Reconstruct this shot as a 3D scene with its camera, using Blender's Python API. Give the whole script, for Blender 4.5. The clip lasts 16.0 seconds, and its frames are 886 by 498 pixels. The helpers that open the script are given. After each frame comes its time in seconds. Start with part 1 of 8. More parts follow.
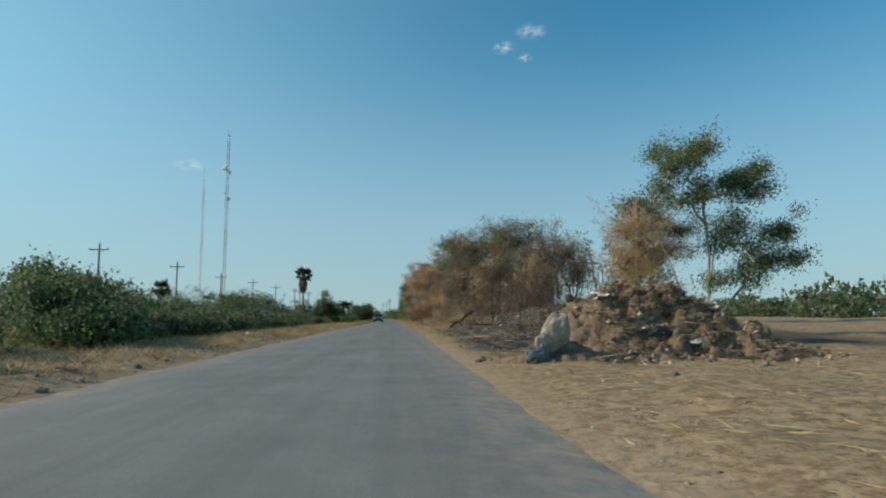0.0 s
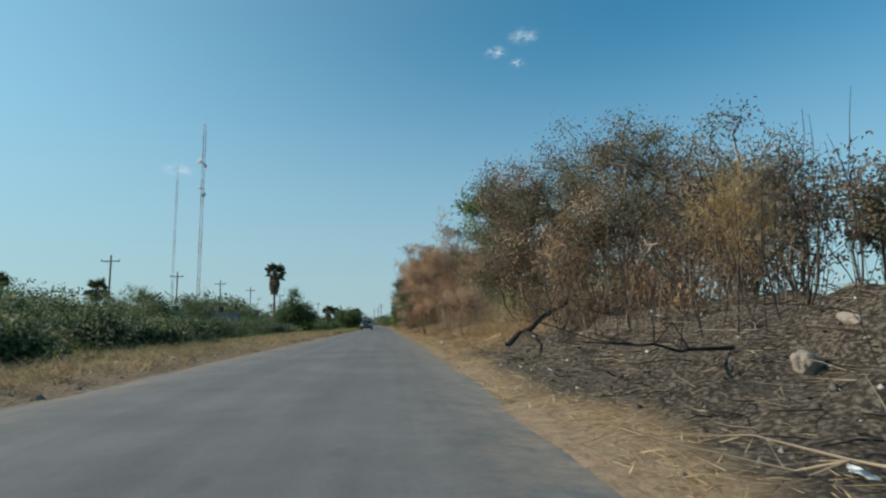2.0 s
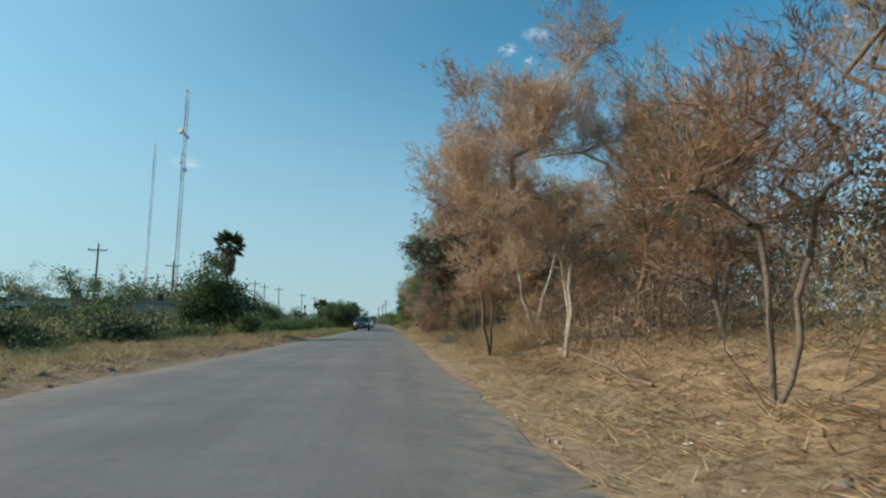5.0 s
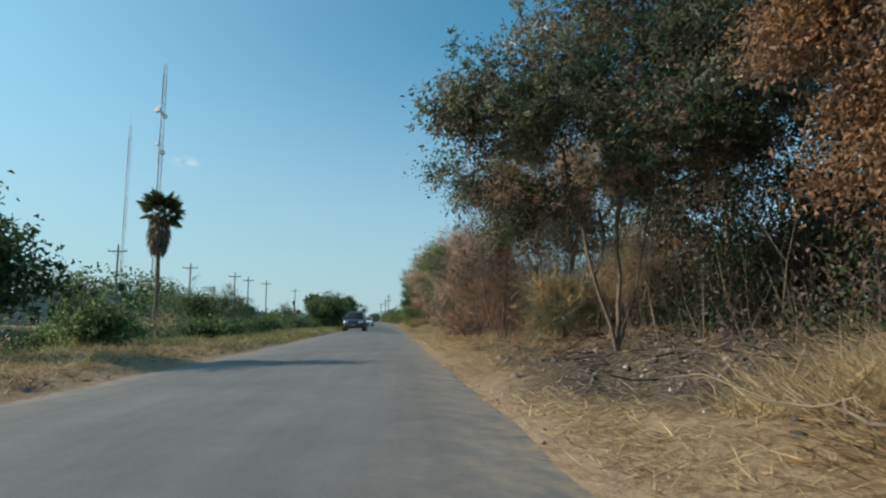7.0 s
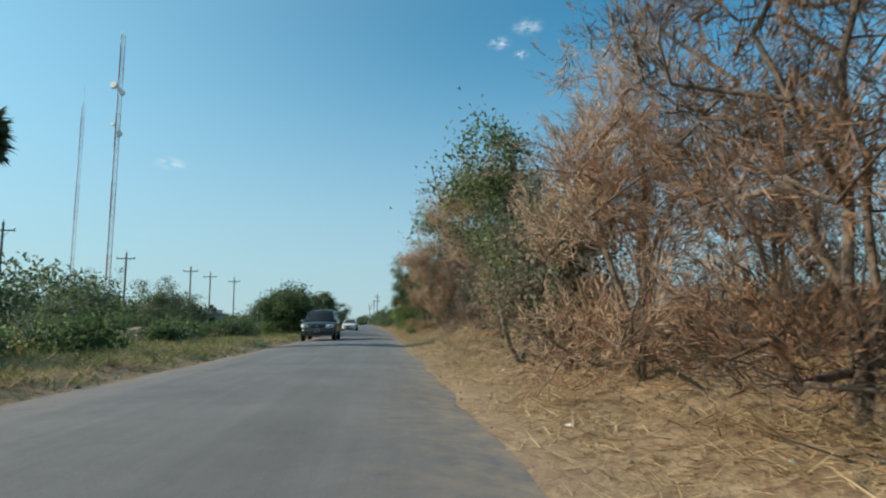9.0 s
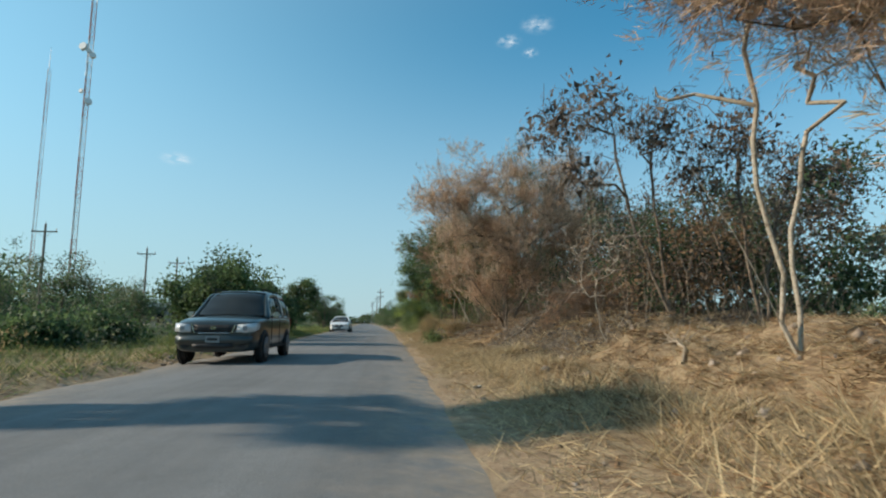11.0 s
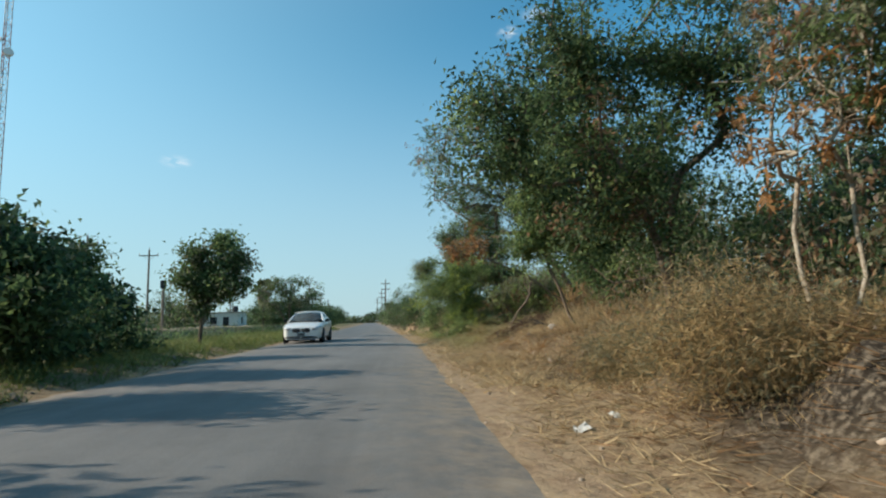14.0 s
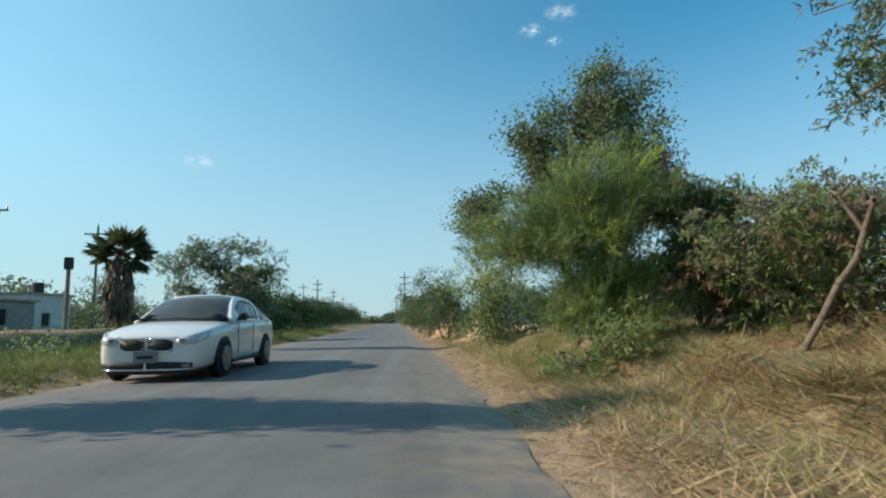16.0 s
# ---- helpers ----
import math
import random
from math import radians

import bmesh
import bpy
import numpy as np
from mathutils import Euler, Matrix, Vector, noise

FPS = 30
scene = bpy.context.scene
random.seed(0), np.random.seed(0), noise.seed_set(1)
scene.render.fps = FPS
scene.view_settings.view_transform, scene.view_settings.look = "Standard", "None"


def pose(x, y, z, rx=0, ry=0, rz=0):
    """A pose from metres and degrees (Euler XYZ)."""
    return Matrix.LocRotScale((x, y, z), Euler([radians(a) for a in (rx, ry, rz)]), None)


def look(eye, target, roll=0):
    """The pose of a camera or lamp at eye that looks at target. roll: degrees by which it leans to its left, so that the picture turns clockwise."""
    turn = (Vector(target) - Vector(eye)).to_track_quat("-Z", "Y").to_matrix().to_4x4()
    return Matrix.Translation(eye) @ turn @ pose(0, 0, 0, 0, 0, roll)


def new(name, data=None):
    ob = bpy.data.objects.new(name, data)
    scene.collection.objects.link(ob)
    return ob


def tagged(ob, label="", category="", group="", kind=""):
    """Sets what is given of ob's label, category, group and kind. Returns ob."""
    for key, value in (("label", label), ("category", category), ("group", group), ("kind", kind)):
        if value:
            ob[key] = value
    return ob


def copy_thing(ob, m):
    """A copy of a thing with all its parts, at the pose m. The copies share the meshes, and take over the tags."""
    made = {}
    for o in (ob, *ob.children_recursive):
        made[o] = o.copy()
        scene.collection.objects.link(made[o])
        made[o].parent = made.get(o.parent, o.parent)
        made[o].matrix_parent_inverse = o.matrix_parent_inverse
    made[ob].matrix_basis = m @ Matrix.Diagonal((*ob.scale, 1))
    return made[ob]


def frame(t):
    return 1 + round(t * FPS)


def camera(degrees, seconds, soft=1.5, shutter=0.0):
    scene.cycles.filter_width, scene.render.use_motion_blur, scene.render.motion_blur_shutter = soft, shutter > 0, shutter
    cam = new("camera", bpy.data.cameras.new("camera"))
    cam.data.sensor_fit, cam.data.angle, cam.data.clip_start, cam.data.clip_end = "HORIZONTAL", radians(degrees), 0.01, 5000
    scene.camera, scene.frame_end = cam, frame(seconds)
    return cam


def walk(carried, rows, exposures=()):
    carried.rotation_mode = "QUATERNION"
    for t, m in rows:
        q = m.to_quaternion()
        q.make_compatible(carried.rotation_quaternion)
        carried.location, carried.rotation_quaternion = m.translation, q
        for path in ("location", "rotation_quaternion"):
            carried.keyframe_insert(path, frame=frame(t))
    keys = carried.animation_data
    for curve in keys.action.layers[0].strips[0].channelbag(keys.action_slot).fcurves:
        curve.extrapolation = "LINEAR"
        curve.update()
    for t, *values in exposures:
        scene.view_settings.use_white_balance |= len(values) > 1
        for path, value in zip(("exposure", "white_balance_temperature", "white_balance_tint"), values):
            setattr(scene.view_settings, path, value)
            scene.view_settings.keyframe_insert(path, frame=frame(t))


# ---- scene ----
cam = camera(74.80, 16.0, soft=2.1, shutter=0.06)
PATH = [
    (0.0, pose(0.000, -0.000, 0.939, 96.71, 0.42, -4.61)),
    (0.5, pose(-0.002, 4.883, 0.947, 96.69, 0.15, -4.38)),
    (1.0, pose(0.014, 9.729, 0.949, 97.04, 0.15, -4.48)),
    (1.5, pose(0.017, 14.588, 0.942, 97.23, 0.65, -4.91)),
    (2.0, pose(0.057, 19.452, 0.948, 97.32, 0.65, -5.37)),
    (2.5, pose(0.088, 24.353, 0.959, 97.34, 0.18, -5.67)),
    (3.0, pose(0.150, 29.232, 0.966, 97.32, -0.26, -5.45)),
    (3.5, pose(0.218, 34.116, 0.964, 97.30, -0.59, -5.47)),
    (4.0, pose(0.272, 38.979, 0.959, 97.34, -0.39, -5.17)),
    (6.5, pose(0.263, 63.043, 0.956, 97.17, -0.83, -4.30)),
    (7.0, pose(0.228, 67.817, 0.949, 97.03, 0.11, -4.44)),
    (7.5, pose(0.191, 72.521, 0.941, 97.12, 0.37, -4.92)),
    (8.0, pose(0.175, 77.212, 0.940, 97.31, 0.54, -5.37)),
    (10.5, pose(0.224, 100.890, 0.964, 97.15, 0.36, -5.41)),
    (11.0, pose(0.231, 105.667, 0.963, 97.24, -0.33, -5.01)),
    (11.5, pose(0.166, 110.516, 0.956, 97.33, -0.49, -4.59)),
    (12.0, pose(0.110, 115.190, 0.949, 97.24, -0.43, -4.50)),
    (12.5, pose(0.022, 119.600, 0.930, 97.38, -0.44, -4.63)),
    (13.0, pose(-0.065, 124.127, 0.934, 97.14, 0.19, -4.42)),
    (13.5, pose(-0.142, 128.722, 0.951, 97.05, 0.39, -4.32)),
    (14.0, pose(-0.206, 133.265, 0.960, 96.95, 1.29, -4.37)),
    (14.5, pose(-0.272, 137.820, 0.956, 96.93, 1.91, -4.32)),
    (15.0, pose(-0.303, 142.279, 0.952, 97.23, 1.78, -3.94)),
    (15.5, pose(-0.290, 146.650, 0.947, 97.08, 1.70, -3.13)),
    (16.0, pose(-0.325, 150.790, 0.934, 97.07, 0.82, -2.38)),
]
walk(cam, PATH, [(0.0, 0.05), (3.0, 0.13), (6.5, 0.25), (10.5, 0.32), (16.0, 0.42)])

# ---- light ----
SUN_EL, SUN_AZ = 27.0, 178.0          # degrees; azimuth counted from +x towards +y
world = bpy.data.worlds.new("sky")
scene.world = world
world.use_nodes = True
wn = world.node_tree.nodes
sky = wn.new("ShaderNodeTexSky")
sky.sky_type = "NISHITA"
sky.sun_disc = False
sky.sun_elevation = radians(SUN_EL)
sky.sun_rotation = radians(90 - SUN_AZ)
sky.air_density, sky.dust_density, sky.ozone_density, sky.altitude = 1.4, 0.0, 10.0, 0
sun_dir = Vector((math.cos(radians(SUN_EL)) * math.cos(radians(SUN_AZ)), math.cos(radians(SUN_EL)) * math.sin(radians(SUN_AZ)), math.sin(radians(SUN_EL))))
wl = world.node_tree.links


def sky_mix(kind, fac, a, c):
    x = wn.new("ShaderNodeMixRGB")
    x.blend_type = kind
    for k, v in enumerate((fac, a, c)):
        if isinstance(v, (float, tuple)):
            x.inputs[k].default_value = v
        else:
            wl.new(v, x.inputs[k])
    return x.outputs[0]


def sky_range(src, lo, hi, to_lo, to_hi, soft):
    r = wn.new("ShaderNodeMapRange")
    r.interpolation_type = soft
    for k, v in enumerate((lo, hi, to_lo, to_hi)):
        r.inputs[k + 1].default_value = v
    wl.new(src, r.inputs[0])
    return r.outputs[0]


# clear air, brighter towards the sun, pale with dust low over the land
way = wn.new("ShaderNodeTexCoord").outputs["Generated"]
sunward = wn.new("ShaderNodeVectorMath")
sunward.operation = "DOT_PRODUCT"
wl.new(way, sunward.inputs[0])
sunward.inputs[1].default_value = sun_dir
rise = wn.new("ShaderNodeSeparateXYZ")
wl.new(way, rise.inputs[0])
glow_amount = wn.new("ShaderNodeMath")
glow_amount.operation = "POWER"
wl.new(sky_range(sunward.outputs["Value"], -0.15, 1.0, 0.0, 1.43, "LINEAR"), glow_amount.inputs[0])
glow_amount.inputs[1].default_value = 1.6
blue = sky_mix("MULTIPLY", 1.0, sky.outputs[0], (0.455, 0.878, 0.705, 1))
lit = sky_mix("ADD", glow_amount.outputs[0], blue, (0.85, 0.87, 0.50, 1))
hazy = sky_mix("MIX", sky_range(rise.outputs["Z"], 0.0, 0.5, 0.8, 0.0, "SMOOTHSTEP"), lit, (2.25, 2.92, 3.50, 1))
wl.new(hazy, wn["Background"].inputs[0])
wn["Background"].inputs[1].default_value = 0.168
sun = new("sun", bpy.data.lights.new("sun", "SUN"))
sun.data.energy, sun.data.angle, sun.data.color = 3.9, radians(0.6), (1.0, 0.87, 0.70)
sun.matrix_world = look(tuple(sun_dir * 60), (0, 0, 0))


# ---- materials ----
def surf(name, c1, c2, scale=4.0, rough=0.85, bump=0.3, bump_scale=40.0, c3=None, fine=60.0, vary="", vary_amount=0.35, metal=0.0, leaf=0.0, coat=0.0, spec=0.3):
    """A procedural surface: two colours by large noise, fine grain by small noise, relief, and variation from piece to piece."""
    m = bpy.data.materials.new(name)
    m.use_nodes = True
    nt = m.node_tree
    n, l = nt.nodes, nt.links
    b = n["Principled BSDF"]
    co = n.new("ShaderNodeTexCoord")
    big = n.new("ShaderNodeTexNoise")
    big.inputs["Scale"].default_value, big.inputs["Detail"].default_value, big.inputs["Roughness"].default_value = scale, 5, 0.62
    l.new(co.outputs["Object"], big.inputs["Vector"])
    ramp = n.new("ShaderNodeValToRGB")
    ramp.color_ramp.elements[0].position, ramp.color_ramp.elements[1].position = 0.33, 0.68
    ramp.color_ramp.elements[0].color, ramp.color_ramp.elements[1].color = (*c1, 1), (*c2, 1)
    l.new(big.outputs["Fac"], ramp.inputs[0])
    out = ramp.outputs[0]
    if c3:
        small = n.new("ShaderNodeTexNoise")
        small.inputs["Scale"].default_value, small.inputs["Detail"].default_value = fine, 3
        l.new(co.outputs["Object"], small.inputs["Vector"])
        sr = n.new("ShaderNodeValToRGB")
        sr.color_ramp.elements[0].position, sr.color_ramp.elements[1].position = 0.5, 0.72
        l.new(small.outputs["Fac"], sr.inputs[0])
        mx = n.new("ShaderNodeMixRGB")
        mx.inputs[2].default_value = (*c3, 1)
        l.new(sr.outputs[0], mx.inputs[0])
        l.new(out, mx.inputs[1])
        out = mx.outputs[0]
    if vary:
        src = n.new("ShaderNodeNewGeometry").outputs["Random Per Island"] if vary == "island" else n.new("ShaderNodeObjectInfo").outputs["Random"]
        mr = n.new("ShaderNodeMapRange")
        mr.inputs[3].default_value, mr.inputs[4].default_value = 1 - vary_amount, 1 + vary_amount
        l.new(src, mr.inputs[0])
        hv = n.new("ShaderNodeHueSaturation")
        l.new(mr.outputs[0], hv.inputs["Value"])
        l.new(out, hv.inputs["Color"])
        out = hv.outputs[0]
    l.new(out, b.inputs["Base Color"])
    b.inputs["Roughness"].default_value, b.inputs["Metallic"].default_value = rough, metal
    b.inputs["Specular IOR Level"].default_value, b.inputs["Coat Weight"].default_value = spec, coat
    if bump:
        bn = n.new("ShaderNodeTexNoise")
        bn.inputs["Scale"].default_value, bn.inputs["Detail"].default_value = bump_scale, 4
        l.new(co.outputs["Object"], bn.inputs["Vector"])
        bp = n.new("ShaderNodeBump")
        bp.inputs["Strength"].default_value, bp.inputs["Distance"].default_value = bump, 0.02
        l.new(bn.outputs["Fac"], bp.inputs["Height"])
        l.new(bp.outputs[0], b.inputs["Normal"])
    if leaf:
        tr = n.new("ShaderNodeBsdfTranslucent")
        l.new(out, tr.inputs["Color"])
        ms = n.new("ShaderNodeMixShader")
        ms.inputs[0].default_value = leaf
        l.new(b.outputs[0], ms.inputs[1])
        l.new(tr.outputs[0], ms.inputs[2])
        l.new(ms.outputs[0], n["Material Output"].inputs["Surface"])
    return m


def leafmat(name, c1, c2, leaf=0.45, scale=0.9, vary=0.45):
    return surf(name, c1, c2, scale=scale, rough=0.6, bump=0, vary="island", vary_amount=vary, leaf=leaf)


LEAF = {
    "green": leafmat("green leaves", (0.076, 0.130, 0.050), (0.150, 0.205, 0.080), 0.5),
    "bright": leafmat("fresh green leaves", (0.20, 0.275, 0.10), (0.31, 0.37, 0.145), 0.55),
    "lime": leafmat("fresh yellow green leaves", (0.40, 0.48, 0.08), (0.56, 0.61, 0.14), 0.6),
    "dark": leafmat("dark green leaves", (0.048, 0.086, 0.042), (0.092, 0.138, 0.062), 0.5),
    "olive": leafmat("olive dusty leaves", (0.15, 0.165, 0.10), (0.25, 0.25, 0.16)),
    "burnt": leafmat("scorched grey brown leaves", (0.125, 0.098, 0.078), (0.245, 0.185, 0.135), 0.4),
    # charred colour, taken near black to stand for thicket shade too
    "char_shade": leafmat("charred leaves darkened for shade", (0.050, 0.040, 0.033), (0.115, 0.088, 0.066), 0.3),
    "brown": leafmat("dry brown leaves", (0.19, 0.115, 0.065), (0.33, 0.21, 0.115), 0.42),
    "orange": leafmat("scorched orange leaves", (0.29, 0.135, 0.05), (0.42, 0.235, 0.095), 0.35),
    "tan": leafmat("dead feathery tan foliage", (0.49, 0.335, 0.225), (0.65, 0.485, 0.335), 0.42),
    "rust": leafmat("dead feathery rust foliage", (0.265, 0.15, 0.088), (0.40, 0.25, 0.15), 0.35),
    "straw": leafmat("pale straw foliage", (0.40, 0.28, 0.13), (0.55, 0.41, 0.21), 0.35),
}
BARK = {
    "pale": surf("pale bark", (0.34, 0.29, 0.22), (0.50, 0.44, 0.35), 3, 0.9, 0.6, 30, (0.20, 0.16, 0.12), 18),
    "grey": surf("grey brown bark", (0.13, 0.10, 0.075), (0.24, 0.19, 0.14), 3, 0.9, 0.6, 30, (0.08, 0.06, 0.05), 18),
    "black": surf("charred bark", (0.02, 0.018, 0.016), (0.09, 0.075, 0.06), 3, 0.9, 0.6, 30, (0.16, 0.13, 0.10), 12),
}
M_STRAW = surf("dry grass blades", (0.39, 0.285, 0.155), (0.60, 0.47, 0.275), 0.5, 0.8, 0, vary="island", vary_amount=0.55, leaf=0.3)
M_GRASS = surf("half green grass blades", (0.25, 0.245, 0.105), (0.47, 0.41, 0.19), 0.5, 0.8, 0, vary="island", vary_amount=0.4, leaf=0.35)
M_WEED = surf("green weeds", (0.12, 0.165, 0.045), (0.22, 0.245, 0.08), 0.7, 0.75, 0, vary="island", vary_amount=0.4, leaf=0.35)
M_TWIG = surf("dead twigs", (0.22, 0.17, 0.12), (0.40, 0.32, 0.23), 2, 0.9, 0.3, vary="island")
M_CHAR = surf("charred sticks", (0.015, 0.013, 0.012), (0.07, 0.06, 0.05), 2, 0.9, 0.3, vary="island")
M_STONE = surf("dusty stone", (0.22, 0.18, 0.14), (0.34, 0.285, 0.23), 5, 0.9, 0.5, 30, (0.16, 0.13, 0.11), 40, vary="object")
M_CONC = surf("pale broken concrete", (0.42, 0.39, 0.34), (0.58, 0.54, 0.48), 4, 0.9, 0.4, 30, (0.3, 0.27, 0.23), 30, vary="object", vary_amount=0.2)
M_LITTER = surf("dirty white litter", (0.55, 0.54, 0.50), (0.75, 0.74, 0.70), 6, 0.6, 0.2, vary="object", vary_amount=0.25)
M_MOUND = surf("heaped earth and rubbish", (0.11, 0.08, 0.055), (0.27, 0.195, 0.13), 3.0, 0.95, 1.0, 9, (0.06, 0.048, 0.04), 9)
M_SAND = surf("orange sand", (0.44, 0.27, 0.165), (0.54, 0.36, 0.23), 2.5, 0.95, 0.5, 25, (0.36, 0.22, 0.13), 30)
M_WOOD = surf("weathered pole wood", (0.16, 0.13, 0.105), (0.27, 0.23, 0.19), 6, 0.9, 0.3, 40)
M_STEEL = surf("galvanised steel", (0.36, 0.37, 0.38), (0.5, 0.51, 0.52), 6, 0.5, 0.1, metal=0.6)
M_REDSTEEL = surf("faded red painted steel", (0.30, 0.15, 0.13), (0.38, 0.21, 0.18), 6, 0.6, 0.1)
M_WHITE = surf("off white enamel", (0.66, 0.66, 0.64), (0.76, 0.76, 0.74), 3, 0.5, 0.05)
M_PORC = surf("porcelain", (0.35, 0.3, 0.26), (0.5, 0.45, 0.4), 6, 0.3, 0)
M_PLASTER = {
    "green": surf("pale green plaster", (0.36, 0.43, 0.38), (0.46, 0.52, 0.46), 1.2, 0.9, 0.3, 30, (0.28, 0.30, 0.27), 8),
    "white": surf("whitewashed plaster", (0.58, 0.57, 0.53), (0.70, 0.68, 0.63), 1.2, 0.9, 0.3, 30, (0.42, 0.40, 0.36), 8),
    "grey": surf("bare block wall", (0.27, 0.26, 0.245), (0.37, 0.355, 0.33), 1.2, 0.95, 0.4, 30, (0.2, 0.19, 0.18), 8),
}
M_DARK = surf("dark opening glass", (0.012, 0.014, 0.016), (0.025, 0.028, 0.03), 2, 0.15, 0, spec=0.5)
M_ROOF = surf("grey roof slab", (0.26, 0.25, 0.235), (0.36, 0.345, 0.32), 2, 0.9, 0.2)
M_PALM = leafmat("palm fronds", (0.06, 0.08, 0.035), (0.115, 0.13, 0.055), 0.25)
M_SKIRT = leafmat("dead palm fronds", (0.13, 0.105, 0.075), (0.24, 0.195, 0.14), 0.2)
M_PAINT_W = surf("white car paint", (0.82, 0.81, 0.77), (0.87, 0.86, 0.83), 1.5, 0.3, 0, coat=0.6, spec=0.5)
M_PAINT_G = surf("dark green grey car paint", (0.022, 0.032, 0.032), (0.034, 0.045, 0.044), 1.5, 0.32, 0, coat=0.6, spec=0.5)
def car_glass(name, tint, haze):
    """Clear pane: gloss over a tinted see-through sheet, paled by a painted haze of reflected light."""
    m = bpy.data.materials.new(name)
    m.use_nodes = True
    nt = m.node_tree
    nt.nodes.clear()
    out = nt.nodes.new("ShaderNodeOutputMaterial")
    clear = nt.nodes.new("ShaderNodeBsdfTransparent")
    clear.inputs["Color"].default_value = (*tint, 1)
    # pale diffuse layer in place of reflections in the pane
    dust_haze = nt.nodes.new("ShaderNodeBsdfDiffuse")
    dust_haze.inputs["Color"].default_value = (0.45, 0.47, 0.44, 1)
    gloss = nt.nodes.new("ShaderNodeBsdfGlossy")
    gloss.inputs["Roughness"].default_value = 0.06
    haze_noise = nt.nodes.new("ShaderNodeTexNoise")
    haze_noise.inputs["Scale"].default_value = 7.0
    level = nt.nodes.new("ShaderNodeMath")
    level.operation = "MULTIPLY"
    level.inputs[1].default_value = haze
    nt.links.new(haze_noise.outputs["Fac"], level.inputs[0])
    a = nt.nodes.new("ShaderNodeMixShader")
    nt.links.new(level.outputs[0], a.inputs[0])
    nt.links.new(clear.outputs[0], a.inputs[1])
    nt.links.new(dust_haze.outputs[0], a.inputs[2])
    edge = nt.nodes.new("ShaderNodeFresnel")
    edge.inputs["IOR"].default_value = 1.5
    c = nt.nodes.new("ShaderNodeMixShader")
    nt.links.new(edge.outputs[0], c.inputs[0])
    nt.links.new(a.outputs[0], c.inputs[1])
    nt.links.new(gloss.outputs[0], c.inputs[2])
    nt.links.new(c.outputs[0], out.inputs["Surface"])
    return m


M_GLASS = car_glass("clear green car glass", (0.74, 0.86, 0.80), 0.34)
M_GLASS_DARK = car_glass("dark tinted car glass", (0.22, 0.26, 0.26), 0.10)
M_SEAT = surf("grey seat cloth", (0.17, 0.17, 0.165), (0.24, 0.24, 0.23), 30, 0.9, 0.2)
M_TYRE = surf("tyre rubber", (0.018, 0.018, 0.018), (0.035, 0.034, 0.033), 8, 0.9, 0.2)
M_RIM = surf("alloy rim", (0.26, 0.26, 0.27), (0.38, 0.38, 0.39), 6, 0.45, 0, metal=0.8)
M_TRIM = surf("near black hollow shade trim", (0.02, 0.02, 0.021), (0.04, 0.04, 0.041), 5, 0.6, 0)
M_LAMP = surf("headlamp lens", (0.50, 0.52, 0.53), (0.70, 0.71, 0.71), 8, 0.12, 0, coat=0.7, spec=0.6)
M_CHROME = surf("chrome", (0.6, 0.6, 0.6), (0.7, 0.7, 0.7), 5, 0.15, 0, metal=1.0)
M_PLATE = surf("number plate", (0.20, 0.21, 0.21), (0.28, 0.29, 0.29), 5, 0.5, 0)


# ---- builders ----
def grid_mesh(name, verts, faces, material):
    """One mesh from arrays of corners and of faces with the same number of corners each."""
    verts, faces = np.asarray(verts, dtype=np.float32), np.asarray(faces, dtype=np.int32)
    me = bpy.data.meshes.new(name)
    me.vertices.add(len(verts))
    me.vertices.foreach_set("co", verts.ravel())
    k = faces.shape[1]
    me.loops.add(faces.size)
    me.loops.foreach_set("vertex_index", faces.ravel())
    me.polygons.add(len(faces))
    me.polygons.foreach_set("loop_start", np.arange(0, faces.size, k, dtype=np.int32))
    me.update(calc_edges=True)
    me.materials.append(material)
    return me


def smooth(me):
    me.polygons.foreach_set("use_smooth", np.ones(len(me.polygons), dtype=bool))
    return me


def thing(name, x, y, z, label, category, group="", turn=0.0):
    ob = new(name)
    ob.matrix_world = pose(x, y, z, 0, 0, turn)
    ob.empty_display_size = 0.2
    return tagged(ob, label, category, group)


def under(name, me, parent, label="", kind=""):
    ob = new(name, me)
    ob.parent = parent
    return tagged(ob, label, kind=kind)


def part(name, bm, material, parent, label=""):
    me = bpy.data.meshes.new(name)
    bm.to_mesh(me)
    bm.free()
    me.materials.append(material)
    return under(name, me, parent, label)


def box(bm, x, y, z, sx, sy, sz, bevel=0.0, turn=None):
    """A box with its middle at x, y, z."""
    m = Matrix.Translation((x, y, z)) @ (turn or Matrix()) @ Matrix.Diagonal((sx, sy, sz, 1))
    v = bmesh.ops.create_cube(bm, size=1, matrix=m)["verts"]
    if bevel:
        bmesh.ops.bevel(bm, geom=list({e for w in v for e in w.link_edges}), offset=bevel, segments=2, affect="EDGES")


def rod(bm, a, b, r1, r2=None, sides=8):
    a, b = Vector(a), Vector(b)
    m = Matrix.Translation((a + b) / 2) @ (b - a).to_track_quat("Z", "Y").to_matrix().to_4x4()
    bmesh.ops.create_cone(bm, cap_ends=True, segments=sides, radius1=r1, radius2=r1 if r2 is None else r2, depth=(b - a).length, matrix=m)


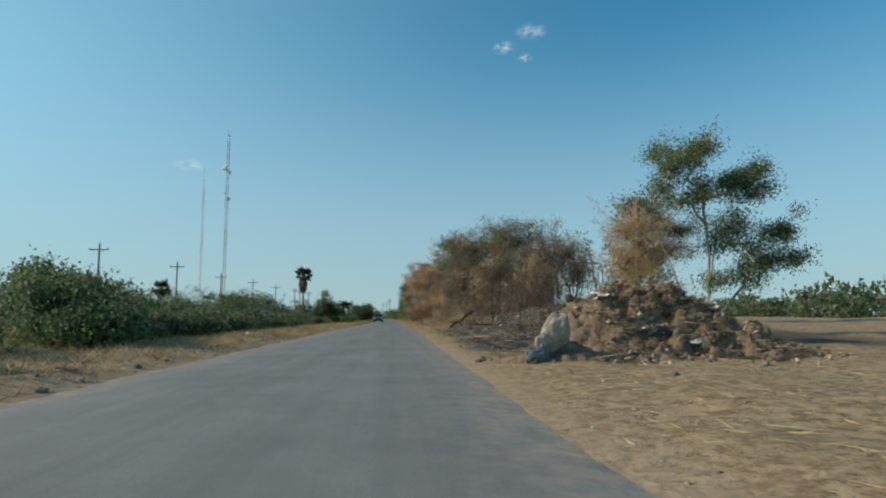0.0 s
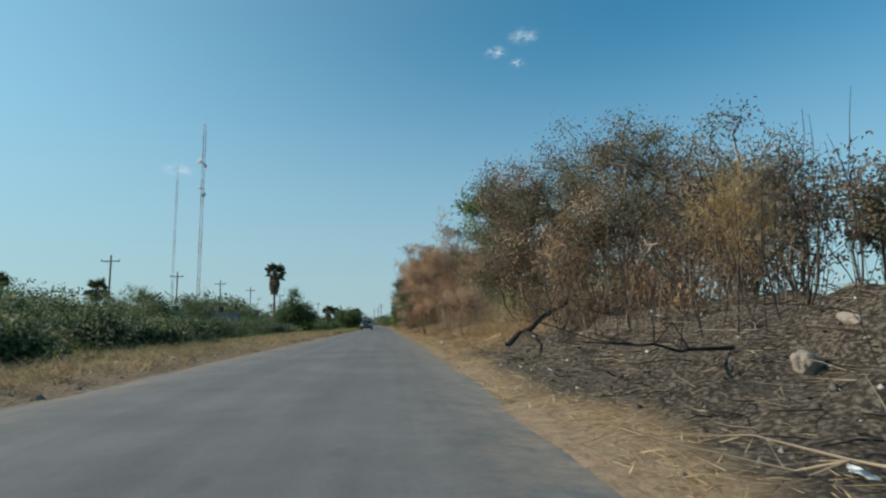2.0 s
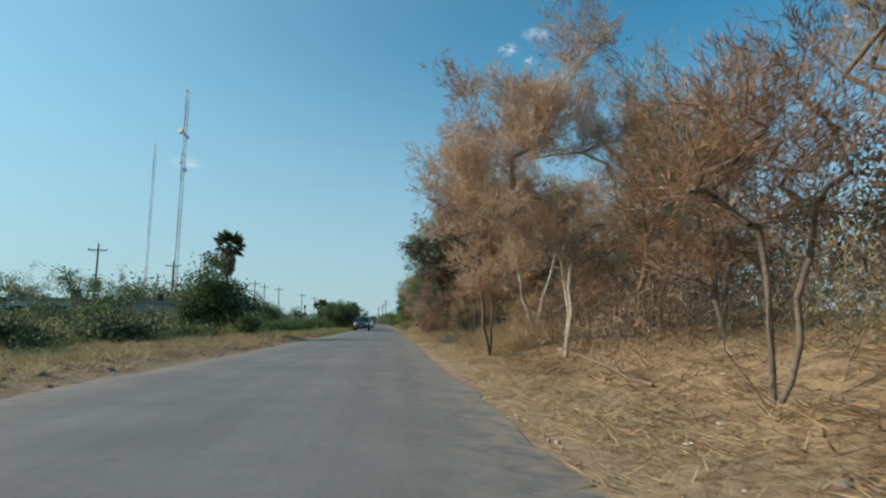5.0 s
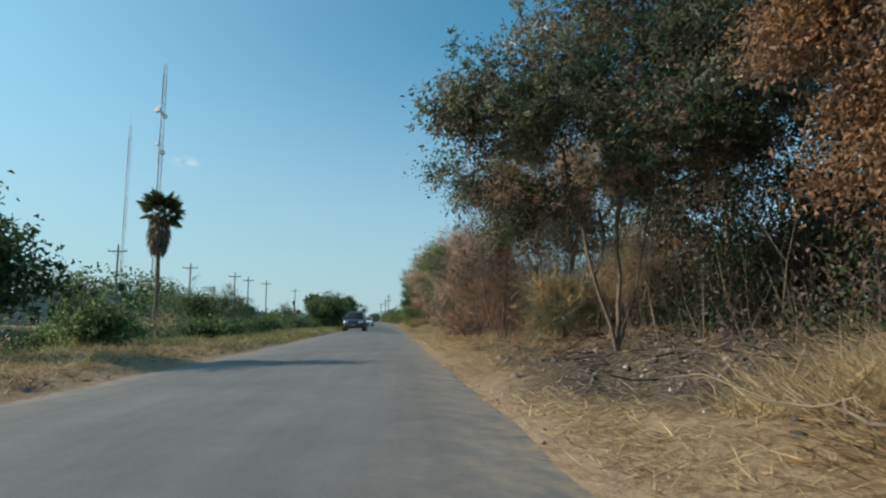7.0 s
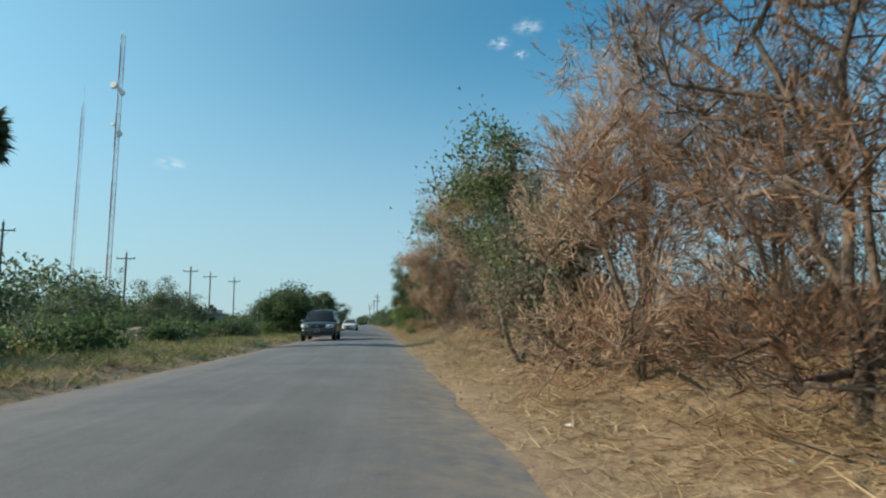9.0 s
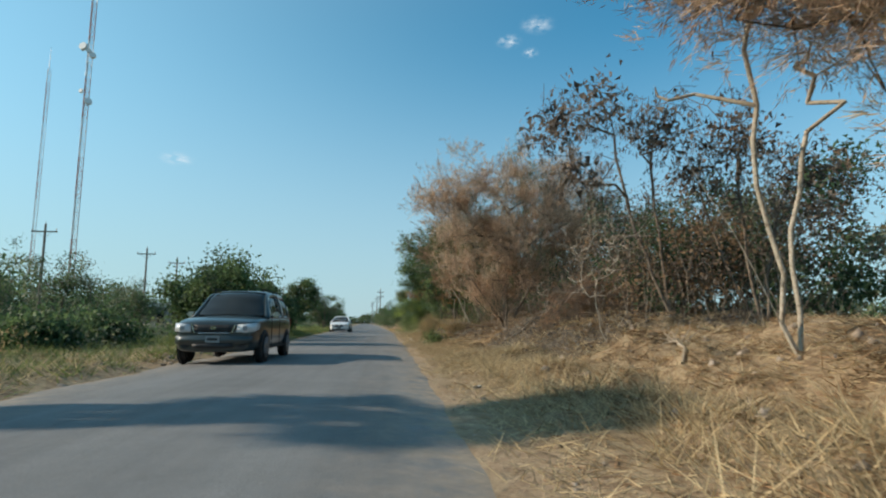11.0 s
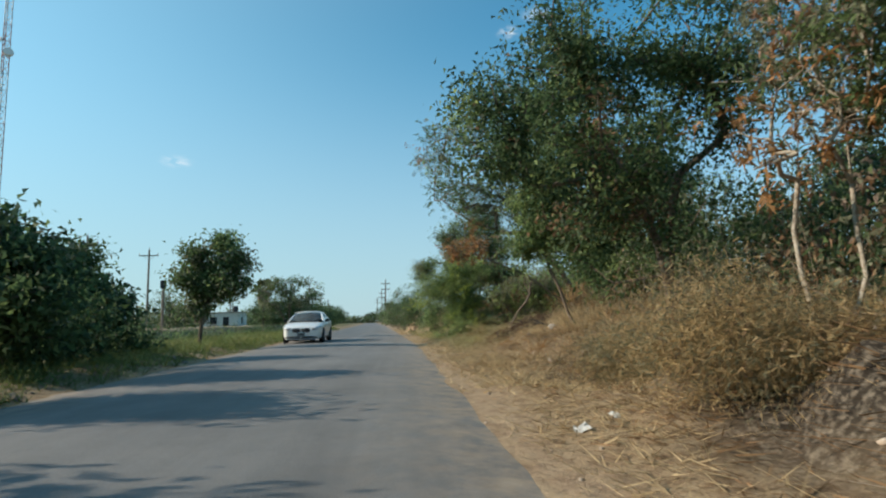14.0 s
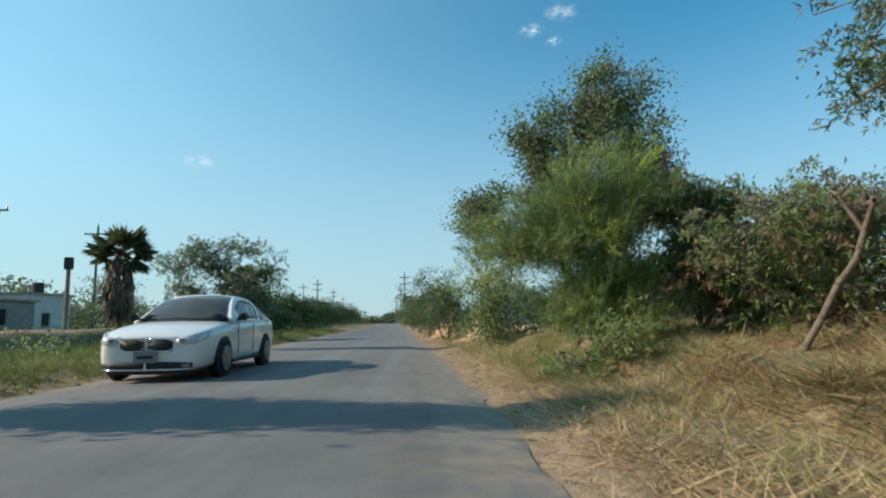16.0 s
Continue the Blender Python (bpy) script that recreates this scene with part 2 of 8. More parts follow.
def tubes(a, b, ra, rb, sides=5):
    """Tapered tubes between the points a and b, as arrays of corners and four-cornered faces."""
    a, b = np.asarray(a), np.asarray(b)
    d = b - a
    d /= np.linalg.norm(d, axis=1, keepdims=True) + 1e-9
    ref = np.where(np.abs(d[:, 2:3]) > 0.9, np.array([[1.0, 0, 0]]), np.array([[0, 0, 1.0]]))
    u = np.cross(d, ref)
    u /= np.linalg.norm(u, axis=1, keepdims=True) + 1e-9
    w = np.cross(d, u)
    t = np.arange(sides) * 2 * np.pi / sides
    ring = u[:, None, :] * np.cos(t)[None, :, None] + w[:, None, :] * np.sin(t)[None, :, None]
    lo = a[:, None, :] + ring * np.asarray(ra)[:, None, None]
    hi = b[:, None, :] + ring * np.asarray(rb)[:, None, None]
    v = np.concatenate([lo, hi], 1).reshape(-1, 3)
    k = np.arange(sides)
    f = np.stack([k, (k + 1) % sides, (k + 1) % sides + sides, k + sides], 1)
    f = (f[None] + (np.arange(len(a)) * 2 * sides)[:, None, None]).reshape(-1, 4)
    return v, f


def leaves(rng, centre, axis, length, width, droop=0.0, corners=4):
    """Leaf blades from the points centre along axis: folded with four corners, or slivers with three."""
    n = len(centre)
    axis = axis + np.array([0, 0, -droop])
    axis /= np.linalg.norm(axis, axis=1, keepdims=True) + 1e-9
    side = np.cross(axis, rng.normal(size=(n, 3)))
    side /= np.linalg.norm(side, axis=1, keepdims=True) + 1e-9
    up = np.cross(side, axis)
    L, W = np.asarray(length).reshape(-1, 1), np.asarray(width).reshape(-1, 1)
    if corners == 3:
        lean = rng.uniform(0.1, 0.5, (n, 1))
        v = np.stack([centre - side * W * 0.5 + axis * L * lean, centre + side * W * 0.5, centre + axis * L], 1).reshape(-1, 3)
        return v, np.arange(n * 3).reshape(-1, 3)
    mid = centre + axis * L * 0.45 + up * W * 0.25
    v = np.stack([centre, mid + side * W * 0.5, centre + axis * L - up * W * 0.3, mid - side * W * 0.5], 1).reshape(-1, 3)
    return v, np.arange(n * 4).reshape(-1, 4)


def in_crowns(rng, crowns, n):
    """n points in a set of ellipsoids, more of them towards the skin."""
    c = np.array(crowns, dtype=float)
    w = (c[:, 3] * c[:, 4] * c[:, 5]) ** 0.8
    k = rng.choice(len(c), n, p=w / w.sum())
    d = rng.normal(size=(n, 3))
    d /= np.linalg.norm(d, axis=1, keepdims=True)
    r = rng.random((n, 1)) ** 0.52
    lump = 1 + 0.22 * np.sin(d[:, :1] * 5 + k[:, None]) * np.cos(d[:, 1:2] * 4 + 2 * k[:, None]) + 0.17 * rng.normal(size=(n, 1))
    return c[k, :3] + d * r * lump * c[k, 3:6]


# leaf form: leaves a tip, spread of a clump, length, width, droop, share that follows the twig
FORM = {
    "broad": (0.25, 0.135, 0.085, 0.35, 0.25),
    "small": (0.22, 0.088, 0.054, 0.30, 0.3),
    "big": (0.30, 0.15, 0.098, 0.45, 0.2),
    "pinnate": (0.22, 0.105, 0.034, 0.30, 0.45),
    "pods": (0.15, 0.105, 0.021, 1.1, 0.2),
    "feather": (0.15, 0.150, 0.0115, 0.05, 0.9),
    "airy": (0.24, 0.10, 0.0065, 0.15, 0.6),
    "curl": (0.24, 0.095, 0.044, 0.7, 0.1),
}
# leaves made for each one asked for, and how many of them share a spray
PLENTY = {"broad": (0.9, 0), "small": (1.2, 0), "big": (1.7, 0), "pinnate": (2.1, 14), "pods": (1.0, 9), "feather": (2.2, 24), "airy": (2.2, 0), "curl": (1.7, 0)}


def tree(name, base, stems, crowns, form, mats, bark, count, label, category="tree", group="", tips=90, seed=1, trunk_r=0.11, wander=0.16):
    """A tree or shrub: stems from the base, limbs that reach out to points in the crown, and leaves about their tips.
    stems: tops relative to the base; crowns: ellipsoids in the world; mats: leaf colours with their shares."""
    rng = np.random.default_rng(seed)
    base = np.array(base, dtype=float)
    pos, par = [base.copy()], [-1]
    for s in stems:
        s = np.array(s, dtype=float)
        k, prev = max(4, int(np.linalg.norm(s) / 0.45)), 0
        bend = rng.normal(size=3) * 0.07 * np.linalg.norm(s)
        off = rng.normal(size=3) * np.array([0.12, 0.12, 0]) if len(stems) > 1 else np.zeros(3)
        for i in range(1, k + 1):
            f = i / k
            pos.append(base + off * min(1, f * 3) + s * f + bend * math.sin(f * math.pi) * 0.5 + rng.normal(size=3) * 0.03)
            par.append(prev)
            prev = len(pos) - 1
    pts = in_crowns(rng, crowns, tips)
    pts = pts[np.argsort(np.linalg.norm((pts - base) * np.array([1, 1, 0.6]), axis=1))]
    tip_id, tip_dir = [], []
    for p in pts:
        P = np.array(pos)
        d = np.linalg.norm(P - p, axis=1) + 0.8 * np.maximum(0, P[:, 2] - p[2]) + np.where(P[:, 2] < base[2] + 0.35, 1.2, 0)
        j = int(np.argmin(d))
        gap = p - P[j]
        L = np.linalg.norm(gap)
        k = max(1, int(L / 0.45))
        prev, w = j, rng.normal(size=3) * (0.5 if form == "feather" else 1) * wander * L
        for i in range(1, k + 1):
            f = i / k
            q = P[j] + gap * f + (w + np.array([0, 0, 0.10 * L])) * math.sin(f * math.pi) * 0.6
            pos.append(q)
            par.append(prev)
            prev = len(pos) - 1
        tip_id.append(prev)
        tip_dir.append(gap / (L + 1e-6))
    pos, par = np.array(pos), np.array(par)
    load = np.zeros(len(pos))
    load[tip_id] += 1
    for i in range(len(pos) - 1, 0, -1):
        load[par[i]] += max(load[i], 0.3)
    rad = 0.005 + 0.8 * trunk_r * np.minimum(1, load / max(load[0] / max(1, len(stems)), 1)) ** 0.62
    i = np.arange(1, len(pos))
    ra, thin = np.minimum(rad[par[i]], rad[i] * 1.5), rad[i] < 0.014
    v, f = tubes(pos[par[i]][~thin], pos[i][~thin], ra[~thin], rad[i][~thin], 6)
    v2, f2 = tubes(pos[par[i]][thin], pos[i][thin], ra[thin], rad[i][thin] * 0.8, 3)
    v, f = np.concatenate([v, v2]), np.concatenate([f, f2 + len(v)])
    root = thing(name, *base, label, category, group)
    under("trunk", smooth(grid_mesh("trunk", v - base, f, bark)), root, kind="stuff" if trunk_r < 0.02 else "")
    count = int(count * PLENTY[form][0] * 0.85)
    if count:
        spread, length, width, droop, follow = FORM[form]
        tp, td = pos[tip_id], np.array(tip_dir)
        spray = PLENTY[form][1]
        m = count // spray if spray else count
        k = rng.integers(0, len(tp), m)
        centre = tp[k] - (tp[k] - pos[par[np.array(tip_id)[k]]]) * rng.random((m, 1)) * 1.5 + rng.normal(size=(m, 3)) * spread * np.array([1, 1, 0.75])
        if spray:
            reach = (0.52 if form == "feather" else 0.24) * rng.uniform(0.6, 1.4, (m, 1))
            way = td[k] * 0.6 + np.array([0, 0, 0.5 if form == "feather" else -droop]) + rng.normal(size=(m, 3)) * 0.45
            way /= np.linalg.norm(way, axis=1, keepdims=True) + 1e-9
            way, reach, centre, k = np.repeat(way, spray, 0), np.repeat(reach, spray, 0), np.repeat(centre, spray, 0), np.repeat(k, spray)
            count = len(k)
            f = rng.random((count, 1)) ** 0.8
            centre = centre + way * reach * f - np.array([0, 0, 0.10]) * reach * f * f + rng.normal(size=(count, 3)) * (0.075 * (1.1 - f) if form == "feather" else 0.03)
            axis = way * follow + rng.normal(size=(count, 3)) * (0.30 if form == "feather" else 0.6)
        else:
            axis = td[k] * follow + rng.normal(size=(count, 3)) * 0.6
        v, f = leaves(rng, centre, axis, 1.08 * length * rng.uniform(0.6, 1.35, count), 1.08 * width * rng.uniform(0.7, 1.3, count), droop, 4 if form == "broad" else 3)
        v = v - base
        share = np.cumsum([s for _, s in mats])
        pick = np.searchsorted(share / share[-1], rng.random(len(tp)))[k]
        if form not in ("airy", "feather") and count > 2500:
            # the shaded inside of the crown: fewer, broader leaves
            n = count // (5 if count > 60000 else 7)
            c = in_crowns(rng, [(cx, cy, cz, a * 0.68, b * 0.68, c * 0.68) for cx, cy, cz, a, b, c in crowns], n)
            big, thin = (0.11, 0.07) if count > 60000 else (0.085, 0.045) if form in ("pinnate", "small", "curl") else (0.16, 0.11)
            v2, f2 = leaves(rng, c - base, rng.normal(size=(n, 3)), big * rng.uniform(0.6, 1.4, n), thin * rng.uniform(0.7, 1.4, n), droop, f.shape[1])
            v, f = np.concatenate([v, v2]), np.concatenate([f, f2 + len(v)])
            pick = np.concatenate([pick, np.searchsorted(share / share[-1], rng.random(n))])
        me = grid_mesh("crown", v, f, LEAF[mats[0][0]])
        for mname, _ in mats[1:]:
            me.materials.append(LEAF[mname])
        me.polygons.foreach_set("material_index", np.minimum(pick, len(mats) - 1).astype(np.int32))
        under("crown", me, root, kind="stuff")
    return root


# ---- lie of the land ----
RIGHT_Y = [-60, 20, 40, 60, 78, 109, 127, 145, 158, 174, 240, 300, 400, 700]
RIGHT_X = [1.5, 1.45, 1.6, 1.5, 1.3, 0.95, 0.85, 0.6, 0.55, 0.0, -2.2, -4.8, -9.4, -23.2]
LEFT_Y = [-60, 10, 36, 53, 80, 114, 130, 150, 175, 240, 300, 400, 700]
LEFT_X = [-4.7, -4.7, -4.75, -4.8, -4.6, -4.75, -5.0, -5.7, -6.7, -9.0, -11.5, -16.0, -30.0]


def right_edge(y):
    return np.interp(y, RIGHT_Y, RIGHT_X)


def left_edge(y):
    return np.interp(y, LEFT_Y, LEFT_X)


def waves(x, y, seed, size):
    """Soft noise from a few sines, -1 to 1."""
    r = np.random.default_rng(seed)
    out = 0
    for k in range(6):
        a, p = r.uniform(0, 2 * np.pi), r.uniform(0, 2 * np.pi)
        s = size * r.uniform(0.5, 1.6)
        out = out + np.sin((np.cos(a) * x + np.sin(a) * y) * 2 * np.pi / s + p)
    return out / 3.2


def step(a, b, v):
    t = np.clip((v - a) / (b - a), 0, 1)
    return t * t * (3 - 2 * t)


BANK_Y = [14, 20, 27, 36, 48, 56, 62, 100, 108, 113, 124, 131, 138, 143, 148, 152, 158, 170, 230, 400]
BANK_H = [0, 0.35, 1.0, 1.1, 1.05, 0.8, 0.65, 0.60, 0.55, 0.85, 1.15, 0.9, 0.85, 1.1, 1.0, 0.72, 0.72, 0.7, 0.5, 0]


def land(x, y):
    """Height of the ground."""
    x, y = np.asarray(x, dtype=float), np.asarray(y, dtype=float)
    r, l = x - right_edge(y), left_edge(y) - x
    near = step(400, 230, y) * step(-60, -20, y)
    rough = 0.05 * waves(x, y, 3, 2.2) + 0.03 * waves(x, y, 4, 0.8)
    lumps = (0.10 * waves(x, y, 6, 2.6) + 0.06 * waves(x, y, 7, 1.1)) * step(14, 20, y) * (1 + 0.6 * step(100, 108, y) + 0.5 * step(46, 40, y))
    bank = np.interp(y, BANK_Y, BANK_H) * (1 + 0.22 * waves(x * 0.6, y, 5, 14))
    heaps = 0.30 * np.maximum(0, waves(x, y, 9, 2.0) * waves(x, y, 10, 3.1)) * step(104, 110, y) * step(150, 140, y) + 0.16 * np.maximum(0, waves(x, y, 15, 1.6)) * step(16, 22, y) * step(44, 38, y)
    heaps = heaps + 0.26 * np.exp(-((x - 4.1) / 1.5) ** 2 - ((y - 152.3) / 0.6) ** 2)
    zr = 0.10 * step(0.1, 1.2, r) + bank * step(1.0, 5.2, r) * (1 - 0.5 * step(8, 15, r)) + heaps * step(1.2, 2.2, r) * step(9, 7, r) + rough * step(0.2, 1.6, r) + lumps * step(1.0, 2.2, r) * step(12, 8, r)
    zl = 0.16 * step(0.0, 0.9, l) - 0.55 * near * step(4.5, 7.5, l) * step(15, 70, y) + 1.15 * near * step(8.5, 11, l) * step(15, 70, y) - 0.45 * near * step(13, 18, l) * step(15, 70, y) + rough * 1.2 * step(0.1, 1.2, l)
    inside = (r < 0) & (l < 0)
    return np.where(inside, -0.06, np.where(r >= 0, zr - 0.03, zl - 0.03))


def burnt(x, y):
    """Where the ground is burnt, 0 to 1."""
    r = x - right_edge(y)
    n = 0.5 + 0.5 * waves(x, y, 8, 5)
    strip = np.maximum.reduce([step(12.5, 16.5, y) * step(41, 35, y) * step(0.7, 1.3, r + 0.5 * n), step(71, 74, y) * step(90, 84, y) * step(1.2, 2.2, r + n),
                               step(115.5, 117.5, y) * step(146, 140, y) * step(1.6, 2.8, r + n), 0.7 * step(102, 105, y) * step(114, 111, y) * step(3.6, 5.0, r + n), 0.5 * step(138, 141, y) * step(153, 149, y) * step(2.0, 3.2, r + n)])
    patch = 0.9 * step(2.0, 1.1, np.hypot(x - 4.1, (y - 152.3) * 0.8) + 0.4 * n)
    strip = np.maximum(strip, patch)
    return strip * step(16, 11, r) * np.maximum(step(0.05, 0.4, n + 0.25), np.maximum(step(70, 74, y) * step(92, 88, y), step(14, 18, y) * step(42, 38, y)))


def spaced(parts):
    return np.unique(np.concatenate([np.arange(a, b, s) for a, b, s in parts]))


# ---- ground and road ----
gx = np.concatenate([-np.geomspace(1500, 46, 22), spaced([(-44, -22, 1.0), (-22, -12, 0.7), (-12, 0, 0.6), (0, 9, 0.25), (9, 24, 0.9), (24, 46, 3)]), np.geomspace(46, 1500, 22)])
gy = np.concatenate([-np.geomspace(1500, 24, 12), spaced([(-22, -4, 1.5), (-4, 168, 0.4), (168, 260, 1.4), (260, 420, 5)]), np.geomspace(422, 2500, 24)])
GX, GY = np.meshgrid(gx, gy)
GZ = land(GX, GY)
nx, ny = len(gx), len(gy)
idx = np.arange(nx * ny).reshape(ny, nx)
gf = np.stack([idx[:-1, :-1], idx[:-1, 1:], idx[1:, 1:], idx[1:, :-1]], -1).reshape(-1, 4)


def ground_material():
    m = bpy.data.materials.new("dry verge earth")
    m.use_nodes = True
    n, l = m.node_tree.nodes, m.node_tree.links
    b = n["Principled BSDF"]
    co = n.new("ShaderNodeTexCoord")

    def noise_tex(scale, detail=5):
        t = n.new("ShaderNodeTexNoise")
        t.inputs["Scale"].default_value, t.inputs["Detail"].default_value, t.inputs["Roughness"].default_value = scale, detail, 0.65
        l.new(co.outputs["Object"], t.inputs["Vector"])
        return t.outputs["Fac"]

    def ramp(src, a, b_, c1, c2):
        r = n.new("ShaderNodeValToRGB")
        r.color_ramp.elements[0].position, r.color_ramp.elements[1].position = a, b_
        r.color_ramp.elements[0].color, r.color_ramp.elements[1].color = (*c1, 1), (*c2, 1)
        l.new(src, r.inputs[0])
        return r.outputs[0]

    def mix(fac, a, c):
        x = n.new("ShaderNodeMixRGB")
        l.new(fac, x.inputs[0])
        l.new(a, x.inputs[1])
        l.new(c, x.inputs[2])
        return x.outputs[0]

    def attr(name):
        a = n.new("ShaderNodeAttribute")
        a.attribute_name = name
        return a.outputs["Fac"]

    straw = mix(ramp(noise_tex(5.5, 8), 0.44, 0.58, (0, 0, 0), (1, 1, 1)), ramp(noise_tex(0.9), 0.3, 0.7, (0.33, 0.235, 0.138), (0.46, 0.345, 0.21)), ramp(noise_tex(14), 0.3, 0.7, (0.13, 0.085, 0.05), (0.35, 0.24, 0.14)))
    green = ramp(noise_tex(2.5), 0.35, 0.65, (0.075, 0.085, 0.038), (0.19, 0.175, 0.085))
    ash = mix(ramp(noise_tex(16), 0.46, 0.62, (0, 0, 0), (1, 1, 1)), ramp(noise_tex(1.6), 0.3, 0.7, (0.020, 0.017, 0.013), (0.070, 0.055, 0.041)), ramp(noise_tex(30), 0.3, 0.7, (0.11, 0.092, 0.07), (0.27, 0.225, 0.17)))
    sand = ramp(noise_tex(5), 0.3, 0.7, (0.36, 0.25, 0.165), (0.47, 0.35, 0.24))
    speck = ramp(noise_tex(46, 4), 0.52, 0.66, (0, 0, 0), (1, 1, 1))
    straw = mix(speck, straw, ramp(noise_tex(3), 0.3, 0.7, (0.10, 0.062, 0.036), (0.24, 0.155, 0.085)))
    c = mix(attr("green"), straw, green)
    c = mix(attr("sand"), c, sand)
    c = mix(attr("burnt"), c, ash)
    l.new(c, b.inputs["Base Color"])
    b.inputs["Roughness"].default_value, b.inputs["Specular IOR Level"].default_value = 0.95, 0.15
    bp = n.new("ShaderNodeBump")
    bp.inputs["Strength"].default_value, bp.inputs["Distance"].default_value = 0.8, 0.05
    l.new(noise_tex(9, 8), bp.inputs["Height"])
    l.new(bp.outputs[0], b.inputs["Normal"])
    return m


me = smooth(grid_mesh("ground", np.stack([GX, GY, GZ], -1).reshape(-1, 3), gf, ground_material()))
gl, gr = (left_edge(GY) - GX).ravel(), (GX - right_edge(GY)).ravel()
gyf = GY.ravel()
for key, val in (("green", step(0.8, 3.0, gl + waves(GX, GY, 11, 7).ravel()) * (0.6 + 0.3 * step(60, 110, gyf) + 0.2 * waves(GX, GY, 13, 3).ravel()) + 0.25 * step(140, 160, gyf) * step(1.0, 2.5, gr) * step(7, 4, gr)),
                 ("burnt", burnt(GX, GY).ravel()), ("sand", step(0.55, 0.1, np.abs(gr - 0.05 - 0.2 * waves(GX, GY, 12, 3).ravel())) * 0.45 + step(0.5, 0.1, np.abs(gl)) * (0.3 - 0.25 * step(80, 110, gyf)) + 0.8 * step(10.2, 10.9, gl) * step(14, 13, gl) * step(60, 90, gyf) * step(400, 300, gyf))):
    me.attributes.new(key, "FLOAT", "POINT").data.foreach_set("value", val.astype(np.float32))
tagged(new("ground", me), "dry straw covered roadside earth with burnt patches", "ground", kind="structure")

def road_material():
    m = bpy.data.materials.new("worn asphalt")
    m.use_nodes = True
    n, l = m.node_tree.nodes, m.node_tree.links
    b = n["Principled BSDF"]
    co = n.new("ShaderNodeTexCoord")

    def noise_tex(scale, stretch=(1, 1, 1), detail=5):
        mp = n.new("ShaderNodeMapping")
        mp.inputs["Scale"].default_value = stretch
        l.new(co.outputs["Object"], mp.inputs["Vector"])
        t = n.new("ShaderNodeTexNoise")
        t.inputs["Scale"].default_value, t.inputs["Detail"].default_value, t.inputs["Roughness"].default_value = scale, detail, 0.65
        l.new(mp.outputs[0], t.inputs["Vector"])
        return t.outputs["Fac"]

    def ramp(src, a, b_, c1, c2):
        r = n.new("ShaderNodeValToRGB")
        r.color_ramp.elements[0].position, r.color_ramp.elements[1].position = a, b_
        r.color_ramp.elements[0].color, r.color_ramp.elements[1].color = (*c1, 1), (*c2, 1)
        l.new(src, r.inputs[0])
        return r.outputs[0]

    def mix(kind, fac, a, c):
        x = n.new("ShaderNodeMixRGB")
        x.blend_type = kind
        if isinstance(fac, float):
            x.inputs[0].default_value = fac
        else:
            l.new(fac, x.inputs[0])
        l.new(a, x.inputs[1])
        l.new(c, x.inputs[2])
        return x.outputs[0]

    c = ramp(noise_tex(0.5), 0.33, 0.68, (0.175, 0.174, 0.170), (0.235, 0.232, 0.224))
    c = mix("MULTIPLY", 0.55, c, ramp(noise_tex(1.0, (1.6, 0.05, 1)), 0.35, 0.65, (0.72, 0.72, 0.72), (1.12, 1.12, 1.12)))
    c = mix("MULTIPLY", 0.6, c, ramp(noise_tex(110), 0.38, 0.62, (0.6, 0.6, 0.6), (1.15, 1.15, 1.15)))
    c = mix("MULTIPLY", 0.5, c, ramp(noise_tex(2.2, (1, 0.6, 1), 8), 0.62, 0.70, (1, 1, 1), (0.68, 0.68, 0.68)))
    dust_haze = n.new("ShaderNodeAttribute")
    dust_haze.attribute_name = "dust_haze"
    d = n.new("ShaderNodeMath")
    d.operation, d.use_clamp = "MULTIPLY", True
    l.new(dust_haze.outputs["Fac"], d.inputs[0])
    l.new(ramp(noise_tex(3.0), 0.35, 0.62, (0, 0, 0), (1, 1, 1)), d.inputs[1])
    sand = ramp(noise_tex(8), 0.3, 0.7, (0.30, 0.235, 0.17), (0.42, 0.335, 0.245))
    c = mix("MIX", d.outputs[0], c, sand)
    l.new(c, b.inputs["Base Color"])
    b.inputs["Roughness"].default_value, b.inputs["Specular IOR Level"].default_value = 0.9, 0.3
    bp = n.new("ShaderNodeBump")
    bp.inputs["Strength"].default_value, bp.inputs["Distance"].default_value = 0.4, 0.015
    l.new(noise_tex(90), bp.inputs["Height"])
    l.new(bp.outputs[0], b.inputs["Normal"])
    return m


ry = np.concatenate([np.arange(-60, 200, 0.4), np.arange(200, 1200, 4.0)])
ncol = 9
rv = []
for k in range(ncol):
    f = k / (ncol - 1)
    a = left_edge(ry) + 0.11 * waves(ry, ry * 0, 21, 2.8) + 0.07 * waves(ry, ry * 0, 22, 0.9)
    b = right_edge(ry) + 0.09 * waves(ry, ry * 0, 23, 3.4) + 0.05 * waves(ry, ry * 0, 24, 0.9)
    z = 0.04 * (1 - (2 * f - 1) ** 2) - (0.05 if k in (0, ncol - 1) else 0)
    rv.append(np.stack([a + (b - a) * f, ry, np.full_like(ry, z)], -1))
rv = np.stack(rv, 1).reshape(-1, 3)
idx = np.arange(len(ry) * ncol).reshape(len(ry), ncol)
rf = np.stack([idx[:-1, :-1], idx[:-1, 1:], idx[1:, 1:], idx[1:, :-1]], -1).reshape(-1, 4)
me = smooth(grid_mesh("road", rv, rf, road_material()))
me.attributes.new("dust_haze", "FLOAT", "POINT").data.foreach_set("value", np.tile(np.array([1, 0.30] + [0.04] * (ncol - 4) + [0.30, 1]), len(ry)).astype(np.float32))
tagged(new("road", me), "worn grey asphalt road with ragged sandy edges", "road", kind="structure")


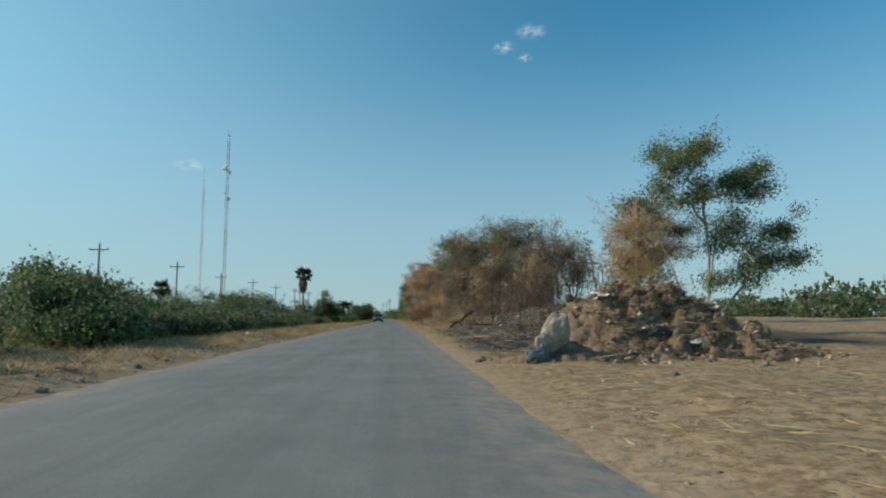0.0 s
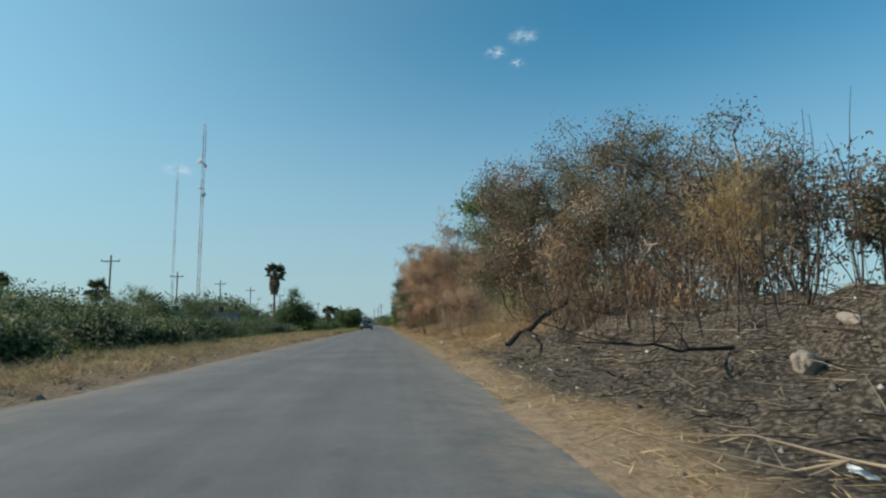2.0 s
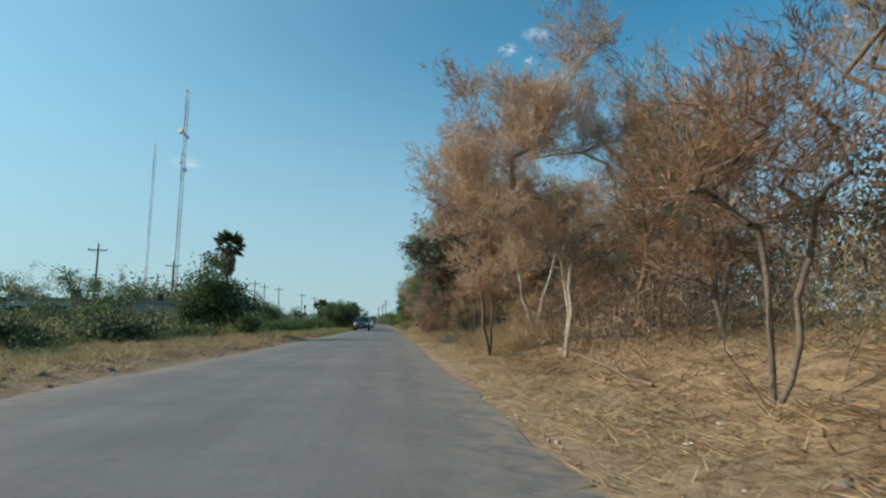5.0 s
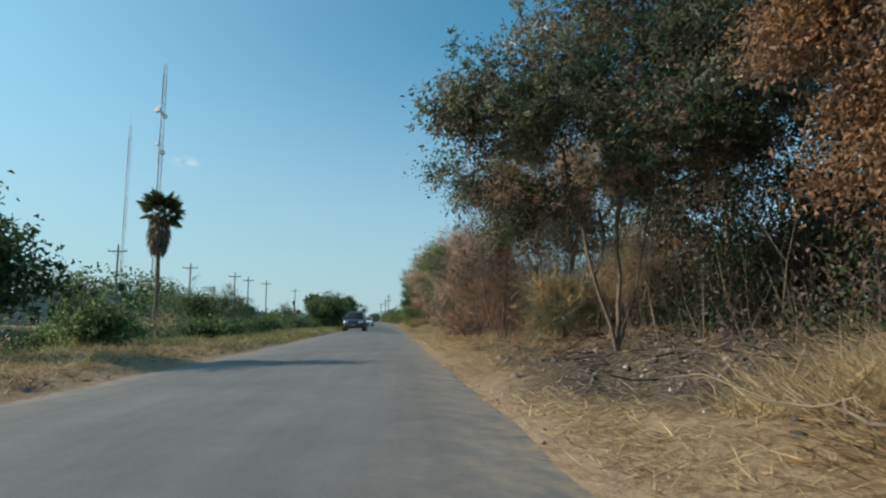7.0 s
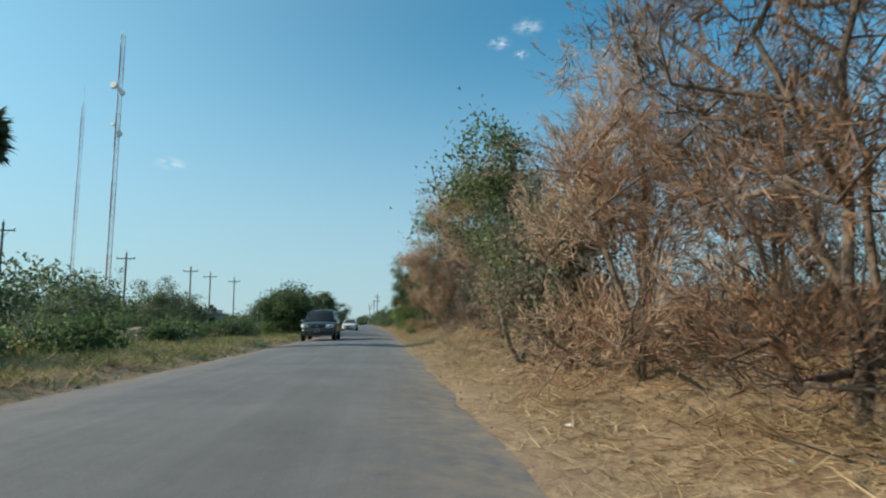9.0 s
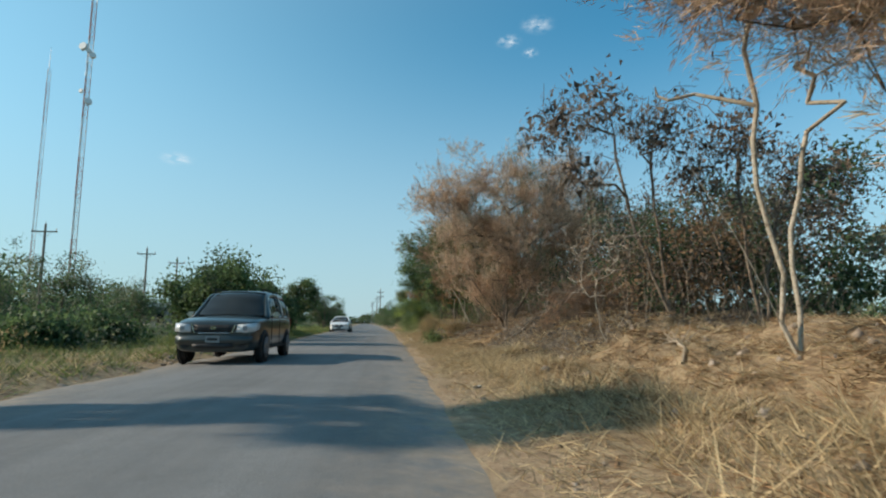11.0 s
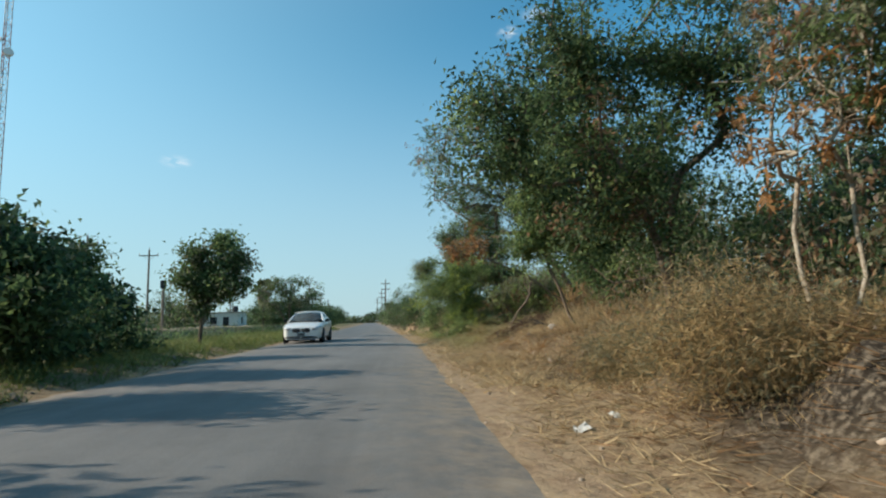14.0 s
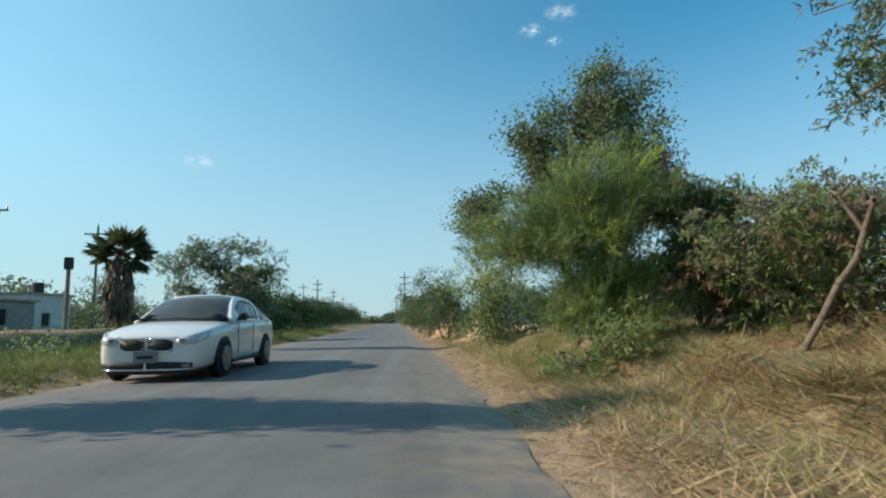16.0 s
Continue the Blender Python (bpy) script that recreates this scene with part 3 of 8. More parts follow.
# ---- trees and shrubs along the near verge ----
def on_land(x, y, sink=0.06):
    return (x, y, float(land(x, y)) - sink)


def rtree(name, x, y, stems, crowns, form, mats, bark, count, label, seed, tips=90, trunk_r=0.09, group="roadside trees", category="tree"):
    return tree(name, on_land(x, y), stems, crowns, form, mats, BARK[bark], count, label, category, group, tips, seed, trunk_r)


rtree("tree", 11.1, 20.3, [(-0.1, 0, 3.2), (0.9, 0.1, 3.9), (-1.5, 0, 3.6), (1.7, 0.1, 1.7), (0.1, 0.1, 5.0)],
      [(10.4, 20.3, 6.8, 1.15, 1.2, 0.95), (11.3, 20.3, 7.2, 0.7, 0.8, 0.6), (13.0, 20.4, 5.9, 1.25, 1.2, 1.0), (13.8, 20.3, 6.4, 0.5, 0.5, 0.45), (14.6, 20.6, 4.1, 0.95, 1.0, 0.75), (13.6, 20.5, 2.9, 1.0, 1.0, 0.65), (12.2, 20.2, 4.2, 1.25, 1.2, 1.0),
       (9.2, 20.5, 4.9, 1.2, 1.1, 0.65), (9.8, 20.4, 5.7, 0.8, 0.8, 0.5), (12.0, 20.3, 2.3, 1.2, 1.1, 0.5), (15.2, 20.6, 3.1, 0.5, 0.5, 0.4), (11.2, 20.2, 5.4, 0.8, 0.8, 0.7)],
      "small", [("green", 6), ("bright", 2), ("dark", 2), ("olive", 3), ("brown", 1)], "pale", 30000, "tall green tree with pale forked trunks behind a rubbish heap", 101, 260, 0.055)
rtree("shrub", 7.2, 16.4, [(0, 0, 2.0), (0.3, 0, 1.8), (-0.4, 0.1, 1.6)], [(7.0, 16.3, 3.0, 0.95, 0.8, 1.1), (6.8, 16.3, 2.0, 0.7, 0.7, 0.8)],
      "feather", [("straw", 4), ("tan", 2)], "grey", 7000, "dead straw coloured feathery shrub", 102, 60, 0.04, category="shrub")
rtree("tree", 12.2, 29.0, [(0.3, 0, 4.2), (1.8, 0.2, 3.6), (-0.8, 0.1, 3.2), (2.6, 0, 2.6)],
      [(12.5, 29, 5.6, 1.6, 1.6, 1.2), (14.6, 29, 5.4, 1.8, 1.6, 1.4), (13.6, 29, 4.2, 2.0, 1.6, 0.8)],
      "small", [("burnt", 3), ("olive", 3), ("brown", 3)], "pale", 13000, "half scorched tree with pale slender trunks", 103, 100, 0.07)
rtree("tree", 9.5, 26.6, [(-0.5, 0, 3.6), (0.3, 0, 3.0), (0.9, 0.2, 2.2)], [(9.0, 26.6, 3.9, 0.9, 0.8, 0.9), (10.1, 26.6, 2.8, 0.7, 0.7, 0.8)],
      "pinnate", [("burnt", 2), ("olive", 1)], "grey", 700, "nearly bare scorched sapling", 104, 40, 0.035)
rtree("tree", 15.5, 36.0, [(0, 0, 3), (1, 0, 3)], [(15.5, 36, 4.2, 2.6, 2.4, 1.8)], "broad", [("burnt", 2), ("olive", 2)], "grey", 5000, "scorched tree with thin brown foliage", 105, 70, 0.06)
# the large burnt thicket
for k, (x, y, crowns, cnt) in enumerate([
        (10.4, 33.2, [(10.1, 33.4, 4.5, 1.5, 1.5, 1.6), (11.0, 33.6, 3.6, 1.1, 1.2, 1.1)], 6000),
        (8.8, 32.6, [(8.3, 33.2, 4.2, 1.6, 1.6, 1.9), (8.6, 33.0, 2.9, 1.4, 1.3, 1.3)], 7000),
        (7.4, 36.4, [(7.5, 36.8, 6.0, 2.2, 2.0, 2.0), (6.4, 36.0, 4.0, 1.7, 1.6, 1.7)], 11000),
        (10.2, 39.0, [(10.2, 39.0, 5.4, 2.6, 2.2, 2.4)], 8000),
        (5.2, 39.6, [(5.0, 39.6, 5.2, 1.8, 1.9, 1.9), (4.6, 39.4, 3.2, 1.4, 1.6, 1.4)], 10000),
        (7.8, 42.0, [(7.6, 42.0, 6.2, 2.3, 1.8, 2.2), (7.2, 41.8, 3.8, 1.9, 1.6, 1.6)], 11000),
        (5.2, 42.2, [(4.8, 42.2, 5.6, 1.7, 1.6, 1.8), (4.5, 42.0, 3.3, 1.4, 1.4, 1.4)], 10000)]):
    rtree("tree", x, y, [(0.2, 0, 2.8), (-0.7, 0.2, 2.4), (0.8, -0.2, 2.5), (-0.2, -0.3, 2.2)], crowns, "curl", [("burnt", 5), ("brown", 1.6), ("tan", 1.4), ("olive", 4)] if y < 40 else [("burnt", 3), ("olive", 4), ("char_shade", 2), ("tan", 1), ("brown", 1)],
          "black" if k % 2 else "grey", cnt, "scorched thicket tree with curled grey brown leaves", 110 + k, 120, 0.06, "burnt thicket")
for k, (x, y, h, w, col) in enumerate([(7.4, 30.8, 3.4, 0.8, "straw"), (5.6, 37.2, 2.6, 0.7, "tan"), (4.0, 50.2, 2.4, 1.0, "tan"), (3.6, 53.6, 2.8, 1.1, "rust")]):
    rtree("shrub", x, y, [(0, 0, h * 0.6), (0.3, 0, h * 0.5), (-0.3, 0.1, h * 0.5)], [(x, y, h * 0.75 + 0.5, w, w, h * 0.4)],
          "feather", [(col, 3), ("burnt", 1)], "grey", 4500, "dead feathery brown shrub in the thicket", 125 + k, 45, 0.03, "burnt thicket", "shrub")
for k, (x, y, h) in enumerate([(5.6, 21.4, 2.4), (7.0, 23.4, 2.8), (6.2, 27.5, 3.2), (7.9, 28.4, 3.6), (5.4, 32.0, 2.6), (4.6, 34.6, 2.2), (8.9, 24.8, 2.6)]):
    rtree("sapling", x, y, [(0.2, 0, h), (-0.3, 0.1, h * 0.8), (0.5, -0.1, h * 0.7), (-0.1, 0.2, h * 0.9)], [(x, y, h * 0.85 + 0.2, 0.5, 0.5, h * 0.25)],
          "curl", [("burnt", 1)], "black", 120, "charred bare sapling stems on burnt ground", 135 + k, 26, 0.014, "charred saplings", "sapling")
rtree("tree", 9.1, 33.5, [(-3.0, -1.0, 1.6)], [(6.2, 32.5, 2.9, 0.4, 0.4, 0.3)], "curl", [("burnt", 1)], "pale", 60, "dead pale trunk fallen against a burnt bank", 146, 14, 0.05, "burnt thicket")
# the green leaning tree past the thicket
rtree("tree", 7.7, 47.6, [(-2.9, 0.1, 3.5), (-1.35, 0, 4.5), (-0.7, 0, 2.6), (0.4, 0.1, 4.4)],
      [(4.6, 48.0, 5.4, 1.1, 1.3, 0.9), (6.3, 48.2, 6.3, 1.8, 1.5, 1.3), (8.4, 48.0, 6.4, 1.9, 1.6, 1.5), (4.8, 48.2, 6.9, 1.4, 1.4, 1.0), (8.8, 47.7, 4.6, 1.3, 1.2, 1.0), (6.2, 48.0, 4.9, 1.2, 1.2, 0.6)],
      "pinnate", [("green", 5), ("bright", 3), ("olive", 1)], "grey", 20000, "leaning green tree with narrow leaflets", 141, 150, 0.11)
rtree("shrub", 6.2, 46.4, [(0, 0, 0.9), (0.2, 0, 0.7), (-0.2, 0, 0.7)], [(6.1, 46.2, 1.9, 0.55, 0.5, 0.5), (6.5, 46.3, 1.5, 0.75, 0.5, 0.5), (6.0, 46.2, 1.2, 0.6, 0.5, 0.4)],
      "small", [("lime", 4), ("bright", 1)], "grey", 7000, "fresh yellow green shrub in dry grass", 142, 44, 0.015, category="shrub")
for k, (x, y, cr, cnt, mats) in enumerate([
        (3.9, 60.8, [(4.2, 60.8, 7.3, 1.2, 1.1, 1.5), (3.2, 60.9, 5.5, 1.9, 1.7, 1.6), (1.9, 60.6, 4.2, 1.2, 1.3, 1.2), (5.6, 61.0, 5.3, 1.4, 1.4, 1.5), (3.2, 60.6, 3.0, 1.7, 1.3, 1.0), (4.6, 60.6, 2.4, 1.5, 1.2, 0.9)], 38000, [("tan", 5), ("rust", 2)]),
        (2.9, 64.6, [(2.0, 64.8, 4.6, 1.5, 1.7, 1.5), (2.6, 64.6, 3.0, 1.5, 1.6, 1.3), (3.0, 64.4, 1.9, 1.3, 1.3, 0.8)], 21000, [("tan", 4), ("rust", 3)]),
        (6.0, 58.4, [(6.0, 58.4, 4.6, 1.4, 1.4, 1.6), (5.2, 58.8, 3.2, 1.4, 1.3, 1.2), (5.8, 58.4, 2.2, 1.3, 1.1, 0.8)], 18000, [("rust", 3), ("tan", 2), ("green", 1)]),
        (6.8, 63.0, [(6.8, 63.0, 5.6, 2.0, 2.0, 2.0), (6.6, 63.0, 3.2, 1.8, 1.6, 1.2)], 14000, [("rust", 3), ("burnt", 2)]),
        (5.15, 68.7, [(4.6, 69.0, 5.6, 1.8, 1.6, 1.3), (3.6, 69.2, 3.7, 1.0, 0.9, 1.0), (6.6, 69.0, 5.0, 1.3, 1.4, 1.5)], 22000, [("straw", 3), ("rust", 2), ("orange", 1), ("tan", 2)])]):
    rtree("tree", x, y, [(-0.9, 0, 4.0), (0.9, 0, 3.2)] if k == 4 else [(-0.4, 0.1, 3.4), (0.3, 0, 3.0), (-0.1, -0.2, 2.6)], cr, "feather", mats, "pale" if k in (0, 4) else "grey", cnt, "dead tamarisk tree with brown feathery foliage", 150 + k, 130, 0.09 if k == 4 else 0.055)
rtree("tree", 7.6, 55.0, [(-0.4, 0, 3.2), (0.5, 0, 3.6), (-0.9, 0.1, 2.6)], [(6.6, 55.0, 5.2, 1.2, 1.1, 1.2), (8.2, 55.0, 6.0, 1.2, 1.1, 1.0), (6.8, 55.0, 3.8, 0.9, 0.9, 0.7), (8.8, 55.2, 4.6, 1.2, 1.1, 1.0)], "feather", [("tan", 4), ("rust", 2), ("burnt", 1)], "grey", 8500, "thin dead tamarisk behind the verge", 156, 90, 0.05)
rtree("tree", 9.5, 66.5, [(0, 0, 3.2), (0.8, 0, 2.6)], [(9.5, 66.5, 5.0, 2.4, 2.6, 2.4)], "curl", [("burnt", 3), ("brown", 2)], "grey", 6000, "scorched tree behind the verge", 157, 70, 0.07)
# the dark fork-trunked tree and its thicket
rtree("tree", 4.35, 78.6, [(0.8, 0.1, 3.2), (-0.7, 0.1, 2.8), (0.25, 0.2, 3.0)],
      [(3.2, 78.4, 5.6, 1.9, 2.0, 1.6), (1.7, 78.0, 4.6, 1.2, 1.6, 1.3), (5.8, 78.4, 6.2, 2.2, 2.2, 1.8), (4.6, 77.0, 4.4, 2.0, 1.6, 1.1), (7.2, 79.0, 4.8, 1.6, 1.8, 1.6), (3.0, 79.6, 3.6, 1.5, 1.4, 1.0), (4.4, 79.2, 7.5, 1.9, 1.8, 1.2), (6.8, 79.2, 7.8, 2.0, 1.9, 1.4), (1.1, 78.2, 4.9, 0.9, 1.1, 0.8), (6.2, 77.4, 5.0, 2.0, 1.4, 1.2), (8.0, 78.4, 6.4, 1.6, 1.6, 1.6)],
      "pinnate", [("olive", 4), ("burnt", 4), ("dark", 4), ("char_shade", 3), ("brown", 1)], "grey", 50000, "fork trunked tree with dusty olive and brown leaves", 161, 300, 0.046)
rtree("tree", 6.9, 74.2, [(0, 0, 2.6), (-0.6, 0.2, 2.2)], [(6.4, 74.2, 3.6, 1.2, 1.2, 1.5), (5.8, 74.6, 5.2, 1.4, 1.3, 1.1)],
      "curl", [("orange", 3), ("brown", 4), ("rust", 2), ("burnt", 1)], "grey", 13000, "scorched tree with orange brown leaves", 162, 70, 0.06)
rtree("tree", 8.4, 82.0, [(0, 0, 3.4), (0.8, 0, 3.0)], [(8.6, 82.0, 5.4, 2.4, 2.4, 2.4)], "curl", [("burnt", 3), ("olive", 2)], "grey", 7000, "scorched tree in the thicket", 163, 70, 0.07)
rtree("tree", 5.1, 85.4, [(-1.3, -0.3, 3.0), (-0.6, 0.1, 3.6), (0.3, 0, 3.4), (0.9, 0.1, 3.0)], [(2.4, 84.6, 4.9, 1.4, 1.7, 1.2), (4.4, 84.6, 5.6, 1.8, 1.7, 1.5), (6.6, 84.8, 5.6, 1.9, 1.8, 1.7), (3.4, 85.2, 3.8, 1.4, 1.5, 0.9), (4.0, 84.4, 7.2, 1.8, 1.6, 1.2), (6.6, 84.8, 7.4, 2.0, 1.8, 1.4), (8.4, 85.0, 5.4, 1.7, 1.7, 2.0), (4.7, 85.8, 3.8, 1.1, 1.0, 0.9), (5.8, 86.2, 4.5, 1.2, 1.0, 1.0), (6.6, 85.4, 3.4, 1.1, 1.0, 0.9)],
      "small", [("olive", 5), ("green", 3), ("burnt", 4), ("char_shade", 2)], "pale", 37000, "tree with several pale stems and dusty green leaves", 164, 270, 0.07)
rtree("tree", 5.6, 83.2, [(-1.4, 0, 3.2), (0.2, 0, 3.0)], [(3.5, 83.2, 4.5, 1.0, 0.9, 0.9), (5.2, 83.2, 4.8, 1.2, 1.0, 1.0)], "feather", [("rust", 3), ("tan", 2)], "grey", 6500, "dead tamarisk caught in a thicket", 165, 70, 0.05)
rtree("shrub", 6.2, 82.2, [(0, 0, 1.6), (-0.5, 0, 1.4), (0.5, 0.1, 1.4)], [(6.0, 82.2, 2.3, 1.0, 1.0, 1.0), (5.4, 82.0, 1.5, 0.8, 0.8, 0.6), (7.2, 82.4, 2.2, 1.1, 1.0, 1.0)], "airy", [("straw", 2), ("tan", 1), ("olive", 2)], "grey", 16000, "drooping straw coloured shrub below a thicket", 166, 90, 0.035, category="shrub")
# near-black leaf mix fills in the shade behind the forked tree
rtree("tree", 9.2, 78.0, [(0, 0, 3.2), (-0.8, 0, 2.8)], [(8.6, 78.0, 5.6, 2.0, 2.0, 1.6), (9.6, 78.2, 3.6, 2.0, 1.8, 1.6), (8.0, 78.4, 2.0, 1.4, 1.4, 1.0), (7.2, 79.8, 7.4, 2.0, 1.8, 1.5), (9.6, 79.6, 7.8, 2.2, 1.8, 1.7), (5.4, 80.4, 6.6, 1.6, 1.5, 1.4)], "small", [("char_shade", 4), ("dark", 3), ("burnt", 1)], "black", 26000, "dark scorched tree in a dense thicket", 167, 190, 0.06)
rtree("tree", 8.8, 88.5, [(0, 0, 3.2), (-0.8, 0, 2.8)], [(8.6, 88.0, 5.4, 2.2, 2.0, 2.2), (8.6, 88.2, 2.6, 2.0, 1.8, 1.6)], "small", [("burnt", 4), ("dark", 3), ("olive", 1)], "grey", 12000, "dark scorched tree behind a thicket", 168, 90, 0.06)
for k, (x, y, h, w, mats) in enumerate([(4.4, 82.4, 1.6, 0.8, [("straw", 3), ("olive", 4)]), (3.6, 86.4, 4.8, 1.4, [("rust", 2), ("char_shade", 2), ("burnt", 1)]), (5.8, 88.4, 4.4, 1.5, [("burnt", 2), ("char_shade", 2)]), (3.4, 90.4, 4.4, 1.5, [("rust", 3), ("char_shade", 1), ("burnt", 1)]),
                                       (3.2, 93.4, 4.4, 1.5, [("rust", 3), ("tan", 2)]), (5.6, 94.0, 4.2, 1.8, [("burnt", 2), ("rust", 2)]), (3.0, 95.8, 3.0, 1.2, [("burnt", 2), ("olive", 2)]), (5.8, 71.6, 1.6, 0.8, [("straw", 2), ("tan", 1)]), (5.6, 120.8, 1.6, 0.9, [("burnt", 3), ("rust", 1)])]):
    rtree("shrub", x, y, [(0.1, 0, h * 0.6), (0.5, 0.1, h * 0.5), (-0.5, 0.1, h * 0.5), (0, -0.3, h * 0.55)], [(x, y, h * 0.66 + 0.4, w, w * 1.2, h * 0.42), (x - 0.3, y, h * 0.4 + 0.4, w * 0.8, w, h * 0.3), (x - 0.2, y - 0.2, 0.95, w * 1.1, w, 0.75)],
          "feather" if k != 6 else "small", mats, "grey", 10000, "dense dead brown shrub", 170 + k, 90, 0.04, "dead shrubs", "shrub")
rtree("tree", 2.9, 98.4, [(-0.3, 0, 2.6), (0.6, 0, 2.4)], [(2.4, 98.4, 3.8, 1.4, 1.5, 1.5), (3.0, 98.2, 2.4, 1.3, 1.3, 1.3)], "small", [("green", 4), ("olive", 2), ("bright", 1)], "grey", 11000, "dense green roadside tree", 181, 90, 0.07)
rtree("tree", 5.0, 97.4, [(0, 0, 2.4), (0.6, 0, 2.2)], [(5.0, 97.4, 4.0, 1.6, 1.6, 1.6)], "feather", [("rust", 2), ("burnt", 1)], "grey", 7000, "dead tree with brown feathery foliage", 182, 70, 0.06)
# the tall dead tamarisk
rtree("tree", 4.6, 109.0, [(-1.7, 0, 4.0), (-0.7, 0.1, 4.6), (0.5, 0, 4.8), (1.5, 0.1, 4.4)],
      [(2.5, 109.2, 5.1, 1.1, 1.0, 1.1), (3.7, 109.2, 5.8, 1.2, 1.0, 1.5), (5.0, 109.2, 6.3, 1.2, 1.0, 1.5), (6.2, 109.4, 5.8, 1.0, 1.0, 1.3), (3.3, 109.2, 3.7, 0.8, 0.8, 0.8), (5.0, 109.2, 4.0, 0.9, 0.8, 0.9), (4.2, 108.9, 2.0, 0.45, 0.45, 1.0), (4.8, 111.0, 4.2, 1.4, 1.0, 0.8), (3.2, 110.8, 4.6, 1.1, 0.9, 0.8), (6.0, 111.2, 4.4, 1.2, 1.0, 0.9)],
      "feather", [("tan", 7), ("rust", 2)], "grey", 46000, "tall dead tamarisk with drooping tan foliage", 191, 300, 0.043)
rtree("shrub", 4.6, 108.7, [(0, 0, 1.3), (-0.3, 0, 1.6), (0.3, 0, 1.0)], [(4.6, 108.7, 1.3, 0.5, 0.5, 0.8), (4.3, 108.8, 2.4, 0.42, 0.42, 0.8)], "feather", [("straw", 3), ("tan", 2)], "grey", 7000, "golden feathery dead shrub around a trunk", 189, 90, 0.025, category="shrub")
rtree("tree", 5.7, 109.6, [(0.1, 0, 3.4), (0.6, 0.1, 4.2)], [(6.2, 109.8, 5.4, 0.9, 0.9, 1.0), (5.6, 109.7, 6.2, 1.0, 0.9, 1.0), (6.4, 109.8, 3.6, 0.6, 0.6, 0.5)], "feather", [("tan", 3), ("burnt", 2)], "black", 3600, "dark trunked dead tree beside a tamarisk", 188, 70, 0.05)
rtree("tree", 4.5, 109.3, [(-0.1, 0.1, 3.6)], [(2.1, 110.4, 5.2, 0.8, 0.8, 0.55), (3.0, 110.4, 5.9, 0.8, 0.8, 0.5)], "pinnate", [("bright", 2), ("green", 3)], "grey", 2600, "slender tree with fresh green tips", 192, 45, 0.045)
rtree("tree", 4.6, 111.6, [(-0.35, 0, 3.9), (-1.15, 0.1, 2.3), (0.5, 0.1, 2.7)], [(4.1, 111.7, 5.3, 0.55, 0.5, 0.5), (3.2, 111.7, 3.6, 0.5, 0.5, 0.35), (5.2, 111.8, 4.0, 0.5, 0.5, 0.4)], "pods", [("burnt", 1)], "pale", 200, "slim pale barked tree with bare forked branches", 190, 22, 0.028)
rtree("tree", 4.5, 117.0, [(-0.25, 0, 0.8), (0.1, 0.1, 1.0), (0.35, 0, 0.8), (-0.05, -0.2, 0.7)], [(4.3, 117, 2.5, 0.9, 0.8, 1.0), (5.0, 117.2, 2.9, 0.8, 0.7, 0.9), (4.5, 117, 3.6, 0.7, 0.6, 0.5), (4.0, 117, 1.9, 0.5, 0.5, 0.5)],
      "curl", [("burnt", 1)], "pale", 260, "bare pale many stemmed shrub", 193, 210, 0.011)
rtree("tree", 6.1, 117.5, [(-1.3, -0.1, 4.4), (-0.5, 0.1, 3.8)], [(3.4, 116.6, 4.9, 1.0, 1.0, 0.8), (4.5, 117.2, 5.7, 1.2, 1.0, 0.9), (5.9, 117.4, 5.2, 1.2, 1.0, 1.0), (4.0, 117, 4.0, 0.9, 0.9, 0.6)],
      "pods", [("burnt", 4), ("char_shade", 2)], "grey", 4600, "leaning tree with sparse hanging brown pods", 194, 110, 0.036)
rtree("tree", 8.4, 117.8, [(-0.4, 0, 4.2), (0.8, 0.2, 3.6), (-1.2, 0, 3.4)], [(8.0, 117.8, 5.2, 1.5, 1.2, 1.4), (9.8, 117.8, 4.4, 1.4, 1.2, 1.2), (6.9, 117.8, 4.4, 1.0, 0.9, 1.0)],
      "pods", [("rust", 1), ("burnt", 3), ("char_shade", 2)], "grey", 5200, "grey stemmed tree with sparse dry leaves", 211, 130, 0.038)
rtree("tree", 7.6, 120.6, [(0, 0, 2.6), (0.8, 0, 2.3), (-0.7, 0, 2.0)], [(7.4, 120.6, 3.4, 1.8, 1.4, 1.5), (9.4, 120.4, 3.2, 1.6, 1.4, 1.4)], "small", [("burnt", 2), ("dark", 3), ("olive", 1)], "grey", 9000, "dark half scorched thicket tree", 195, 90, 0.05)
rtree("tree", 4.3, 126.2, [(-0.8, -0.4, 2.6), (0.5, -0.2, 2.8), (-0.1, -0.5, 3.0), (1.2, -0.3, 2.4)],
      [(1.9, 124.8, 5.0, 1.2, 1.3, 1.1), (3.4, 125.0, 5.7, 1.8, 1.6, 1.6), (5.6, 125.4, 5.7, 1.9, 1.6, 1.6), (7.2, 125.6, 5.0, 1.4, 1.5, 1.5), (3.3, 124.6, 3.7, 1.8, 1.4, 1.2), (5.8, 125, 3.9, 1.7, 1.3, 1.1), (2.4, 124.6, 2.7, 1.1, 1.2, 0.8), (4.8, 125.4, 2.5, 1.2, 1.0, 0.9), (3.4, 125.6, 2.0, 1.0, 0.9, 0.7)],
      "feather", [("tan", 8), ("rust", 2.5), ("olive", 1)], "grey", 48000, "broad dead tamarisk with pinkish brown foliage", 196, 260, 0.05)
rtree("tree", 8.8, 126.5, [(0, 0, 2.8), (0.8, 0, 2.3)], [(8.8, 126.5, 4.2, 2.0, 2.0, 2.0)], "small", [("dark", 3), ("burnt", 2)], "grey", 8000, "dark leafy thicket tree", 197, 80, 0.06)
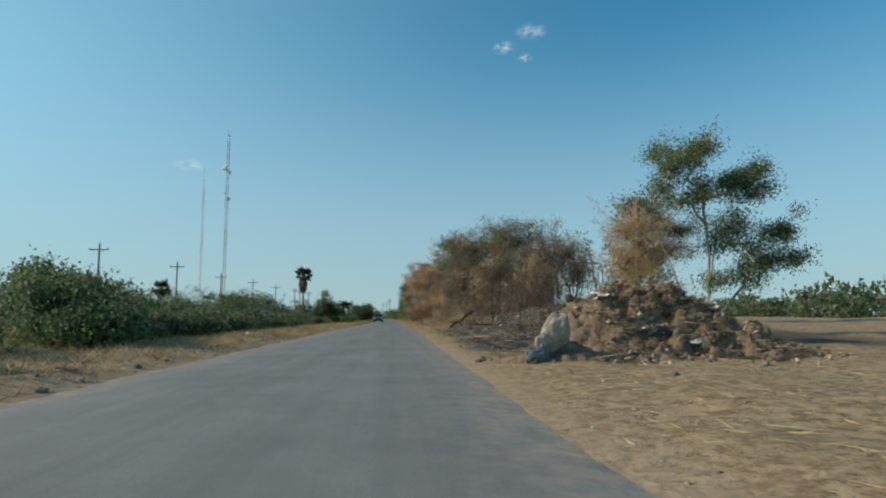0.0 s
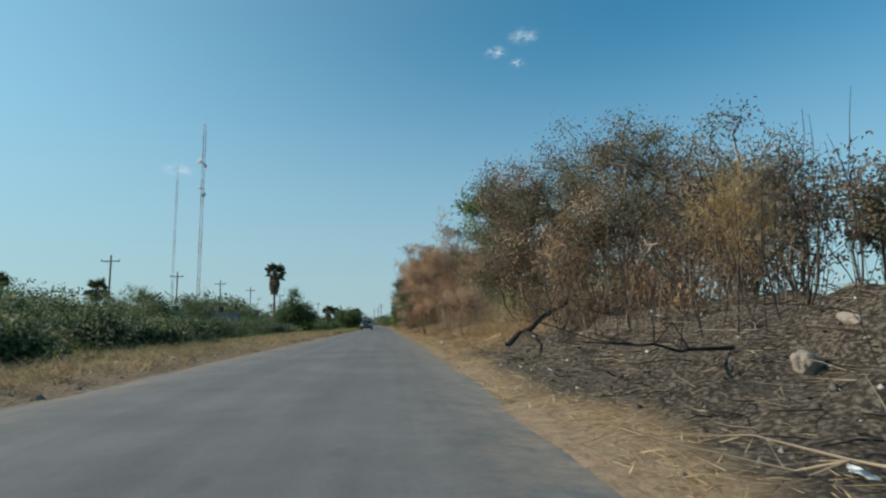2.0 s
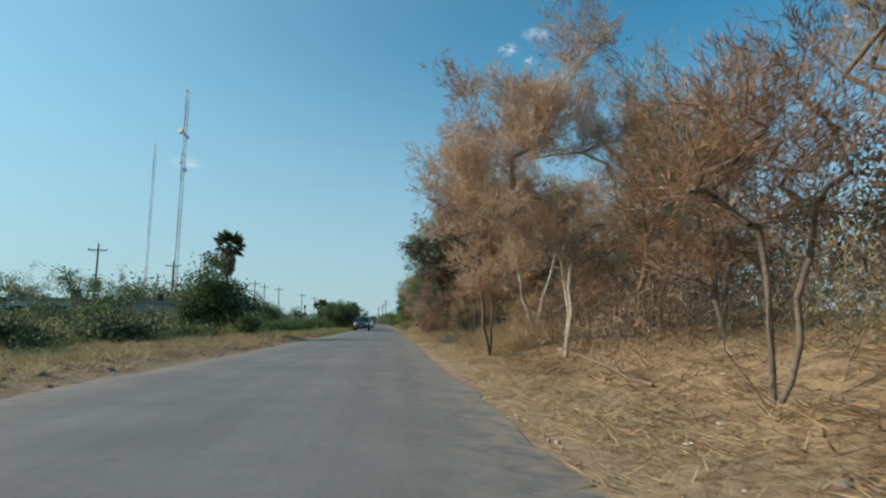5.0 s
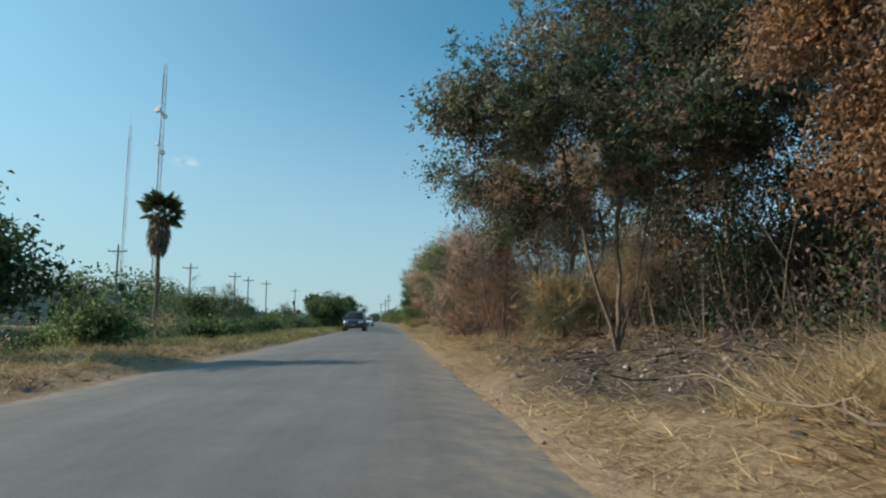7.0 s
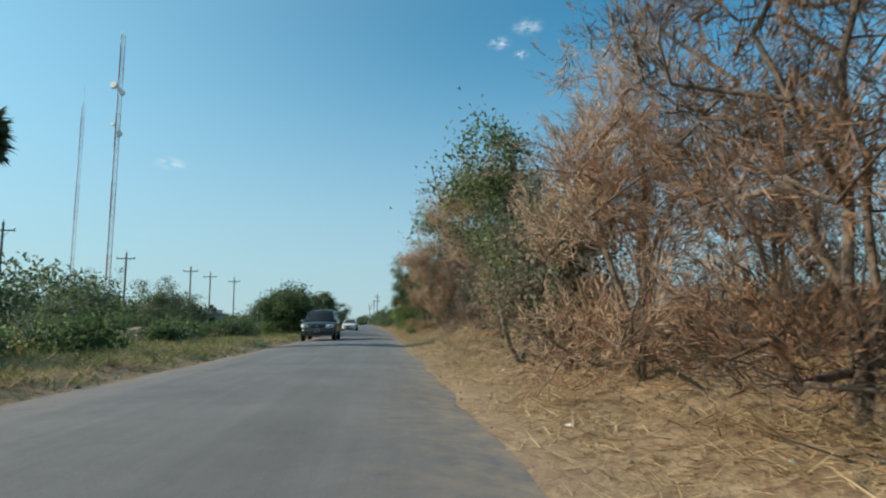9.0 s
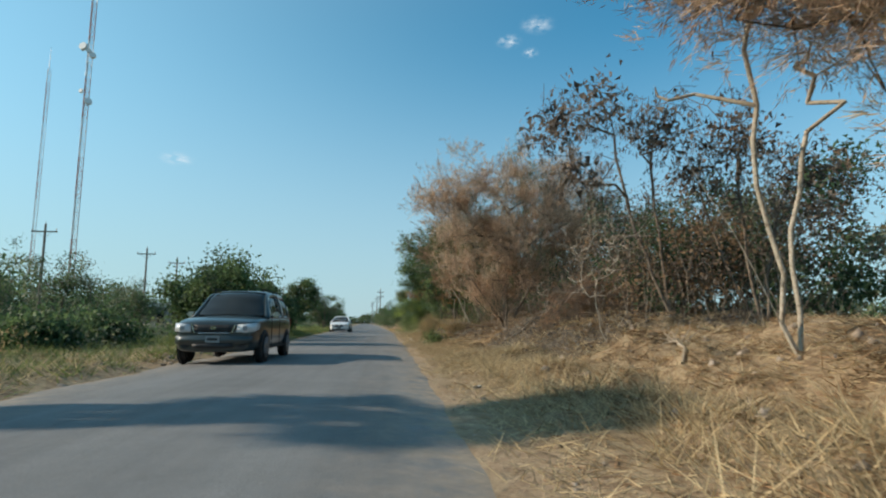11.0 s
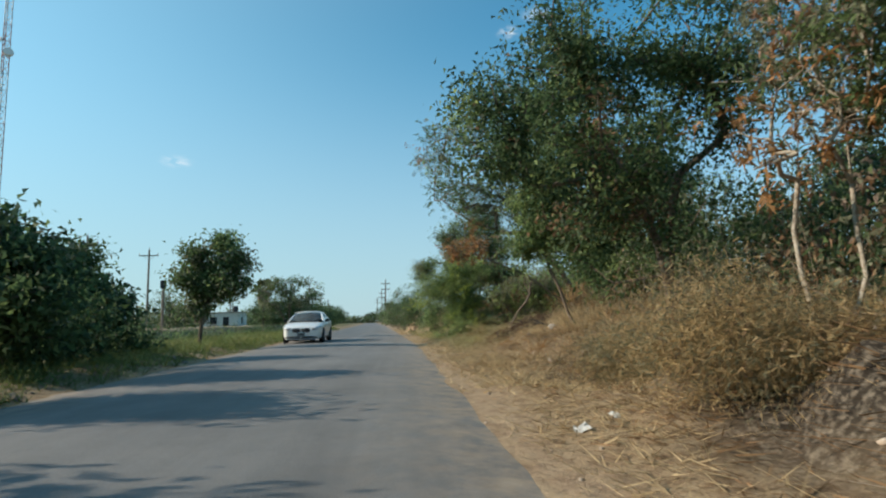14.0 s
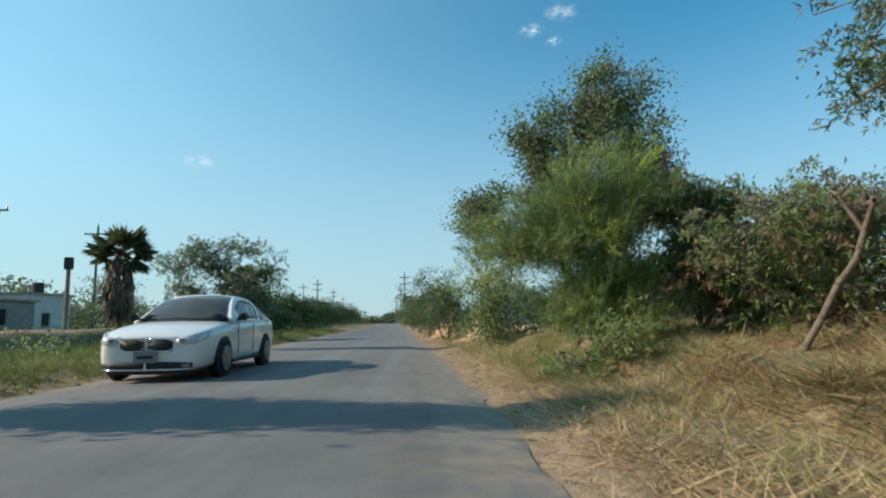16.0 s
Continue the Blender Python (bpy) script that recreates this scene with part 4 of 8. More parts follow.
rtree("tree", 5.1, 131.0, [(-0.35, -0.05, 3.0), (0.3, 0.1, 3.3)], [(2.6, 131, 4.6, 1.3, 1.4, 1.3), (4.2, 131.2, 5.1, 1.6, 1.4, 1.4), (5.9, 131, 5.2, 1.7, 1.5, 1.5), (7.6, 131.2, 5.0, 1.7, 1.5, 1.5), (4.0, 130.6, 3.5, 1.3, 1.1, 0.7), (2.9, 130.8, 3.0, 1.1, 1.0, 0.9), (4.6, 131.6, 3.2, 1.2, 1.0, 0.8), (3.4, 131, 6.4, 1.8, 1.6, 1.2), (6.0, 131, 6.7, 2.0, 1.7, 1.2)],
      "feather", [("rust", 5), ("tan", 1.5), ("green", 3), ("olive", 2)], "grey", 40000, "dead tamarisk with some green shoots", 198, 280, 0.078)
rtree("tree", 8.6, 130.2, [(-0.2, 0, 3.0), (0.8, 0.2, 2.6)], [(8.6, 130.2, 4.8, 1.8, 1.6, 1.8), (9.6, 130.6, 3.0, 1.4, 1.3, 1.2)], "feather", [("rust", 3), ("burnt", 2), ("olive", 1)], "grey", 9000, "dead brown tamarisk behind the verge", 210, 90, 0.07)
for k, (x, y, h, w) in enumerate([(2.4, 137.9, 1.1, 0.5), (3.2, 137.6, 0.8, 0.5), (2.7, 140.6, 0.7, 0.5), (3.3, 134.6, 0.6, 0.5)]):
    rtree("shrub", x, y, [(0, 0, h * 0.5), (0.2, 0, h * 0.4), (-0.2, 0.1, h * 0.4)], [(x, y, float(land(x, y)) + h * 0.4, w, w, h * 0.45)],
          "airy", [("straw", 5), ("olive", 3), ("brown", 1)], "grey", 11000, "rounded clump of dead straw coloured brush", 330 + k, 60, 0.012, "clumps of dead brush", "shrub")
rtree("shrub", 2.0, 129.8, [(0, 0, 0.3), (0.1, 0.1, 0.25)], [(2.0, 129.8, 0.32, 0.2, 0.2, 0.16)], "small", [("green", 2), ("bright", 1)], "grey", 700, "low green weed on the dry verge", 342, 24, 0.01, category="shrub")
rtree("tree", 3.75, 138.5, [(-0.1, 0, 3.0)], [(3.5, 138.4, 3.0, 0.5, 0.5, 0.7), (3.3, 138.3, 2.3, 0.4, 0.4, 0.3)], "pinnate", [("orange", 4), ("brown", 1)], "pale", 240, "slim pale sapling with orange scorched leaves", 340, 24, 0.024)
rtree("tree", 4.15, 138.7, [(0.1, 0, 3.1)], [(4.2, 138.6, 3.0, 0.5, 0.5, 0.7)], "pinnate", [("orange", 3), ("brown", 2)], "pale", 220, "slim pale sapling with a few scorched leaves", 341, 20, 0.024)
rtree("tree", 6.6, 134.6, [(-0.4, 0, 2.8), (0.5, 0, 3.0)], [(5.6, 134.4, 4.4, 1.4, 1.3, 1.1), (7.4, 134.8, 4.6, 1.4, 1.3, 1.2), (6.6, 134.8, 3.0, 1.0, 0.9, 0.8)], "feather", [("tan", 3), ("rust", 3), ("green", 1)], "grey", 13000, "dead tamarisk in a roadside thicket", 214, 110, 0.06)
rtree("tree", 4.35, 135.6, [(-0.95, 0.1, 1.9)], [(3.2, 135.7, 3.0, 0.6, 0.5, 0.5), (3.9, 135.8, 3.2, 0.5, 0.4, 0.4)], "curl", [("burnt", 1)], "pale", 80, "leaning dead pale trunk", 199, 26, 0.032)
rtree("tree", 4.9, 135.5, [(-0.6, -0.1, 3.4), (0.5, 0, 3.6)], [(3.6, 135.2, 5.1, 1.5, 1.1, 0.8), (5.3, 135.3, 5.5, 1.5, 1.1, 0.9), (4.4, 135.3, 4.2, 1.2, 0.8, 0.5), (6.4, 135.6, 3.7, 0.6, 0.6, 0.9), (2.6, 135.4, 4.5, 0.9, 0.9, 0.6)],
      "feather", [("tan", 4), ("straw", 3), ("rust", 1)], "grey", 15000, "dead golden tan tamarisk over a roadside thicket", 220, 150, 0.05)
rtree("tree", 5.0, 137.0, [(-0.9, -0.4, 3.4), (0.3, 0, 3.6)], [(2.8, 136.4, 5.6, 1.7, 1.6, 1.4), (1.8, 136.2, 4.6, 0.9, 1.2, 1.0), (5.0, 136.8, 5.4, 1.8, 1.6, 1.5), (3.4, 136.6, 4.1, 1.3, 1.1, 0.9), (4.8, 137.0, 3.4, 1.3, 1.0, 0.9)], "pinnate", [("rust", 1), ("green", 5), ("olive", 3)], "grey", 18000, "roadside tree of mixed green and brown foliage", 200, 120, 0.08)
rtree("tree", 6.8, 134.4, [(0, 0, 2.2), (0.6, 0, 2.0)], [(6.8, 134.4, 3.0, 1.5, 1.3, 1.2)], "curl", [("burnt", 3), ("brown", 2)], "grey", 4500, "scorched brown thicket tree", 201, 60, 0.05)
rtree("tree", 4.2, 142.4, [(-0.6, 0, 2.4), (0.4, 0, 2.6), (-0.2, 0.3, 2.0)], [(2.8, 142.2, 5.2, 1.8, 1.9, 1.7), (1.4, 142.0, 4.0, 1.1, 1.5, 1.3), (3.2, 141.8, 2.8, 1.6, 1.6, 1.2), (4.9, 142.4, 5.2, 1.7, 1.8, 1.7)], "small", [("green", 5), ("bright", 1), ("dark", 4), ("brown", 1)], "grey", 27000, "dense green roadside tree of small leaves", 202, 150, 0.08)
rtree("tree", 6.2, 138.9, [(-0.4, 0, 3.0), (0.4, 0, 2.8)], [(5.6, 138.9, 5.4, 1.7, 1.5, 1.7), (4.4, 138.7, 3.8, 1.1, 1.1, 0.9), (7.2, 139, 4.4, 1.4, 1.4, 1.4)], "pinnate", [("green", 4), ("rust", 1), ("olive", 3)], "pale", 13000, "mixed green and rust coloured roadside tree", 212, 110, 0.07)
for k, (x, y, h) in enumerate([(5.0, 145.8, 1.25), (5.9, 146.0, 1.2), (6.6, 146.3, 0.9), (4.6, 122.4, 1.1), (6.0, 129.6, 1.5), (5.2, 132.6, 1.3)]):
    rtree("sapling", x, y, [(0.15, 0, h), (-0.35, 0.1, h * 0.8), (0.4, -0.1, h * 0.7)], [(x, y, float(land(x, y)) + h * 0.95, 0.4, 0.4, h * 0.25)], "curl", [("burnt", 1)], "pale", 30, "bare pale forked sapling on a straw bank", 880 + k, 20, 0.008, "bare saplings", "sapling")
rtree("tree", 8.0, 140.4, [(0, 0, 2.8), (0.8, 0, 2.4)], [(8.0, 140.4, 4.2, 2.2, 2.2, 2.0)], "small", [("dark", 3), ("burnt", 1)], "grey", 8000, "dark green thicket tree", 203, 80, 0.06)
rtree("tree", 4.2, 147.5, [(-0.7, 0, 2.1), (-0.3, 0.15, 1.6)], [(3.4, 147.6, 3.2, 0.7, 0.6, 0.6), (3.5, 147.7, 4.2, 0.8, 0.8, 0.5), (2.9, 147.6, 2.7, 0.5, 0.5, 0.4)], "pinnate", [("green", 4), ("bright", 3)], "grey", 5000, "leaning forked tree with narrow green leaflets", 221, 60, 0.042)
rtree("tree", 5.4, 148.2, [(-0.8, 0, 2.8), (0.4, 0, 3.0), (-1.2, 0.2, 2.2)], [(3.9, 148.2, 4.9, 1.2, 1.3, 1.9), (4.2, 148.2, 3.2, 1.2, 1.2, 1.1), (6.0, 148.5, 2.8, 1.5, 1.2, 1.1), (5.5, 148.2, 5.2, 1.8, 1.6, 2.0), (5.0, 148.0, 3.0, 1.4, 1.2, 0.9), (6.9, 148.0, 4.4, 1.5, 1.4, 1.8), (3.6, 148.4, 6.6, 1.2, 1.2, 0.9), (5.6, 147.9, 2.3, 1.4, 1.2, 0.9), (7.2, 148.2, 2.6, 1.5, 1.3, 1.1), (6.2, 146.6, 2.0, 1.2, 1.0, 0.8), (5.1, 146.9, 2.0, 0.9, 0.8, 0.6)], "pinnate", [("green", 5), ("bright", 4), ("dark", 1)], "grey", 40000, "dense green tree with narrow leaflets", 204, 190, 0.09)
rtree("tree", 8.0, 157.3, [(-0.5, 0, 2.4), (-4.2, -1.7, 5.2), (0.5, 0, 4.6), (-1.5, -1.2, 4.6)],
      [(1.9, 155.0, 6.0, 1.2, 1.3, 1.1), (1.3, 155.2, 7.2, 1.2, 1.2, 1.2), (2.2, 155.5, 8.4, 1.4, 1.2, 1.0), (3.6, 155.0, 5.8, 1.7, 1.6, 1.4), (5.6, 155.4, 5.3, 1.9, 1.6, 1.6), (7.4, 156.2, 5.8, 1.9, 1.6, 1.9), (4.5, 154.5, 7.3, 2.0, 1.6, 1.2), (7.0, 155.0, 7.5, 2.1, 1.6, 1.4), (4.4, 155.0, 4.2, 1.4, 1.2, 0.7), (2.4, 155.0, 5.2, 1.1, 1.1, 0.8), (5.8, 155.3, 3.9, 1.5, 1.2, 0.6), (6.3, 158.4, 4.6, 1.4, 1.2, 1.0), (9.2, 156.6, 5.0, 1.6, 1.6, 2.0)],
      "pinnate", [("olive", 6), ("green", 4), ("bright", 1), ("orange", 0.3)], "grey", 27000, "large green tree leaning over the verge", 205, 340, 0.14)
rtree("shrub", 7.2, 156.0, [(0, 0, 0.9), (0.6, 0, 0.8), (-0.7, 0, 0.8)], [(7.0, 156.0, 1.5, 1.5, 0.9, 0.5), (8.6, 156.2, 1.5, 1.1, 0.9, 0.5)], "feather", [("straw", 3), ("orange", 1)], "grey", 9000, "heap of dead straw coloured brush below a tree", 213, 80, 0.03, category="shrub")
for k, (x, y, h, w) in enumerate([(6.9, 161.0, 3.4, 1.5), (9.2, 160.2, 3.4, 1.8), (7.6, 158.4, 2.6, 1.3), (8.2, 152.4, 2.4, 1.5), (10.6, 153.6, 2.8, 1.8), (10.4, 160.4, 2.6, 1.8)]):
    rtree("shrub", x, y, [(0, 0, h * 0.5), (0.5, 0, h * 0.45), (-0.5, 0, h * 0.4)], [(x, y, h * 0.62 + 0.4, w, 1.2, h * 0.45), (x - 0.6, y, h * 0.4 + 0.3, w, 1.1, h * 0.3)], "pinnate", [("olive", 3), ("bright", 7), ("brown", 1)], "grey", 5200, "leafy green shrub behind dry grass", 350 + k, 70, 0.03, category="shrub")
rtree("shrub", 5.6, 159.2, [(0, 0, 1.3), (0.6, 0.1, 1.2), (-0.6, 0, 1.2)], [(5.4, 159.3, 2.5, 1.2, 1.0, 0.8), (4.5, 159.2, 1.9, 1.0, 0.9, 0.7), (6.7, 159.4, 2.5, 1.2, 1.0, 0.8), (5.6, 159.0, 1.5, 1.3, 0.9, 0.6)],
      "pinnate", [("olive", 3), ("bright", 6), ("brown", 2)], "grey", 5200, "dusty green shrub with browned tips below a tree", 217, 80, 0.03, category="shrub")
rtree("tree", 7.6, 157.0, [(-4.9, -3.6, 2.5)], [(2.1, 152.9, 3.35, 0.75, 0.5, 0.32), (2.7, 153.3, 3.6, 0.4, 0.4, 0.25)], "pinnate", [("orange", 3), ("rust", 2), ("olive", 1)], "grey", 1300, "low limb with scorched orange leaves", 218, 40, 0.034)
rtree("tree", 4.4, 157.9, [(1.1, 0.1, 1.55)], [(5.6, 158.1, 2.5, 0.4, 0.4, 0.3)], "curl", [("burnt", 1)], "grey", 60, "broken leaning dead trunk", 206, 14, 0.05)
for k, (x, y, h, w) in enumerate([(1.9, 158.9, 0.45, 0.4), (2.5, 159.0, 0.6, 0.45)]):
    rtree("shrub", x, y, [(0, 0, h * 0.5), (0.2, 0, h * 0.4), (-0.2, 0.1, h * 0.4)], [(x, y, float(land(x, y)) + h * 0.5, w, w, h * 0.5)], "pinnate", [("bright", 5), ("green", 1)], "grey", 500, "low leafy green weed bush in dry grass", 895 + k, 40, 0.012, "low weed bushes", "shrub")
rtree("shrub", 2.9, 161.2, [(0.2, 0, 2.2), (-0.5, 0, 1.7), (-1.0, 0.1, 1.5), (0.5, 0, 1.4)], [(3.1, 161.2, 3.2, 1.05, 1.1, 1.0), (2.1, 161.2, 2.5, 1.2, 1.1, 0.85), (1.35, 161.4, 2.05, 0.75, 0.9, 0.55), (3.2, 161.0, 1.7, 1.1, 1.1, 0.9), (2.7, 160.8, 1.0, 0.9, 0.9, 0.55)],
      "feather", [("bright", 8), ("green", 2), ("lime", 1)], "grey", 36000, "feathery bright green shrub in dry grass", 207, 170, 0.03, category="shrub")
rtree("tree", 4.2, 164.4, [(-0.5, 0, 3.2), (0.4, 0, 3.8), (-1.3, 0.1, 3.0)], [(4.6, 164.4, 6.5, 1.15, 1.2, 1.1), (3.4, 164.4, 5.7, 1.2, 1.2, 0.9), (2.3, 164.6, 5.3, 0.85, 0.9, 0.75), (3.1, 164.4, 4.4, 1.4, 1.3, 1.0), (4.9, 164.4, 5.0, 1.4, 1.3, 1.1), (1.3, 165.4, 3.8, 0.95, 1.1, 0.75), (4.6, 164.4, 3.6, 1.7, 1.4, 1.0)],
      "small", [("olive", 5), ("green", 3), ("bright", 2)], "grey", 40000, "dusty green tree behind a shrub", 208, 190, 0.07)
rtree("shrub", 5.0, 161.6, [(0, 0, 2.0), (0.8, 0, 1.8), (-0.6, 0, 1.6)], [(4.6, 161.7, 3.3, 0.9, 0.9, 0.8), (5.6, 161.7, 3.1, 0.9, 0.9, 0.75), (4.9, 161.5, 2.1, 1.2, 1.0, 0.9), (5.6, 161.3, 1.5, 0.9, 0.9, 0.5)], "pods", [("green", 3), ("bright", 5), ("brown", 3), ("olive", 3)], "grey", 22000, "shrub hung with brown pods", 209, 120, 0.04, category="shrub")
rtree("shrub", 7.4, 161.8, [(0, 0, 1.5), (0.8, 0, 1.4), (-0.7, 0, 1.2)], [(6.9, 161.8, 2.5, 1.0, 1.1, 0.85), (8.3, 161.8, 2.6, 1.2, 1.1, 0.8), (7.4, 161.6, 1.5, 1.5, 1.0, 0.6)], "pinnate", [("olive", 2), ("bright", 7), ("brown", 1)], "grey", 11000, "leafy green shrub beside a podded shrub", 219, 110, 0.04, category="shrub")
for k, (x, y, h, w) in enumerate([(1.9, 168.8, 2.6, 1.1), (0.9, 176.4, 3.2, 1.2), (0.3, 184.0, 4.0, 1.5), (1.4, 190.0, 3.6, 1.6), (-0.3, 197, 3.2, 1.5), (0.3, 206, 4.2, 1.9), (-0.9, 216, 4.0, 1.8), (-0.6, 228, 4.4, 2.2), (-1.6, 242, 4.4, 2.2), (-2.4, 258, 4.6, 2.4), (-2.8, 276, 4.8, 2.8), (-4.4, 300, 5.0, 2.8), (5.0, 180, 3.4, 2.2), (5.5, 196, 4.0, 2.6), (9.0, 172, 3.0, 2.2)]):
    rtree("shrub", x, y, [(0, 0, h * 0.5), (0.4, 0.3, h * 0.45), (-0.4, 0.2, h * 0.4)], [(x, y, h * 0.6, w, w * 1.4, h * 0.4), (x, y - 0.8, h * 0.35, w, w, h * 0.3)], "small" if y < 200 else "broad",
          [("green", 4), ("bright" if k % 3 == 0 else "dark", 2), ("olive", 1)], "grey", 5600 if y < 200 else 3800, "rounded green roadside shrub", 215 + k, 70, 0.05, "far roadside shrubs", "shrub")

# ---- trees and shrubs across the road ----
def ltree(x, y, crowns, form, mats, count, label, seed, stems=((0, 0, 1.4), (0.4, 0.1, 1.3), (-0.4, 0, 1.2)), category="tree", group="trees across the road", tips=80, trunk_r=0.07):
    return tree("tree" if category == "tree" else "shrub", on_land(x, y), list(stems), crowns, form, mats, BARK["grey"], count, label, category, group, tips, seed, trunk_r)


for k, (x, y, r, h) in enumerate([(-9.6, 18.0, 1.5, 2.3), (-11.4, 21.5, 2.0, 3.0), (-14.5, 26, 2.4, 3.6), (-12.5, 31, 1.8, 2.2), (-18.5, 33, 3.0, 4.0), (-15.5, 40, 2.0, 2.3), (-22, 42, 3.4, 4.6), (-17.5, 49, 2.2, 2.4), (-26, 52, 3.6, 5.0),
                                  (-20, 58, 2.4, 2.8), (-30, 62, 4.0, 5.4), (-23, 68, 2.6, 3.0), (-34, 76, 4.0, 6.0), (-26, 80, 2.6, 3.2), (-32, 92, 4.2, 6.4), (-22, 88, 2.0, 2.2), (-42, 100, 4.0, 5.6), (-24.5, 103, 2.2, 2.6), (-47, 84, 4.4, 6.0), (-40, 62, 4.2, 5.6), (-36, 44, 4.0, 5.0), (-19, 70, 2.6, 4.2), (-25, 84, 3.0, 5.4), (-25, 97, 3.0, 5.6), (-29, 111, 3.4, 6.4), (-32, 125, 3.4, 6.6)]):
    ltree(x, y, [(x, y, h * 0.55, r, r, h * 0.42), (x + r * 0.5, y - r * 0.3, h * 0.4, r * 0.7, r * 0.7, h * 0.35), (x - r * 0.4, y, h * 0.75, r * 0.5, r * 0.6, h * 0.25)], "big" if y < 70 else "broad",
          [("green", 4), ("dark", 4), ("olive", 2)], 3400, "dense green bush beyond the ditch", 240 + k, ((0, 0, h * 0.5), (0.5, 0.2, h * 0.4), (-0.5, 0, h * 0.4)), "shrub", "bushes beyond the ditch", 70, 0.05)
ltree(-9.4, 81.0, [(-9.4, 81, 2.5, 1.9, 1.6, 1.4), (-8.3, 81, 1.9, 1.2, 1.2, 1.0), (-9.9, 81.3, 4.3, 0.75, 0.7, 0.6), (-10.6, 81, 1.8, 1.2, 1.2, 1.0)], "big", [("dark", 4), ("green", 4)], 6500, "broad leaved green roadside tree", 270, ((0, 0, 1.8), (-0.5, 0.2, 3.8), (0.6, 0, 1.4)))
ltree(-12.6, 92.5, [(-12.6, 92.5, 1.5, 1.1, 1.0, 1.0), (-11.4, 92, 0.9, 0.8, 0.8, 0.5)], "big", [("dark", 2), ("green", 3)], 1600, "leafy green shrub on the ditch bank", 271, category="shrub")
ltree(-10.4, 99.6, [(-10.4, 99.6, 1.7, 1.0, 1.0, 0.8)], "big", [("dark", 2), ("green", 3)], 1300, "small round roadside tree", 272, ((0, 0, 1.2),))
ltree(-7.0, 131.0, [(-7.0, 131.0, 2.4, 1.7, 1.8, 1.35), (-6.2, 130.4, 1.6, 1.1, 1.1, 0.9), (-8.0, 131, 1.9, 1.2, 1.3, 1.0)], "big", [("dark", 3), ("green", 6)], 11000, "dense round broad leaved roadside tree", 273)
for k, (x, y, z, r) in enumerate([(-8.4, 136.2, 2.8, 1.6), (-8.9, 140.6, 3.0, 1.8), (-7.6, 144.4, 2.5, 1.4), (-8.9, 149.6, 2.3, 1.5)]):
    ltree(x, y, [(x - 0.2, y, z + 0.4, r * 0.6, r * 0.6, 0.6), (x - r * 0.5, y + 0.4, z - 0.1, r * 0.6, r * 0.7, 0.6), (x + r * 0.45, y - 0.2, z - 0.3, r * 0.5, r * 0.6, 0.5), (x + 0.1, y, 1.3, r * 0.8, r * 0.8, 0.6), (x - r * 0.6, y, 1.2, r * 0.5, r * 0.6, 0.6), (x + r * 0.75, y - 0.5, z - 0.9, r * 0.4, r * 0.5, 0.4)], "big", [("dark", 3), ("green", 5), ("olive", 1)], 9000, "dark green broad leaved roadside tree", 275 + k, ((-0.2, 0, 1.8), (0.4, 0, 1.5), (-0.6, 0.2, 1.4)), tips=95)
ltree(-8.1, 157.3, [(-8.2, 157, 3.75, 0.75, 0.8, 0.42), (-7.2, 157.2, 4.3, 0.62, 0.6, 0.40), (-6.5, 157, 3.5, 0.55, 0.7, 0.42), (-8.55, 156.8, 2.85, 0.42, 0.6, 0.40), (-7.8, 157.3, 2.4, 0.8, 0.8, 0.42), (-8.4, 157.2, 1.6, 0.45, 0.6, 0.40), (-6.9, 157.1, 2.6, 0.55, 0.7, 0.38), (-6.2, 157, 2.7, 0.38, 0.5, 0.3), (-7.8, 156.9, 1.6, 0.42, 0.5, 0.32), (-7.7, 157.0, 3.2, 0.5, 0.5, 0.3)],
      "big", [("green", 6), ("olive", 2), ("bright", 1)], 6800, "clumpy broad leaved roadside tree", 280, ((0, 0, 1.5), (0.5, 0, 2.2), (-0.2, 0, 2.5)), tips=64)
ltree(-7.3, 171.5, [(-8.6, 171.5, 3.1, 0.9, 1.1, 0.5), (-7.7, 171.5, 3.7, 1.0, 1.1, 0.42), (-6.4, 171.5, 3.5, 0.9, 1.1, 0.42), (-5.6, 171.5, 2.8, 0.7, 1.0, 0.45), (-8.3, 171.3, 2.1, 0.9, 1.0, 0.45), (-6.6, 171.4, 2.3, 1.1, 1.1, 0.5), (-7.4, 171.5, 2.9, 0.9, 0.9, 0.4), (-5.9, 171.3, 1.6, 0.7, 0.8, 0.4)],
      "pinnate", [("green", 5), ("olive", 4), ("bright", 1)], 7600, "spreading flat topped roadside tree with fine leaves", 281, ((-0.8, 0, 1.8), (0.8, 0, 1.7), (0, 0.2, 2.4)), tips=120)
for k, (x, y, z, r) in enumerate([(-9.0, 182, 2.2, 1.8), (-9.6, 192, 2.4, 1.9), (-10.6, 204, 2.6, 2.1), (-11.4, 217, 2.7, 2.2), (-12.6, 232, 2.9, 2.4), (-13.6, 250, 3.0, 2.6), (-15.4, 270, 3.2, 3.0), (-17.8, 296, 3.4, 3.2), (-21, 330, 3.6, 3.6), (-20, 220, 3.0, 3), (-24, 250, 3.2, 3.4), (-16, 205, 2.2, 2.0)]):
    ltree(x, y, [(x, y, z, r, r, z * 0.5), (x + 1, y, z * 0.6, r * 0.8, r * 0.8, z * 0.4)], "big", [("dark", 4), ("green", 3)], 3200, "dark green tree along the far road", 285 + k)
